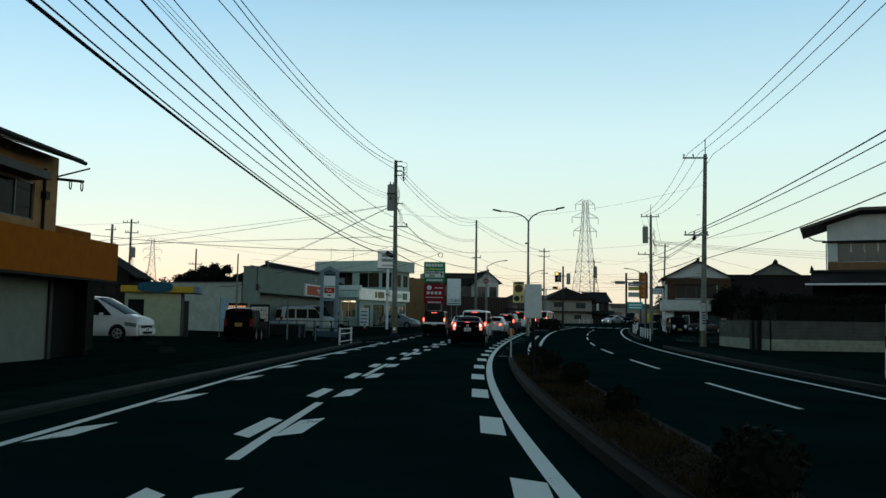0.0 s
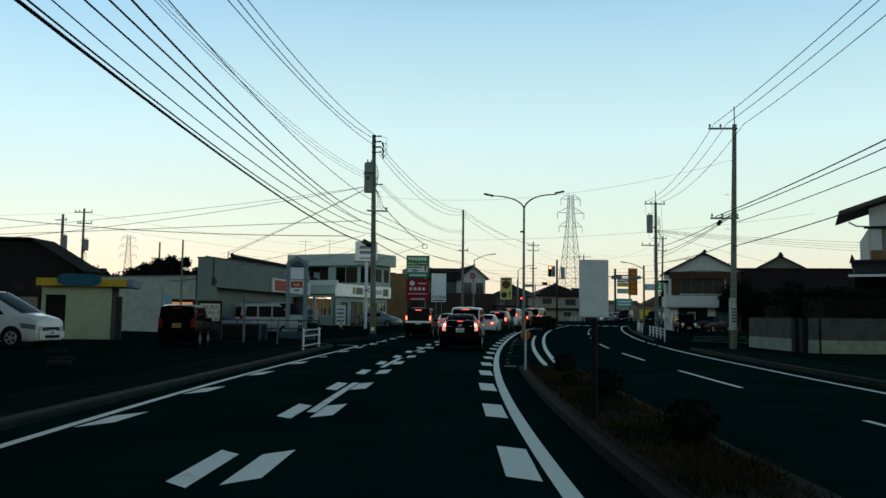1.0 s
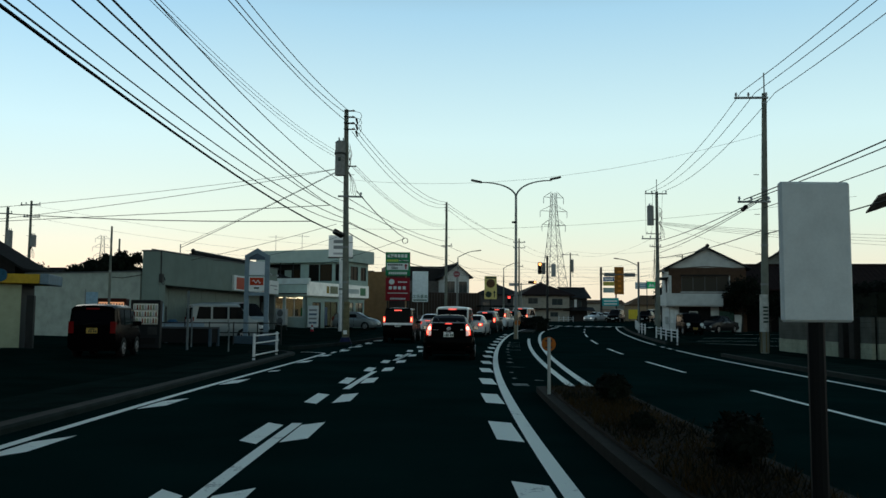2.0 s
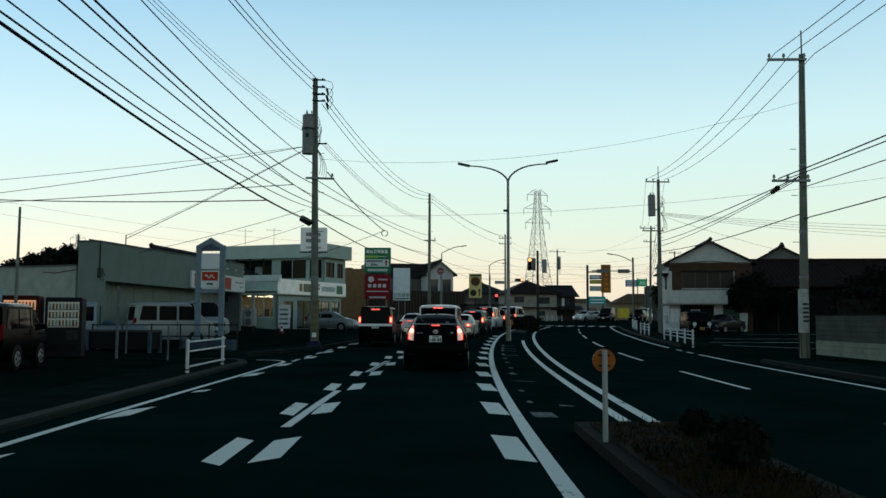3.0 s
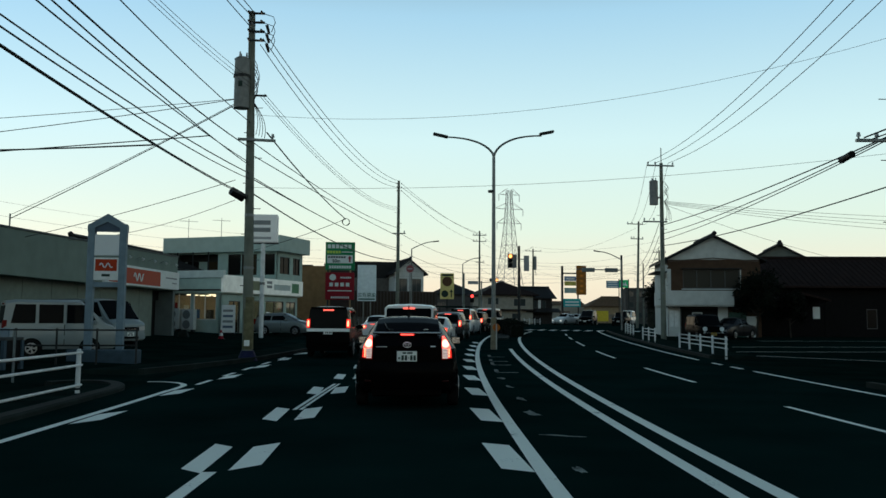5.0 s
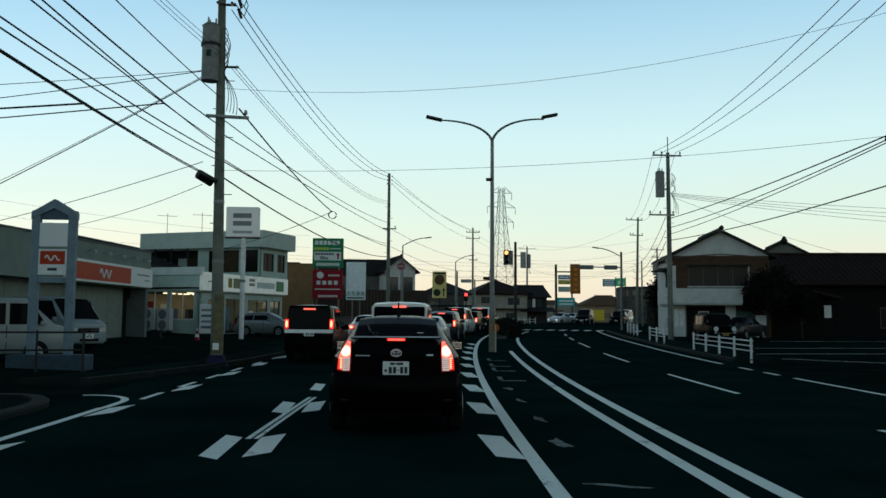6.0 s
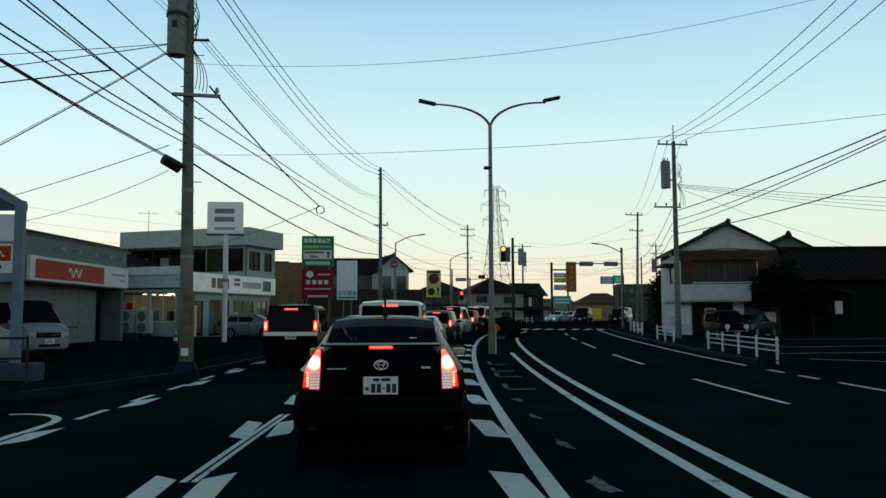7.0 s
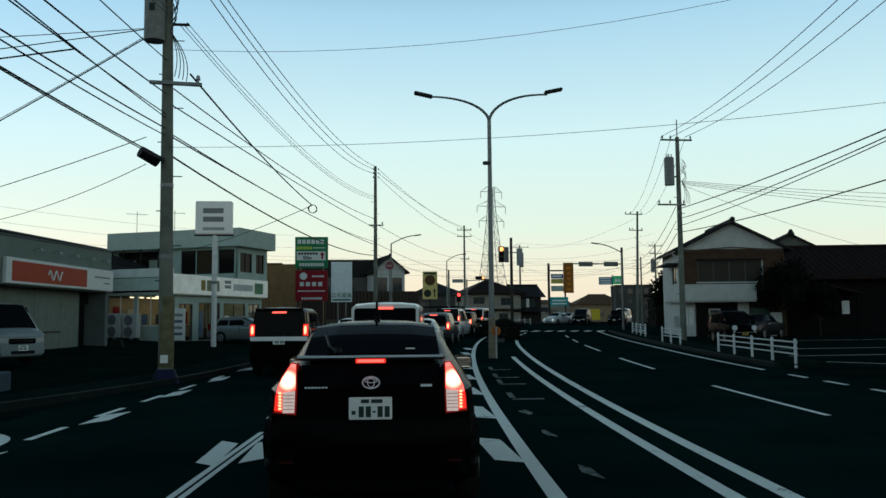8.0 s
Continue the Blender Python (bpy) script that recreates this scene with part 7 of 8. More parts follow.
def tree(at, h, r, label, seed, n=2600, leaf=0.13, group="trees"):
    rnd = random.Random(seed)
    ob = thing("tree", at, 0, label, "tree", group)
    tr = B()
    pipe(tr, [(0, 0, -0.2), (0.05 * h * rnd.uniform(-1, 1), 0.03, h * 0.35), (0.06 * h * rnd.uniform(-1, 1), 0, h * 0.75)], [0.045 * h * 0.5, 0.03 * h * 0.5, 0.008 * h], 8)
    part("trunk", tr, BARK, ob)
    lm = B()
    cs = []
    for k in range(9):
        a = k * 2.4
        z = h * (0.35 + 0.055 * k)
        c = Vector((r * 0.62 * math.cos(a) * rnd.uniform(0.6, 1.1), r * 0.62 * math.sin(a) * rnd.uniform(0.6, 1.1), z + 0.12 * h))
        pipe(lm, [(0, 0, z * 0.85), c * 0.55 + Vector((0, 0, z * 0.42)), c], [0.012 * h, 0.008 * h, 0.003 * h], 5)
        cs.append(c)
    cs.append(Vector((0, 0, h * 0.85)))
    part("branching", lm, BARK, ob)
    bm = B()
    for c in cs:
        leaf_cloud(bm, c, r * 0.56, n // len(cs) // 2, leaf, rnd, 0.95)
        leaf_cloud(bm, c, r * 0.34, n // len(cs) // 2, leaf, rnd, 0.9)
    leaf_mesh(bm, "crown", LEAF, ob)
    return ob


hedge(18.4, 30.0, 46.6, 49.6, 0.0, 3.0, 9000, 0.12, "dark clipped hedge behind the garden wall", 3)
hedge(18.0, 21.5, 49.8, 53.6, 0.0, 2.7, 3000, 0.12, "dark clipped hedge inside the garden gate", 4)
tree((19.6, 53.2, 0.1), 3.4, 1.2, "dark garden tree behind the block wall", 5)
tree((28.0, 86.6, road_z(88)), 4.6, 1.9, "dense dark tree before the long timber house", 6, 3600)
tree((30.5, 86.5, road_z(88)), 3.2, 1.3, "dense dark tree before the long timber house", 7)
tree((24.8, 98, road_z(97)), 4.9, 1.7, "dark tree at the bend beyond the balcony house", 8)
tree((26.2, 101.5, road_z(101)), 4.6, 1.7, "dark tree at the bend beyond the balcony house", 9)
for k in range(6):
    tree((-23.2 + 0.72 * k, 71 + 0.9 * (k % 3), gz(-20, 72)), 4.6 + 1.3 * ((k * 37) % 5) / 5, 1.05, "dark conifer-like tree behind the grey shop", 20 + k, 4200, 0.15, "trees behind the shops")
for k in range(3):
    tree((-33.5 + 1.8 * k, 80 + k, gz(-30, 80)), 5.4 - 0.5 * k, 1.6, "yellowing garden tree behind the parking lot", 40 + k, 1500, 0.15, "trees behind the shops")
hedge(-46, -28, 100, 104, 0.5, 3.6, 2600, 0.22, "dark band of trees behind the lot", 50)
hedge(9.5, 10.9, 84, 96, road_z(85), 1.55, 2600, 0.1, "dark low hedge on the far traffic island", 51)
hedge(30, 44, 116, 119, 0.8, 4.0, 2200, 0.2, "dark garden trees behind the bend", 52)
# wooded ridge far away
bm = B()
n = 120
for k in range(n):
    x0, x1 = -1500 + 3000 * k / n, -1500 + 3000 * (k + 1) / n
    z0_, z1_ = (12 + 9 * noise.noise(Vector((x * 0.004, 0, 2))) + 3 * noise.noise(Vector((x * 0.03, 0, 5))) for x in (x0, x1))
    for a, b in (((x0, 900, 0), (x1, 900, 0)),):
        bm.faces.new([bm.verts.new(q) for q in ((x0, 900, 0), (x1, 900, 0), (x1, 930, z1_), (x0, 930, z0_))])
        bm.faces.new([bm.verts.new(q) for q in ((x0, 930, z0_), (x1, 930, z1_), (x1, 1000, 0), (x0, 1000, 0))])
solid("backdrop", bm, mat("far_woods", (0.05, 0.055, 0.05), 0.95, var=0.3, scale=60, fine=0.4), "low wooded ridge far away", "hills", "structure")
# lot markings on the opposite side
for a, b, w_ in (((17.5, 66), (30, 66.5), 0.1), ((19.5, 71), (36, 72), 0.1), ((16.9, 62.5), (21.5, 57.5), 0.1), ((25, 80), (40, 80.5), 0.1), ((27, 64), (40, 64.6), 0.1)):
    a, b = Vector(a), Vector(b)
    d = (b - a).normalized()
    nn = Vector((-d.y, d.x)) * w_ / 2
    bm = B()
    m_ = 8
    for k in range(m_):
        p, q = a.lerp(b, k / m_), a.lerp(b, (k + 1) / m_)
        bm.faces.new([bm.verts.new((v.x, v.y, gz(v.x, v.y) - 0.012)) for v in (p - nn, q - nn, q + nn, p + nn)])
    marking(bm, "faint white bay line of a car park")
# small things before the shops
mast = solid("service_mast", cyl(B(), (0, 0, -0.4), (0, 0, 0.75), 0.03, None, 7), STEEL, "short steel mast for service wires on the shop roof", "mast")
mast.matrix_world = pose(-13.5, 61.5, 4.8)
for k, (x, y) in enumerate(((-7.9, 75.5),)):
    cn = thing("traffic_cone", (x, y, gz(x, y)), 0, "red and white striped traffic cone by the shop", "traffic cone")
    part("base", box(B(), -0.2, 0.2, -0.2, 0.2, 0, 0.04), BLACK, cn)
    for j in range(4):
        z0_, z1_ = 0.04 + 0.16 * j, 0.2 + 0.16 * j
        part("stripe", cyl(B(), (0, 0, z0_), (0, 0, z1_), 0.15 - 0.19 * z0_, 0.15 - 0.19 * z1_, 14), (RED, WHITE)[j % 2], cn, "", True)
bl = solid("concrete_weight", prism(B(), ((-0.3, 0), (0.3, 0), (0.18, 0.35), (-0.18, 0.35)), "y", -0.2, 0.2), KERB, "small pale concrete weight by the shop", "concrete weight")
bl.matrix_world = pose(-10.2, 76.5, gz(-10.2, 76.5))
for x, y in ((-9.6, 30.5), (-9.0, 29.0), (-11.0, 33.0)):
    wheel_stop = solid("wheel_stop", box(B(), -0.3, 0.3, -0.08, 0.08, 0, 0.13, 0.02), KERB, "pale concrete wheel stop in the lot", "wheel stop", "", "wheel stops")
    wheel_stop.matrix_world = pose(x, y, gz(x, y), 0, 0, 20)


# ---- vehicles ----
def car_paint(name, color, metal=0.3, rough=0.3, coat=0.35, spec=0.3):
    return mat("paint_" + name, color, rough, metal, var=0.06, scale=2, coat=coat, spec=spec)


HEADLAMP = mat("headlamp_clear", (0.6, 0.62, 0.62), 0.15, 0.3, var=0.1)
TAIL_DARK = mat("tail_lamp_red", (0.16, 0.006, 0.006), 0.25, var=0.1)
# emission stands in for brake light scattered into the unlit clear lens
CLEAR = mat("lamp_clear_glow", (0.6, 0.56, 0.55), 0.2, var=0.3, scale=0.3, emit=0.42, emit_color=(1.0, 0.74, 0.66))
TRIM = mat("black_trim", (0.002, 0.002, 0.002), 0.6, var=0.15, spec=0.02)
REAR_GLASS = glass_mat("privacy_glass", (0.004, 0.0045, 0.006), 0.08, 0.003)
TINTED = glass_mat("tinted_glass", (0.014, 0.013, 0.012), 0.15, 0.02)
SATIN = mat("satin_chrome", (0.75, 0.77, 0.78), 0.4, 0.5, var=0.1, spec=0.4)
EMBLEM = mat("emblem_silver", (0.85, 0.87, 0.9), 0.4, 0.0, var=0.1, spec=0.3)
BRAKE_MID = mat("brake_light_glow", (0.8, 0.1, 0.08), 0.3, var=0.05, emit=1.7, emit_color=(1.0, 0.12, 0.085))
DAYLAMP = mat("position_lamp", (0.8, 0.8, 0.75), 0.2, var=0.05, emit=1.6, emit_color=(1.0, 0.95, 0.85))


class Body:
    """A car body lofted through stations (y, half width, sill, belt, top, half width at the top, rake). +y is forward."""

    def __init__(self, rows):
        self.rows = np.array(rows, float)

    def at(self, y):
        return [float(np.interp(y, self.rows[:, 0], self.rows[:, k])) for k in range(1, 7)]

    def ring(self, y):
        hw, lo, belt, top, ht, rake = self.at(y)
        pts = [(hw - 0.10, lo), (hw - 0.02, lo + 0.1), (hw, lo + 0.45 * (belt - lo)), (hw - 0.01, lo + 0.8 * (belt - lo)), (hw - 0.03, belt),
               (ht + 0.02, top - 0.1), (ht - 0.06, top - 0.03), (ht * 0.5, top), (0, top + 0.008)]
        half = [(x, y + rake * max(0, z - belt), z) for x, z in pts]
        return half + [(-x, yy, z) for x, yy, z in reversed(half[:-1])]

    def mesh(self):
        bm = B()
        ys = []
        for a, b in zip(self.rows[:, 0], self.rows[1:, 0]):
            ys += steps(a, b, 3)[:-1]
        ys.append(self.rows[-1, 0])
        rings = [[bm.verts.new(p) for p in self.ring(y)] for y in ys]
        n = len(rings[0])
        for a, b in zip(rings, rings[1:]):
            for k in range(n):
                j = (k + 1) % n
                bm.faces.new((a[k], a[j], b[j], b[k]))
        bm.faces.new(rings[0]), bm.faces.new(rings[-1][::-1])
        return bm

    def side_x(self, y, z):
        hw, lo, belt, top, ht, rake = self.at(y)
        if z <= belt:
            return hw - 0.005
        t = min(1, (z - belt) / max(0.01, top - 0.1 - belt))
        return hw - 0.03 + (ht + 0.02 - hw + 0.03) * t

    def side(self, poly, s, proud=0.006):
        """A pane on one flank, from an outline of (y, z)."""
        bm = B()
        if len(poly) == 4 and max(y for y, z in poly) - min(y for y, z in poly) > 0.4:
            # long panes follow the curve of the flank
            p, rows = poly, []
            for v in steps(0, 1, 5):
                row = []
                for u in steps(0, 1, 7):
                    y = (p[0][0] * (1 - u) + p[1][0] * u) * (1 - v) + (p[3][0] * (1 - u) + p[2][0] * u) * v
                    z = (p[0][1] * (1 - u) + p[1][1] * u) * (1 - v) + (p[3][1] * (1 - u) + p[2][1] * u) * v
                    row.append(bm.verts.new((s * (self.side_x(y, z) + proud + 0.006), y, z)))
                rows.append(row)
            for q, r in zip(rows, rows[1:]):
                for k in range(7):
                    bm.faces.new((q[k], q[k + 1], r[k + 1], r[k]))
            return bm
        a = [bm.verts.new((s * (self.side_x(y, z) + proud), y, z)) for y, z in poly]
        b = [bm.verts.new((s * (self.side_x(y, z) - 0.02), y, z)) for y, z in poly]
        bm.faces.new(a), bm.faces.new(b[::-1])
        for k in range(len(poly)):
            j = (k + 1) % len(poly)
            bm.faces.new((a[k], b[k], b[j], a[j]))
        return bm

    def end(self, poly, front=False, proud=0.006, deep=0.03):
        """A piece on the tail or the nose, from an outline of (x, z)."""
        y0 = self.rows[-1 if front else 0, 0]
        hw, lo, belt, top, ht, rake = self.at(y0)
        s = 1 if front else -1
        bm = B()
        a = [bm.verts.new((x, y0 + rake * max(0, z - belt) + s * proud, z)) for x, z in poly]
        b = [bm.verts.new((x, y0 + rake * max(0, z - belt) - s * deep, z)) for x, z in poly]
        bm.faces.new(a), bm.faces.new(b[::-1])
        for k in range(len(poly)):
            j = (k + 1) % len(poly)
            bm.faces.new((a[k], b[k], b[j], a[j]))
        return bm

    def top(self, y0, y1, inset=0.1, proud=0.006, n=8):
        """A windscreen or rear window lying on the upper skin between two stations."""
        bm = B()
        rows = []
        for y in steps(y0, y1, n):
            hw, lo, belt, top, ht, rake = self.at(y)
            w = ht - inset
            rows.append([bm.verts.new((w * u, y + rake * max(0, top - belt), top + 0.008 - 0.03 * abs(u) ** 3 + proud)) for u in (-1, -0.6, 0, 0.6, 1)])
        for a, b in zip(rows, rows[1:]):
            for k in range(4):
                bm.faces.new((a[k], a[k + 1], b[k + 1], b[k]))
        return bm


def rect(x0, x1, z0, z1, c=0.02):
    return [(x0 + c, z0), (x1 - c, z0), (x1, z0 + c), (x1, z1 - c), (x1 - c, z1), (x0 + c, z1), (x0, z1 - c), (x0, z0 + c)]


def wheel(parent, x, y, r, s):
    bm = B()
    rings = []
    w = 0.19
    for dx, rr in ((-w / 2, r * 0.7), (-w / 2, r * 0.94), (-w * 0.36, r), (w * 0.36, r), (w / 2, r * 0.94), (w / 2, r * 0.7)):
        rings.append([bm.verts.new((x + dx, y + rr * math.cos(a), r + rr * math.sin(a))) for a in (2 * math.pi * k / 22 for k in range(22))])
    for a, b in zip(rings, rings[1:]):
        for k in range(22):
            j = (k + 1) % 22
            bm.faces.new((a[k], a[j], b[j], b[k]))
    bm.faces.new(rings[0]), bm.faces.new(rings[-1])
    wh = part("wheel", bm, RUBBER, parent, "black tyre", True)
    rim = cyl(B(), (x + s * w * 0.5, y, r), (x + s * (w * 0.5 + 0.012), y, r), r * 0.66, r * 0.62, 22)
    part("rim", rim, ALLOY, wh)
    for k in range(5):
        a = 2 * math.pi * (k + 0.5) / 5
        part("rim_gap", prism(B(), [(y + r * q * math.cos(a + e), r + r * q * math.sin(a + e)) for q, e in ((0.2, -0.3), (0.55, -0.32), (0.55, 0.32), (0.2, 0.3))], "x", x + s * (w * 0.5 + 0.012), x + s * (w * 0.5 + 0.016)), BLACK, wh)
    return wh


def arch(parent, body, y, r, s):
    """A black patch for the shade of a wheel opening, laid on the curve of the flank."""
    bm = B()
    rings = [[bm.verts.new((s * (body.side_x(y + q * math.cos(a), r + q * math.sin(a)) + 0.008), y + q * math.cos(a), r + q * math.sin(a))) for a in steps(-0.25, math.pi + 0.25, 16)]
             for q in ((r + 0.06) * k / 4 for k in (1, 2, 3, 4))]
    for u, v in zip(rings, rings[1:]):
        for k in range(16):
            bm.faces.new((u[k], u[k + 1], v[k + 1], v[k]))
    part("wheel_arch", bm, BLACK, parent)


def plate(parent, body, z, front=False, yellow=False, x=0.0, y_extra=0.012):
    p = part("number_plate", body.end(rect(x - 0.165, x + 0.165, z, z + 0.165, 0.012), front, y_extra + 0.008, -y_extra), mat("plate_yellow", (0.5, 0.31, 0.07), 0.6, var=0.1) if yellow else PAPER, parent, "number plate with plain dark bars")
    for a, b, c, d in ((-0.08, 0.09, 0.115, 0.145), (-0.1, -0.06, 0.03, 0.095), (-0.04, 0.0, 0.03, 0.095), (0.04, 0.08, 0.03, 0.095), (0.1, 0.14, 0.03, 0.095)):
        part("plate_bar", body.end([(x + a, z + c), (x + b, z + c), (x + b, z + d), (x + a, z + d)], front, y_extra + 0.011, -y_extra - 0.007), INK, p)
    return p


def mirror(parent, body, y, z, s, m):
    x = body.side_x(y, z)
    bm = B()
    box(bm, s * (x + 0.06) - 0.1, s * (x + 0.06) + 0.1, y - 0.06, y + 0.06, z - 0.02, z + 0.13, 0.03)
    part("door_mirror", bm, m, parent)


def vehicle(kind, at, heading, paint, label, brake=True, name=None, yellow_plate=False, front_on=False, extra=None):
    """kind: minivan, van, kei, suv, sedan. The origin lies on the ground at the middle."""
    P = {
        "minivan": (4.6, 0.85, 0.22, 1.04, 1.90, 0.70, 0.33), "van": (4.7, 0.85, 0.25, 1.08, 1.97, 0.79, 0.33),
        "kei": (3.4, 0.74, 0.2, 0.98, 1.66, 0.64, 0.28), "kei_van": (3.5, 0.74, 0.24, 1.06, 1.88, 0.66, 0.28), "suv": (4.4, 0.88, 0.26, 1.02, 1.68, 0.66, 0.35), "sedan": (4.5, 0.86, 0.2, 0.92, 1.45, 0.56, 0.31), "hatch": (4.0, 0.86, 0.2, 0.97, 1.54, 0.60, 0.31)}[kind]
    L, hw, lo, belt, top, ht, wr = P
    e = L / 2
    if kind == "minivan":
        rows = [(-e, hw - 0.04, lo + 0.06, belt, top - 0.06, ht - 0.02, 0.12), (-e + 0.5, hw, lo, belt, top, ht, 0.05), (-0.3, hw, lo, belt, top, ht, 0), (e - 2.0, hw, lo, belt, top - 0.05, ht - 0.02, 0), (e - 1.5, hw, lo, belt, top - 0.3, ht - 0.02, 0),
                (e - 0.62, hw, lo, belt - 0.02, belt + 0.09, ht, 0), (e - 0.22, hw - 0.04, lo, belt - 0.06, belt + 0.0, ht - 0.03, 0), (e - 0.05, hw - 0.09, lo + 0.02, belt - 0.18, belt - 0.1, ht - 0.06, 0), (e, hw - 0.15, lo + 0.04, belt - 0.3, belt - 0.22, ht - 0.1, 0)]
        glass_y = (e - 1.95, e - 0.64)
    elif kind in ("van", "kei_van"):
        rows = [(-e, hw - 0.03, lo + 0.06, belt, top - 0.05, ht, 0.1), (-e + 0.4, hw, lo, belt, top, ht, 0.03), (0.6, hw, lo, belt, top, ht, 0), (e - 1.05, hw, lo, belt, top - 0.08, ht - 0.02, 0),
                (e - 0.3, hw - 0.02, lo, belt - 0.02, belt + 0.04, ht, 0), (e - 0.08, hw - 0.05, lo, belt - 0.1, belt - 0.02, ht - 0.02, 0), (e, hw - 0.1, lo + 0.04, belt - 0.2, belt - 0.12, ht - 0.06, 0)]
        glass_y = (e - 1.05, e - 0.32)
    elif kind == "kei":
        rows = [(-e, hw - 0.03, lo + 0.06, belt, top - 0.05, ht - 0.02, 0.1), (-e + 0.4, hw, lo, belt, top, ht, 0.03), (0.3, hw, lo, belt, top, ht, 0), (e - 1.15, hw, lo, belt, top - 0.08, ht - 0.02, 0),
                (e - 0.6, hw, lo, belt - 0.02, belt + 0.06, ht, 0), (e - 0.15, hw - 0.05, lo, belt - 0.12, belt - 0.06, ht - 0.04, 0), (e, hw - 0.14, lo + 0.04, belt - 0.3, belt - 0.26, ht - 0.1, 0)]
        glass_y = (e - 1.15, e - 0.62)
    elif kind == "suv":
        rows = [(-e, hw - 0.05, lo + 0.08, belt, top - 0.12, ht - 0.04, 0.3), (-e + 0.5, hw, lo, belt, top - 0.02, ht, 0.1), (0.2, hw, lo, belt, top, ht, 0), (e - 1.9, hw, lo, belt, top - 0.08, ht - 0.02, 0),
                (e - 1.15, hw, lo, belt, belt + 0.08, ht, 0), (e - 0.25, hw - 0.06, lo, belt - 0.1, belt - 0.04, ht - 0.02, 0), (e, hw - 0.18, lo + 0.06, belt - 0.3, belt - 0.26, ht - 0.1, 0)]
        glass_y = (e - 1.9, e - 1.2)
    elif kind == "hatch":
        rows = [(-e, hw - 0.1, lo + 0.1, belt, top - 0.3, ht - 0.05, 0.3), (-e + 0.25, hw - 0.03, lo + 0.02, belt, top - 0.17, ht - 0.02, 0.15), (-e + 0.7, hw, lo, belt, top - 0.05, ht, 0), (-0.25, hw, lo, belt, top, ht, 0), (e - 1.95, hw, lo, belt, top - 0.05, ht, 0), (e - 1.45, hw, lo, belt, top - 0.26, ht, 0),
                (e - 0.85, hw, lo, belt - 0.02, belt + 0.05, ht + 0.04, 0), (e - 0.35, hw - 0.06, lo, belt - 0.14, belt - 0.06, ht, 0), (e - 0.1, hw - 0.14, lo + 0.03, belt - 0.28, belt - 0.2, ht - 0.06, 0), (e, hw - 0.26, lo + 0.08, belt - 0.4, belt - 0.34, ht - 0.14, 0)]
        glass_y = (e - 1.9, e - 0.9)
    else:
        rows = [(-e, hw - 0.08, lo + 0.1, belt - 0.08, belt + 0.04, ht - 0.02, 0.1), (-e + 0.65, hw, lo, belt, belt + 0.1, ht, 0), (-e + 1.35, hw, lo, belt, top - 0.06, ht, 0), (0, hw, lo, belt, top, ht, 0),
                (e - 2.0, hw, lo, belt, top - 0.06, ht, 0), (e - 1.25, hw, lo, belt, belt + 0.09, ht + 0.04, 0), (e - 0.3, hw - 0.07, lo, belt - 0.12, belt - 0.06, ht, 0), (e, hw - 0.2, lo + 0.06, belt - 0.28, belt - 0.24, ht - 0.1, 0)]
        glass_y = (e - 2.0, e - 1.3)
    b = Body(rows)
    ob = thing(name or {"minivan": "minivan", "van": "van", "kei_van": "van", "kei": "kei_car", "suv": "suv", "sedan": "sedan", "hatch": "hatchback"}[kind], at, -heading, label, "car", "")
    part("body", b.mesh(), paint, ob, "", True)
    zt = top - (0.22 if kind == "hatch" else 0.16)
    # side windows
    y_front = glass_y[0] + 0.1
    if kind == "sedan":
        spans = [(-e + 1.35, -0.3), (-0.2, y_front)]
    elif kind == "hatch":
        spans = [(-e + 0.55, -0.72), (-0.64, y_front)]
    elif kind == "minivan":
        spans = [(-e + 0.22, -e + 0.95), (-e + 1.05, -0.35), (-0.25, y_front)]
    else:
        spans = [(-e + 0.22, -e + 0.95), (-e + 1.05, 0.05), (0.15, y_front)]
    for s in (-1, 1):
        for a, c in spans:
            part("side_window", b.side([(a, belt + 0.04), (c + (0.7 if c == y_front and kind == "minivan" else 0.35 if c == y_front and kind != "sedan" else 0.15 if c == y_front else 0), belt + 0.04), (c - (0.05 if c == y_front else 0), zt), (a + (0.12 if a == spans[0][0] else 0), zt)], s), GLASS, ob)
        for y in (-e + 0.85, e - 0.85):
            arch(ob, b, y, wr, s)
            wheel(ob, s * (hw - 0.085), y, wr, s)
        mirror(ob, b, glass_y[0] + 0.35, belt + 0.02, s, paint)
        part("door_seam", b.side([(0.08, lo + 0.12), (0.1, lo + 0.12), (0.1, belt), (0.08, belt)], s, 0.002), TRIM, ob)
        for y in (-0.15, 0.9):
            part("door_handle", b.side([(y - 0.1, belt - 0.12), (y + 0.1, belt - 0.12), (y + 0.1, belt - 0.08), (y - 0.1, belt - 0.08)], s, 0.03), paint, ob)
    part("windscreen", b.top(glass_y[0], glass_y[1], 0.06), GLASS, ob)
    # tail
    if kind == "sedan":
        part("rear_window", b.top(-e + 0.72, -e + 1.3, 0.06), GLASS, ob)
        lz = (belt - 0.22, belt - 0.04)
        lx = (hw - 0.42, hw - 0.12)
    else:
        if kind == "minivan":
            part("rear_window", b.end([(-hw + 0.1, belt + 0.03), (hw - 0.1, belt + 0.03), (ht - 0.01, top - 0.1), (0.01 - ht, top - 0.1)], False, 0.008), TINTED, ob, "dark tinted rear window")
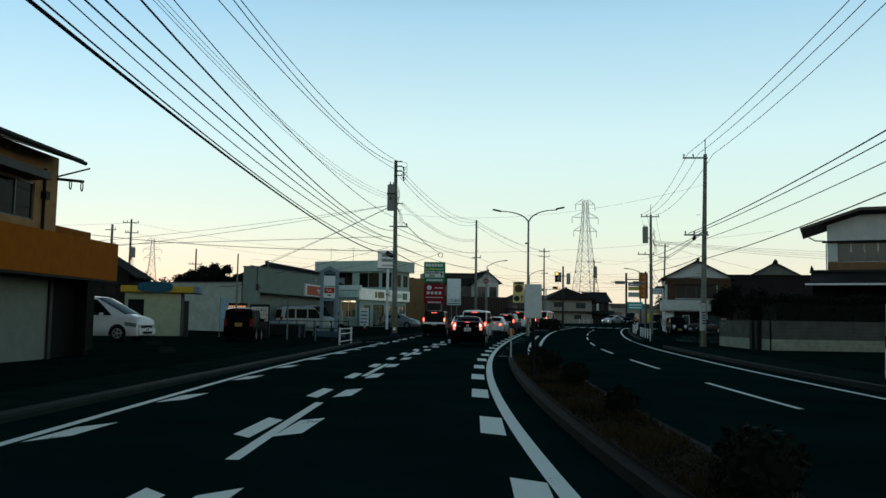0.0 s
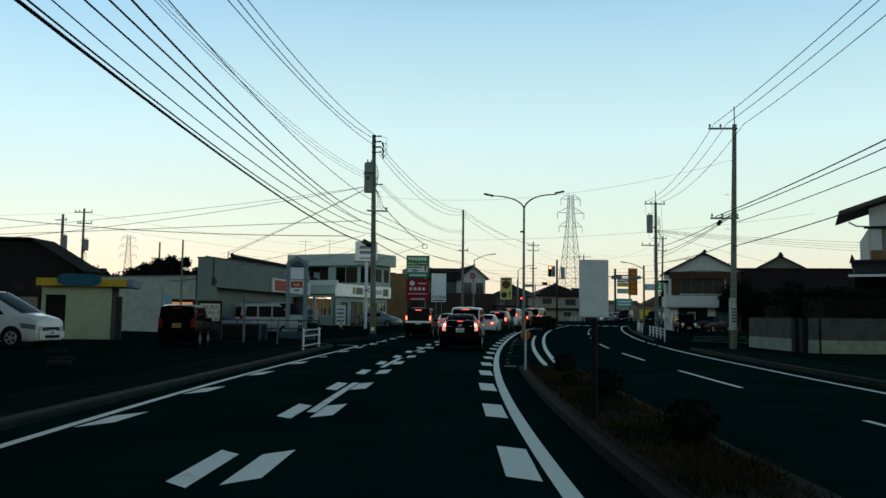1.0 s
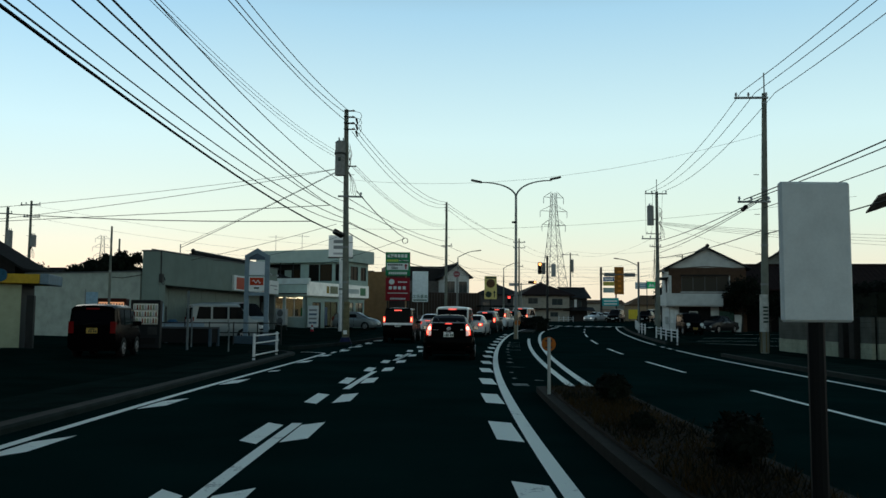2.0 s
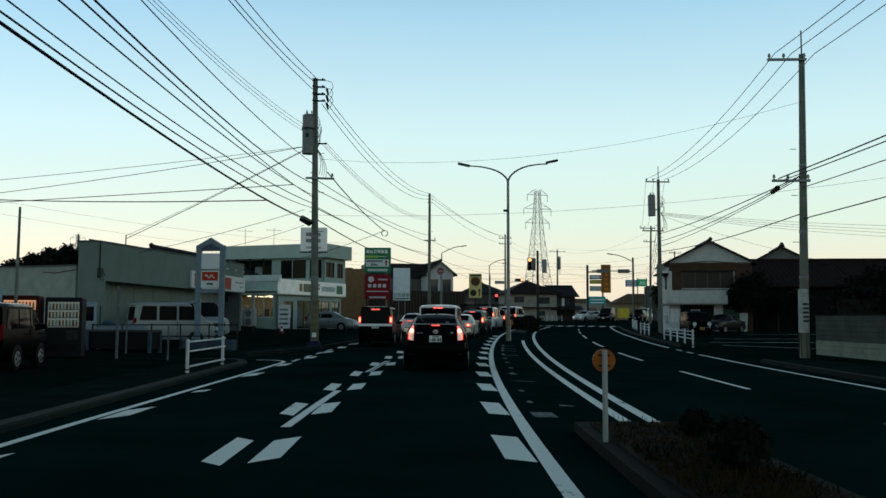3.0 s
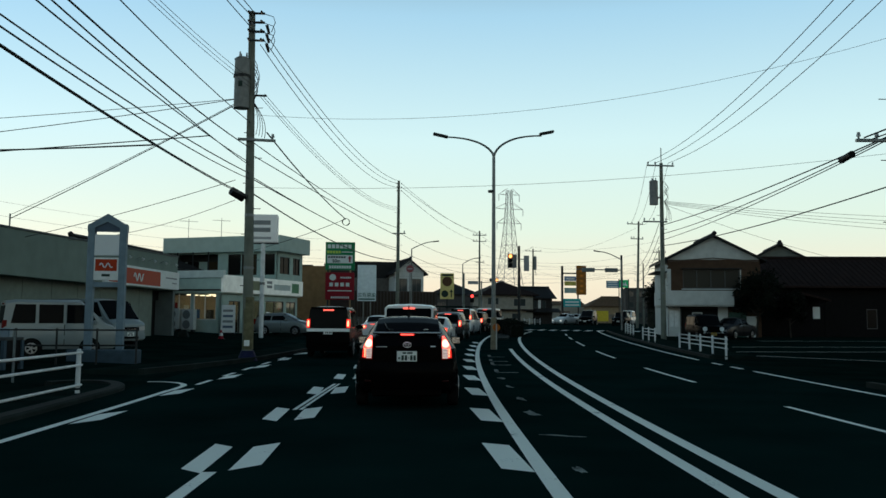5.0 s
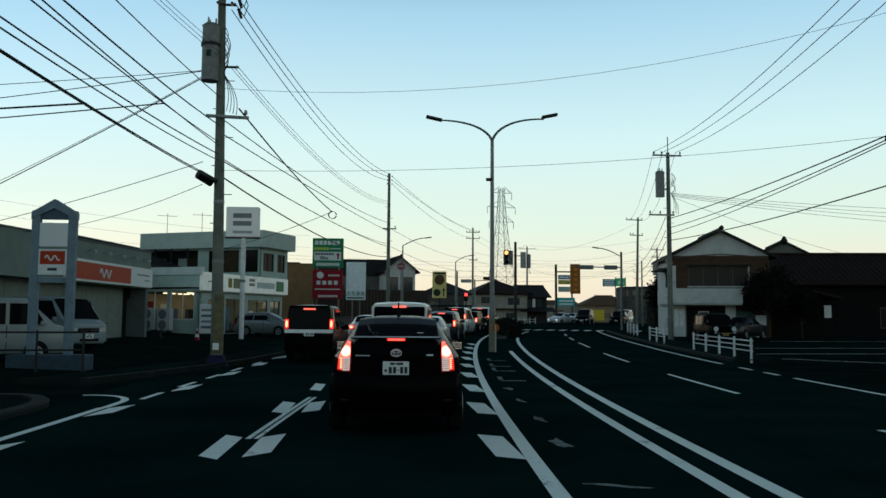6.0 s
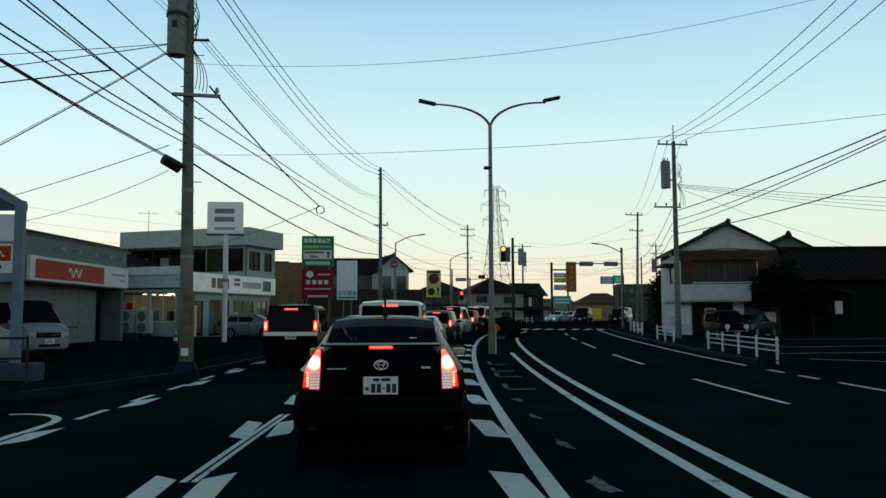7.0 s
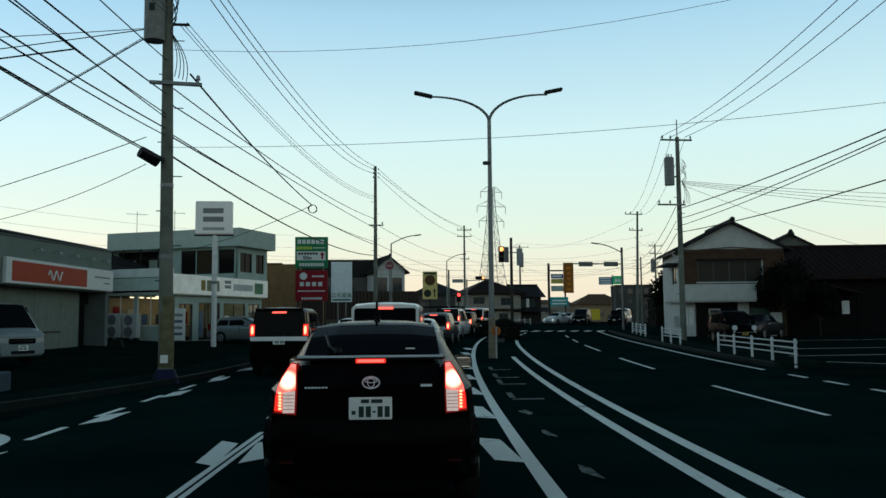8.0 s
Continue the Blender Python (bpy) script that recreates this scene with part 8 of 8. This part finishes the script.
            part("tail_spoiler", b.end(rect(-ht + 0.03, ht - 0.03, top - 0.1, top - 0.03, 0.02), False, 0.06, 0.02), TRIM, ob, "black roof-end spoiler")
        else:
            part("rear_window", b.end(rect(0.05 - ht, ht - 0.05, belt + 0.03, top - (0.14 if kind == "van" else 0.2), 0.04)), REAR_GLASS, ob)
        lz = (belt - 0.22, belt + 0.14) if kind != "minivan" else (belt + 0.06, belt + 0.38)
        lx = (hw - 0.17, hw - 0.045) if kind == "minivan" else (hw - 0.2, hw - 0.045)
    for s in (-1, 1):
        q = [(s * lx[0], lz[0]), (s * lx[1], lz[0]), (s * lx[1], lz[1]), (s * lx[0], lz[1])]
        lamp = part("tail_lamp", b.end(q, False, 0.03, 0.1), BRAKE if brake else TAIL_DARK, ob, "red tail lamp")
        if brake:
            q2 = [(s * (lx[0] + 0.02), lz[0] + 0.05), (s * (lx[1] - 0.03), lz[0] + 0.05), (s * (lx[1] - 0.03), lz[1] - 0.05), (s * (lx[0] + 0.02), lz[1] - 0.05)]
            part("lit_lens", b.end(q2, False, 0.036, -0.03), BRAKE_MID, lamp, "glowing brake lens")
            cx, cz, hx, hz = (lx[0] + lx[1]) / 2, (lz[0] + lz[1]) / 2, (lx[1] - lx[0]) * 0.3, (lz[1] - lz[0]) * 0.38
            part("lit_core", b.end([(s * cx + hx * math.cos(a), cz + hz * math.sin(a)) for a in steps(0, 5.76, 11)], False, 0.042, -0.037), BRAKE_HOT, lamp)
    zz = (top - 0.17, top - 0.12) if kind != "sedan" else (belt + 0.0, belt + 0.035)
    part("high_brake_lamp", b.end(rect(-0.2, 0.2, zz[0], zz[1], 0.01), False, 0.03, 0.02), BRAKE_MID if brake else TAIL_DARK, ob, "high brake lamp")
    part("rear_bumper", b.end(rect(-hw + 0.06, hw - 0.06, lo + 0.1, lo + 0.36, 0.05), False, 0.07, 0.02), paint, ob)
    part("bumper_valance", b.end(rect(-hw + 0.16, hw - 0.16, lo + 0.02, lo + 0.12, 0.03), False, 0.05, 0.02), TRIM, ob)
    plate(ob, b, (lo + 0.64) if kind == "minivan" else (lo + 0.56) if kind == "kei" else (lo + 0.42) if kind != "sedan" else lo + 0.45, False, yellow_plate)
    if kind in ("minivan", "van", "suv", "kei_van"):
        part("plate_garnish", b.end(rect(-0.8, 0.8, belt - 0.08, belt + 0.035, 0.01) if kind == "minivan" else rect(-0.5, 0.5, lo + 0.62, lo + 0.68, 0.01), False, 0.03, 0.01), SATIN, ob, "chrome tailgate bar")
    part("wiper", b.end([(-0.25, belt + 0.05), (0.25, belt + 0.12), (0.25, belt + 0.14), (-0.25, belt + 0.07)], False, 0.02, 0.0), BLACK, ob)
    # nose
    fb = rows[-1]
    nz = fb[3]
    part("grille", b.end(rect(-0.45, 0.45, nz - 0.22, nz - 0.06, 0.03), True, 0.015), TRIM, ob)
    part("grille_bar", b.end(rect(-0.42, 0.42, nz - 0.15, nz - 0.12, 0.01), True, 0.022), CHROME, ob)
    for s in (-1, 1):
        if kind == "minivan":
            part("lamp_corner", b.side([(e - 0.5, nz - 0.08), (e - 0.05, nz - 0.14), (e - 0.05, nz + 0.02), (e - 0.56, nz + 0.08)], s, 0.008), mat("lamp_corner_grey", (0.2, 0.23, 0.24), 0.2, 0.2, var=0.3, scale=0.3), ob, "clear wrap-round headlamp corner")
        q = [(s * 0.47, nz - 0.2), (s * (fb[1] - 0.01), nz - 0.18), (s * (fb[1] - 0.03), nz - 0.02), (s * 0.47, nz - 0.05)]
        part("headlamp", b.end(q, True, 0.02, 0.06), DAYLAMP if front_on else HEADLAMP, ob, "clear headlamp")
    part("front_bumper", b.end(rect(-fb[1] + 0.02, fb[1] - 0.02, lo + 0.08, lo + 0.34, 0.05), True, 0.06), paint, ob)
    part("air_intake", b.end(rect(-0.4, 0.4, lo + 0.1, lo + 0.2, 0.02), True, 0.066), BLACK, ob)
    plate(ob, b, lo + 0.2, True, yellow_plate, 0, 0.07)
    return ob


W_PAINT = car_paint("white", (0.72, 0.72, 0.70), 0.0)
K_PAINT = car_paint("black", (0.0022, 0.0020, 0.0020), 0.0, 0.25, 0.0, 0.02)
S_PAINT = car_paint("silver", (0.20, 0.225, 0.225), 0.4, 0.35)
G_PAINT = car_paint("dark_grey", (0.014, 0.014, 0.016), 0.2, 0.3, 0.1, 0.2)
PEARL = car_paint("pearl", (0.62, 0.62, 0.60), 0.0)


def on_road(x, y):
    return (x, y, road_z(y))


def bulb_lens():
    """A red lens whose emission ramp paints one bulb's glow, brightest at its centre."""
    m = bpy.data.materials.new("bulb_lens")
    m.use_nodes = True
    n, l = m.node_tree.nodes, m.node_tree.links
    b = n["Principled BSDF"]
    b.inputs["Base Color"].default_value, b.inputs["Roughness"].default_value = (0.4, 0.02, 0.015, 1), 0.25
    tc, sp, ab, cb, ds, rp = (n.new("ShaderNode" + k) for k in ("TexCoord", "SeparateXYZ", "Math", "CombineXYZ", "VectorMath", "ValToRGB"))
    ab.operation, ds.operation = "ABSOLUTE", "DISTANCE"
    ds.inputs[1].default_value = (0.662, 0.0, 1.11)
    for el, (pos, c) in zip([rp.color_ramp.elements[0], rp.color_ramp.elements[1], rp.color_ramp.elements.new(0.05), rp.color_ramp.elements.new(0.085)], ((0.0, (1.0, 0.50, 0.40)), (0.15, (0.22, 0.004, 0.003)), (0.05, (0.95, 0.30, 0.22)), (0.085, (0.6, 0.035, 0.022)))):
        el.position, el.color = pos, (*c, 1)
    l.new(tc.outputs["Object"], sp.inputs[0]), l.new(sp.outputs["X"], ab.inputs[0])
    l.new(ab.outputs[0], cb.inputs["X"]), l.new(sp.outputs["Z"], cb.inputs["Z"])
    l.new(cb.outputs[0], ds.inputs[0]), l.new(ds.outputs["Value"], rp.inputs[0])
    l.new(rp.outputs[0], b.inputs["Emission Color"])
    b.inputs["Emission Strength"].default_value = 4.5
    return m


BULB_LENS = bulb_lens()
# the black hatchback at the head of the view
hb = thing("hatchback", on_road(1.63, 44.5), -2.6, "black hatchback seen from behind with glowing brake lamps", "car")
hb.matrix_world = pose(*on_road(1.63, 44.5), 0, 0, -2.6) @ Matrix.Diagonal((0.985, 1, 1.005, 1))
rows = [(-2.26, 0.80, 0.36, 1.02, 1.245, 0.60, 0.10), (-2.05, 0.86, 0.26, 1.03, 1.30, 0.61, 0.06), (-1.6, 0.89, 0.22, 1.03, 1.44, 0.605, 0.0), (-1.15, 0.90, 0.2, 1.02, 1.54, 0.595, 0), (-0.4, 0.90, 0.2, 1.0, 1.57, 0.58, 0),
        (0.35, 0.90, 0.2, 0.99, 1.53, 0.57, 0), (0.9, 0.9, 0.2, 0.98, 1.32, 0.58, 0), (1.45, 0.89, 0.2, 0.95, 1.06, 0.62, 0), (2.0, 0.84, 0.22, 0.82, 0.88, 0.58, 0), (2.3, 0.66, 0.28, 0.62, 0.68, 0.45, 0)]
b = Body(rows)
part("body", b.mesh(), K_PAINT, hb, "", True)
part("rear_window", b.top(-2.06, -1.1, 0.045), REAR_GLASS, hb, "dark sloping rear window")
part("roof_seam", b.top(-1.08, -1.05, 0.04, 0.009, 1), TRIM, hb)
bm = B()
box(bm, -0.60, 0.60, -2.33, -2.08, 1.262, 1.295, 0.014)
part("spoiler_lip", bm, car_paint("lip", (0.012, 0.012, 0.013), 0.0, 0.2, 0.2, 0.3), hb, "thin tail spoiler")
# pale strip paints the sky's highlight onto the lip
part("lip_edge", prism(B(), ((-2.332, 1.284), (-2.316, 1.2995), (-2.31, 1.2995), (-2.31, 1.284)), "x", -0.585, 0.585), mat("lip_highlight", (0.55, 0.57, 0.58), 0.3, 0.0, var=0.1, spec=0.5), hb, "painted highlight along the spoiler edge")
hbl = part("high_brake_lamp", box(B(), -0.12, 0.12, -2.345, -2.30, 1.240, 1.274, 0.006), BRAKE, hb, "glowing high brake lamp")
part("lit_core", box(B(), -0.105, 0.105, -2.35, -2.345, 1.247, 1.268), BRAKE_MID, hbl)
part("lower_window", b.end([(-0.52, 1.06), (0.52, 1.06), (0.56, 1.225), (-0.56, 1.225)], False, 0.012, 0.02), REAR_GLASS, hb, "upright dark lower window")
part("hatch_panel", b.end([(-0.58, 0.80), (0.58, 0.80), (0.55, 1.04), (-0.55, 1.04)], False, 0.008, 0.02), K_PAINT, hb)
for s in (-1, 1):
    out = [(s * 0.60, 0.84), (s * 0.775, 0.86), (s * 0.765, 1.0), (s * 0.715, 1.14), (s * 0.64, 1.25), (s * 0.598, 1.24), (s * 0.592, 1.05)]
    lamp = part("tail_lamp", b.end(out, False, 0.035, 0.16), mat("lamp_housing", (0.10, 0.012, 0.012), 0.2, var=0.1, emit=0.10, emit_color=(1.0, 0.03, 0.02)), hb, "tall tail lamp with clear lower part")
    part("lit_lens", b.end([(s * 0.602, 1.035), (s * 0.752, 1.01), (s * 0.742, 1.06), (s * 0.706, 1.13), (s * 0.637, 1.238), (s * 0.602, 1.232)], False, 0.043, -0.036), BULB_LENS, lamp, "glowing brake lens with a painted white-hot centre")
    part("lit_strip", b.end([(s * 0.706, 0.868), (s * 0.766, 0.878), (s * 0.756, 1.0), (s * 0.706, 1.02)], False, 0.045, -0.036), BRAKE, lamp, "glowing red strip")
    for k in range(6):
        part("lit_dot", b.end([(s * 0.722 + 0.015 * math.cos(a), 0.892 + 0.024 * k + 0.009 * math.sin(a)) for a in steps(0, 5.5, 7)], False, 0.049, -0.046), BRAKE_HOT, lamp)
    part("clear_lens", b.end([(s * 0.61, 0.858), (s * 0.702, 0.858), (s * 0.702, 1.02), (s * 0.604, 1.03)], False, 0.043, -0.036), CLEAR, lamp, "clear reversing lens with a painted pinkish glow")
    for k in range(5):
        part("lens_rib", b.end([(s * 0.611, 0.885 + 0.027 * k), (s * 0.70, 0.885 + 0.027 * k), (s * 0.70, 0.889 + 0.027 * k), (s * 0.611, 0.889 + 0.027 * k)], False, 0.047, -0.043), mat("rib_dull_red", (0.3, 0.12, 0.11), 0.3, var=0.1), lamp)
    part("side_window", b.side([(-1.35, 1.06), (-0.25, 1.05), (-0.3, 1.38), (-1.2, 1.36)], s), GLASS, hb)
    part("side_window", b.side([(-0.17, 1.05), (0.95, 1.03), (0.55, 1.36), (-0.2, 1.38)], s), GLASS, hb)
    for y in (-1.4, 1.32):
        arch(hb, b, y, 0.32, s)
        wheel(hb, s * 0.82, y, 0.32, s)
    x = b.side_x(0.75, 1.02)
    mr = part("door_mirror", box(B(), s * (x + 0.12) - 0.11, s * (x + 0.12) + 0.11, 0.66, 0.8, 1.02, 1.17, 0.04), K_PAINT, hb)
    part("mirror_glass", box(B(), s * (x + 0.125) - 0.085, s * (x + 0.125) + 0.085, 0.65, 0.661, 1.04, 1.15, 0.01), CHROME, mr)
    part("mirror_arm", box(B(), s * x - 0.05, s * x + 0.05, 0.7, 0.78, 1.0, 1.05), TRIM, hb)
# rounded bumper
bm = B()
prof = [(-0.90, -1.85), (-0.89, -2.1), (-0.80, -2.28), (-0.6, -2.36), (0, -2.385), (0.6, -2.36), (0.80, -2.28), (0.89, -2.1), (0.90, -1.85)]
lv = [(0.34, 0.93), (0.42, 0.985), (0.60, 1.0), (0.68, 0.995), (0.80, 0.965)]
gr_ = [[bm.verts.new((x * (k if abs(x) > 0.7 else 1), -1.85 + (y + 1.85) * (0.86 + 1.9 * (k - 0.93)), z)) for x, y in prof] for z, k in lv]
for r0, r1 in zip(gr_, gr_[1:]):
    for k in range(len(prof) - 1):
        bm.faces.new((r0[k], r0[k + 1], r1[k + 1], r1[k]))
bm.faces.new(gr_[-1]), bm.faces.new(gr_[0][::-1])
part("rear_bumper", bm, K_PAINT, hb, "black rounded bumper", True)
part("valance", box(B(), -0.6, 0.6, -2.3, -2.1, 0.22, 0.36, 0.03), TRIM, hb)
for s in (-1, 1):
    part("reflector", box(B(), s * 0.66 - 0.06, s * 0.66 + 0.06, -2.345, -2.28, 0.475, 0.495), mat("reflector_dim", (0.03, 0.002, 0.002), 0.4, var=0.1), hb)
# emblem as a plain chrome oval, badges and plate as bars
em = part("emblem", pipe(B(), [(0.068 * math.cos(a), -2.285, 1.085 + 0.045 * math.sin(a)) for a in steps(0, 6.2832, 24)], 0.0055, 6), EMBLEM, hb, "plain silver oval emblem")
part("inner_ring", pipe(B(), [(0.028 * math.cos(a), -2.285, 1.087 + 0.038 * math.sin(a)) for a in steps(0, 6.2832, 18)], 0.0038, 6), EMBLEM, em)
part("emblem_bar", pipe(B(), [(0.05 * math.cos(a), -2.287, 1.10 + 0.016 * math.sin(a)) for a in steps(0, 6.2832, 18)], 0.0038, 6), EMBLEM, em)
for k in range(7):
    part("badge_bar", box(B(), -0.53 + 0.027 * k, -0.512 + 0.027 * k, -2.293, -2.272, 1.044, 1.055), EMBLEM, hb, "thin chrome badge bar")
part("badge", box(B(), 0.4, 0.49, -2.293, -2.272, 1.05, 1.068), EMBLEM, hb, "small chrome badge bar")
pl = part("number_plate", box(B(), -0.17, 0.17, -2.405, -2.37, 0.81, 0.98, 0.006), PAPER, hb, "white number plate with plain dark bars")
for x0, x1, z0_, z1_ in ((-0.075, -0.01, 0.937, 0.965), (0.005, 0.095, 0.937, 0.965), (-0.092, -0.052, 0.83, 0.912), (-0.036, 0.004, 0.83, 0.912), (0.018, 0.042, 0.864, 0.876), (0.056, 0.096, 0.83, 0.912), (0.112, 0.152, 0.83, 0.912), (-0.148, -0.116, 0.85, 0.88)):
    part("plate_bar", box(B(), x0, x1, -2.409, -2.405, z0_, z1_), INK, pl)
part("plate_lamp_bar", box(B(), -0.3, 0.3, -2.32, -2.27, 0.988, 1.0, 0.004), K_PAINT, hb)
part("antenna", prism(B(), ((-0.68, 1.55), (-0.42, 1.56), (-0.58, 1.63), (-0.66, 1.66)), "x", -0.028, 0.028), BLACK, hb, "black roof fin antenna")
part("aerial_rod", cyl(B(), (0, -0.62, 1.58), (0, -0.78, 1.76), 0.016, 0.011, 6), BLACK, hb)
wp = part("rear_wiper", pipe(B(), [(-0.28, -2.1, 1.315), (-0.36, -1.95, 1.36), (-0.42, -1.62, 1.455)], 0.012, 5), BLACK, hb, "black rear wiper arm")
part("wiper_hub", cyl(B(), (-0.28, -2.12, 1.30), (-0.28, -2.06, 1.335), 0.028, 0.03, 8), BLACK, wp)
part("windscreen", b.top(0.42, 1.38, 0.06), GLASS, hb)
for s in (-1, 1):
    part("headlamp", b.end([(s * 0.3, 0.5), (s * 0.62, 0.55), (s * 0.6, 0.66), (s * 0.32, 0.62)], True, 0.02, 0.06), HEADLAMP, hb)
part("window_sticker", box(B(), 0.28, 0.36, -1.98, -1.95, 1.335, 1.345), PAPER, hb)

# the queue
vehicle("minivan", on_road(-0.72, 61.6), 5, K_PAINT, "black minivan waiting in the outer lane, brake lamps lit")
vehicle("van", on_road(2.2, 57.9), 6, W_PAINT, "white van waiting ahead of the black hatchback, brake lamps lit", name="van")
vehicle("sedan", on_road(4.0, 72.4), 10, PEARL, "white saloon waiting in the queue, brake lamps lit")
vehicle("suv", on_road(5.45, 80.2), 13, G_PAINT, "dark sport utility car waiting in the queue")
vehicle("minivan", on_road(7.3, 90.4), 16, W_PAINT, "white minivan waiting in the queue, brake lamps lit")
vehicle("kei", on_road(9.1, 98.0), 18, K_PAINT, "small black car waiting near the lights")
vehicle("van", on_road(11.2, 106.5), 19, W_PAINT, "white van at the front of the queue")
vehicle("sedan", on_road(0.9, 78.5), 8, W_PAINT, "white saloon waiting in the outer lane")
# oncoming at the crossing
vehicle("sedan", on_road(24.36, 133.5), 222, W_PAINT, "white saloon coming across the junction", False, front_on=True)
vehicle("minivan", on_road(26.92, 132.0), 204, K_PAINT, "dark minivan coming across the junction", False)
vehicle("sedan", on_road(27.2, 139.5), 215, W_PAINT, "pale saloon behind the minivan at the junction", False)
vehicle("suv", on_road(30.9, 131.0), 206, K_PAINT, "black car coming round the bend", False)
vehicle("minivan", on_road(33.4, 137.0), 206, W_PAINT, "white minivan beyond the bend", False)
# parked
vehicle("minivan", (-14.46, 35.37, gz(-14.46, 35.37)), 97, W_PAINT, "white minivan parked in the lot beside the orange shop", False)
vehicle("kei", (-9.65, 41.3, gz(-9.65, 41.3)), -6, K_PAINT, "black box-shaped kei car parked in the lot", False, yellow_plate=True)
vehicle("kei_van", (-9.95, 57.4, gz(-9.95, 57.4)), 60, car_paint("dull_white", (0.28, 0.31, 0.30), 0.0), "white van parked before the grey shop", False)
vehicle("van", (-11.0, 63.8, gz(-11, 63.8)), 124, car_paint("grey_white", (0.24, 0.29, 0.30), 0.1, 0.35), "greyish white van parked facing the road", False)
vehicle("hatch", (-5.5, 85.6, gz(-5.5, 85.6)), 112, S_PAINT, "silver rounded car parked before the corner shop", False)
kc = vehicle("kei", (20.84, 78.2, road_z(78)), 184, K_PAINT, "small black car parked before the balcony house", False, yellow_plate=True)
vehicle("sedan", (24.6, 83.0, road_z(83)), 226, G_PAINT, "dark saloon parked before the balcony house", False)
for s in (-1, 1):
    part("round_headlamp", disc(B(), (s * 0.5, 1.70, 0.78), 0.13, "y", 18, 0.05), mat("headlamp_pale", (0.75, 0.78, 0.76), 0.3, var=0.05), kc, "pale round headlamp")
# kei truck by the vans and a truck by the garden wall


def kei_truck(at, heading, cab_m, label):
    ob = thing("kei_truck", at, -heading, label, "truck")
    b = Body([(0.15, 0.70, 0.3, 1.0, 1.78, 0.62, 0), (0.6, 0.70, 0.3, 1.0, 1.78, 0.62, 0), (1.3, 0.70, 0.3, 0.98, 1.1, 0.63, 0), (1.55, 0.66, 0.32, 0.8, 0.86, 0.58, 0)])
    part("cab", b.mesh(), cab_m, ob, "", True)
    part("windscreen", b.top(0.66, 1.25, 0.05), GLASS, ob)
    for s in (-1, 1):
        part("side_window", b.side([(0.25, 1.04), (1.0, 1.04), (0.62, 1.6), (0.25, 1.6)], s), GLASS, ob)
        for y in (-1.0, 1.0):
            wheel(ob, s * 0.62, y, 0.27, s)
        part("bed_side", box(B(), s * 0.70 - 0.02, s * 0.70 + 0.02, -1.65, 0.08, 0.62, 0.92, 0.01), cab_m, ob)
    part("rear_window", b.end(rect(-0.5, 0.5, 1.15, 1.6, 0.04)), GLASS, ob)
    part("bed", box(B(), -0.7, 0.7, -1.65, 0.1, 0.54, 0.62), cab_m, ob)
    part("tailgate", box(B(), -0.7, 0.7, -1.69, -1.65, 0.62, 0.92, 0.01), cab_m, ob)
    part("chassis", box(B(), -0.4, 0.4, -1.6, 1.4, 0.3, 0.54), TRIM, ob)
    for s in (-1, 1):
        part("tail_lamp", box(B(), s * 0.55 - 0.1, s * 0.55 + 0.1, -1.7, -1.66, 0.44, 0.52), TAIL_DARK, ob)
        part("guard_bar", pipe(B(), [(s * 0.6, 0.02, 0.62), (s * 0.6, 0.02, 1.62), (0, 0.02, 1.66)], 0.02, 6), DARKSTEEL, ob)
    return ob


kt = kei_truck((-11.6, 53.4, gz(-11.6, 53.4)), 250, car_paint("pale_blue", (0.22, 0.3, 0.36), 0.0), "pale blue kei truck with loaded bed by the pipe fence")
for k in range(5):
    sack = solid("cargo_sack", box(B(), -0.28, 0.28, -0.2, 0.2, 0, 0.22, 0.07), mat("sack_pale", (0.4, 0.42, 0.42), 0.8, var=0.25, scale=0.5), "pale sack lying in the truck bed", "sack", "", "truck cargo", True)
    sack.matrix_world = kt.matrix_world @ pose(-0.36 + 0.6 * (k % 2), -1.35 + 0.42 * (k // 2), 0.62, 0, 0, 6 * k)
tarp = solid("tarpaulin", box(B(), -0.5, 0.5, -0.25, 0.25, 0, 0.42, 0.12), mat("tarp_blue", (0.03, 0.09, 0.16), 0.6, var=0.4, scale=0.4, bump=0.4), "crumpled blue tarpaulin bundle in the truck bed", "tarpaulin", "", "", True)
tarp.matrix_world = kt.matrix_world @ pose(0, -0.28, 0.62)
# dark bench before the truck
bn_ = thing("work_bench", (-9.9, 51.4, gz(-9.9, 51.4)), -16, "low dark work bench with pale legs by the pipe fence", "bench")
part("top", box(B(), -1.5, 1.3, -0.35, 0.35, 0.72, 0.8, 0.01), mat("bench_top", (0.06, 0.065, 0.065), 0.7, var=0.3), bn_)
# black block fills the space below the top as its shade
part("skirt", box(B(), -1.45, 1.25, -0.3, 0.3, 0.1, 0.72), BLACK, bn_)
for x in (-1.4, 1.24):
    for y in (-0.33, 0.33):
        part("leg", box(B(), x - 0.05, x + 0.05, y - 0.05, y + 0.05, -0.05, 0.72), mat("plinth_blue_grey", (0, 0, 0)), bn_)
vehicle("van", (10.5, 13.9, 0.0), 180, W_PAINT, "white van standing at the opposite kerb", False)
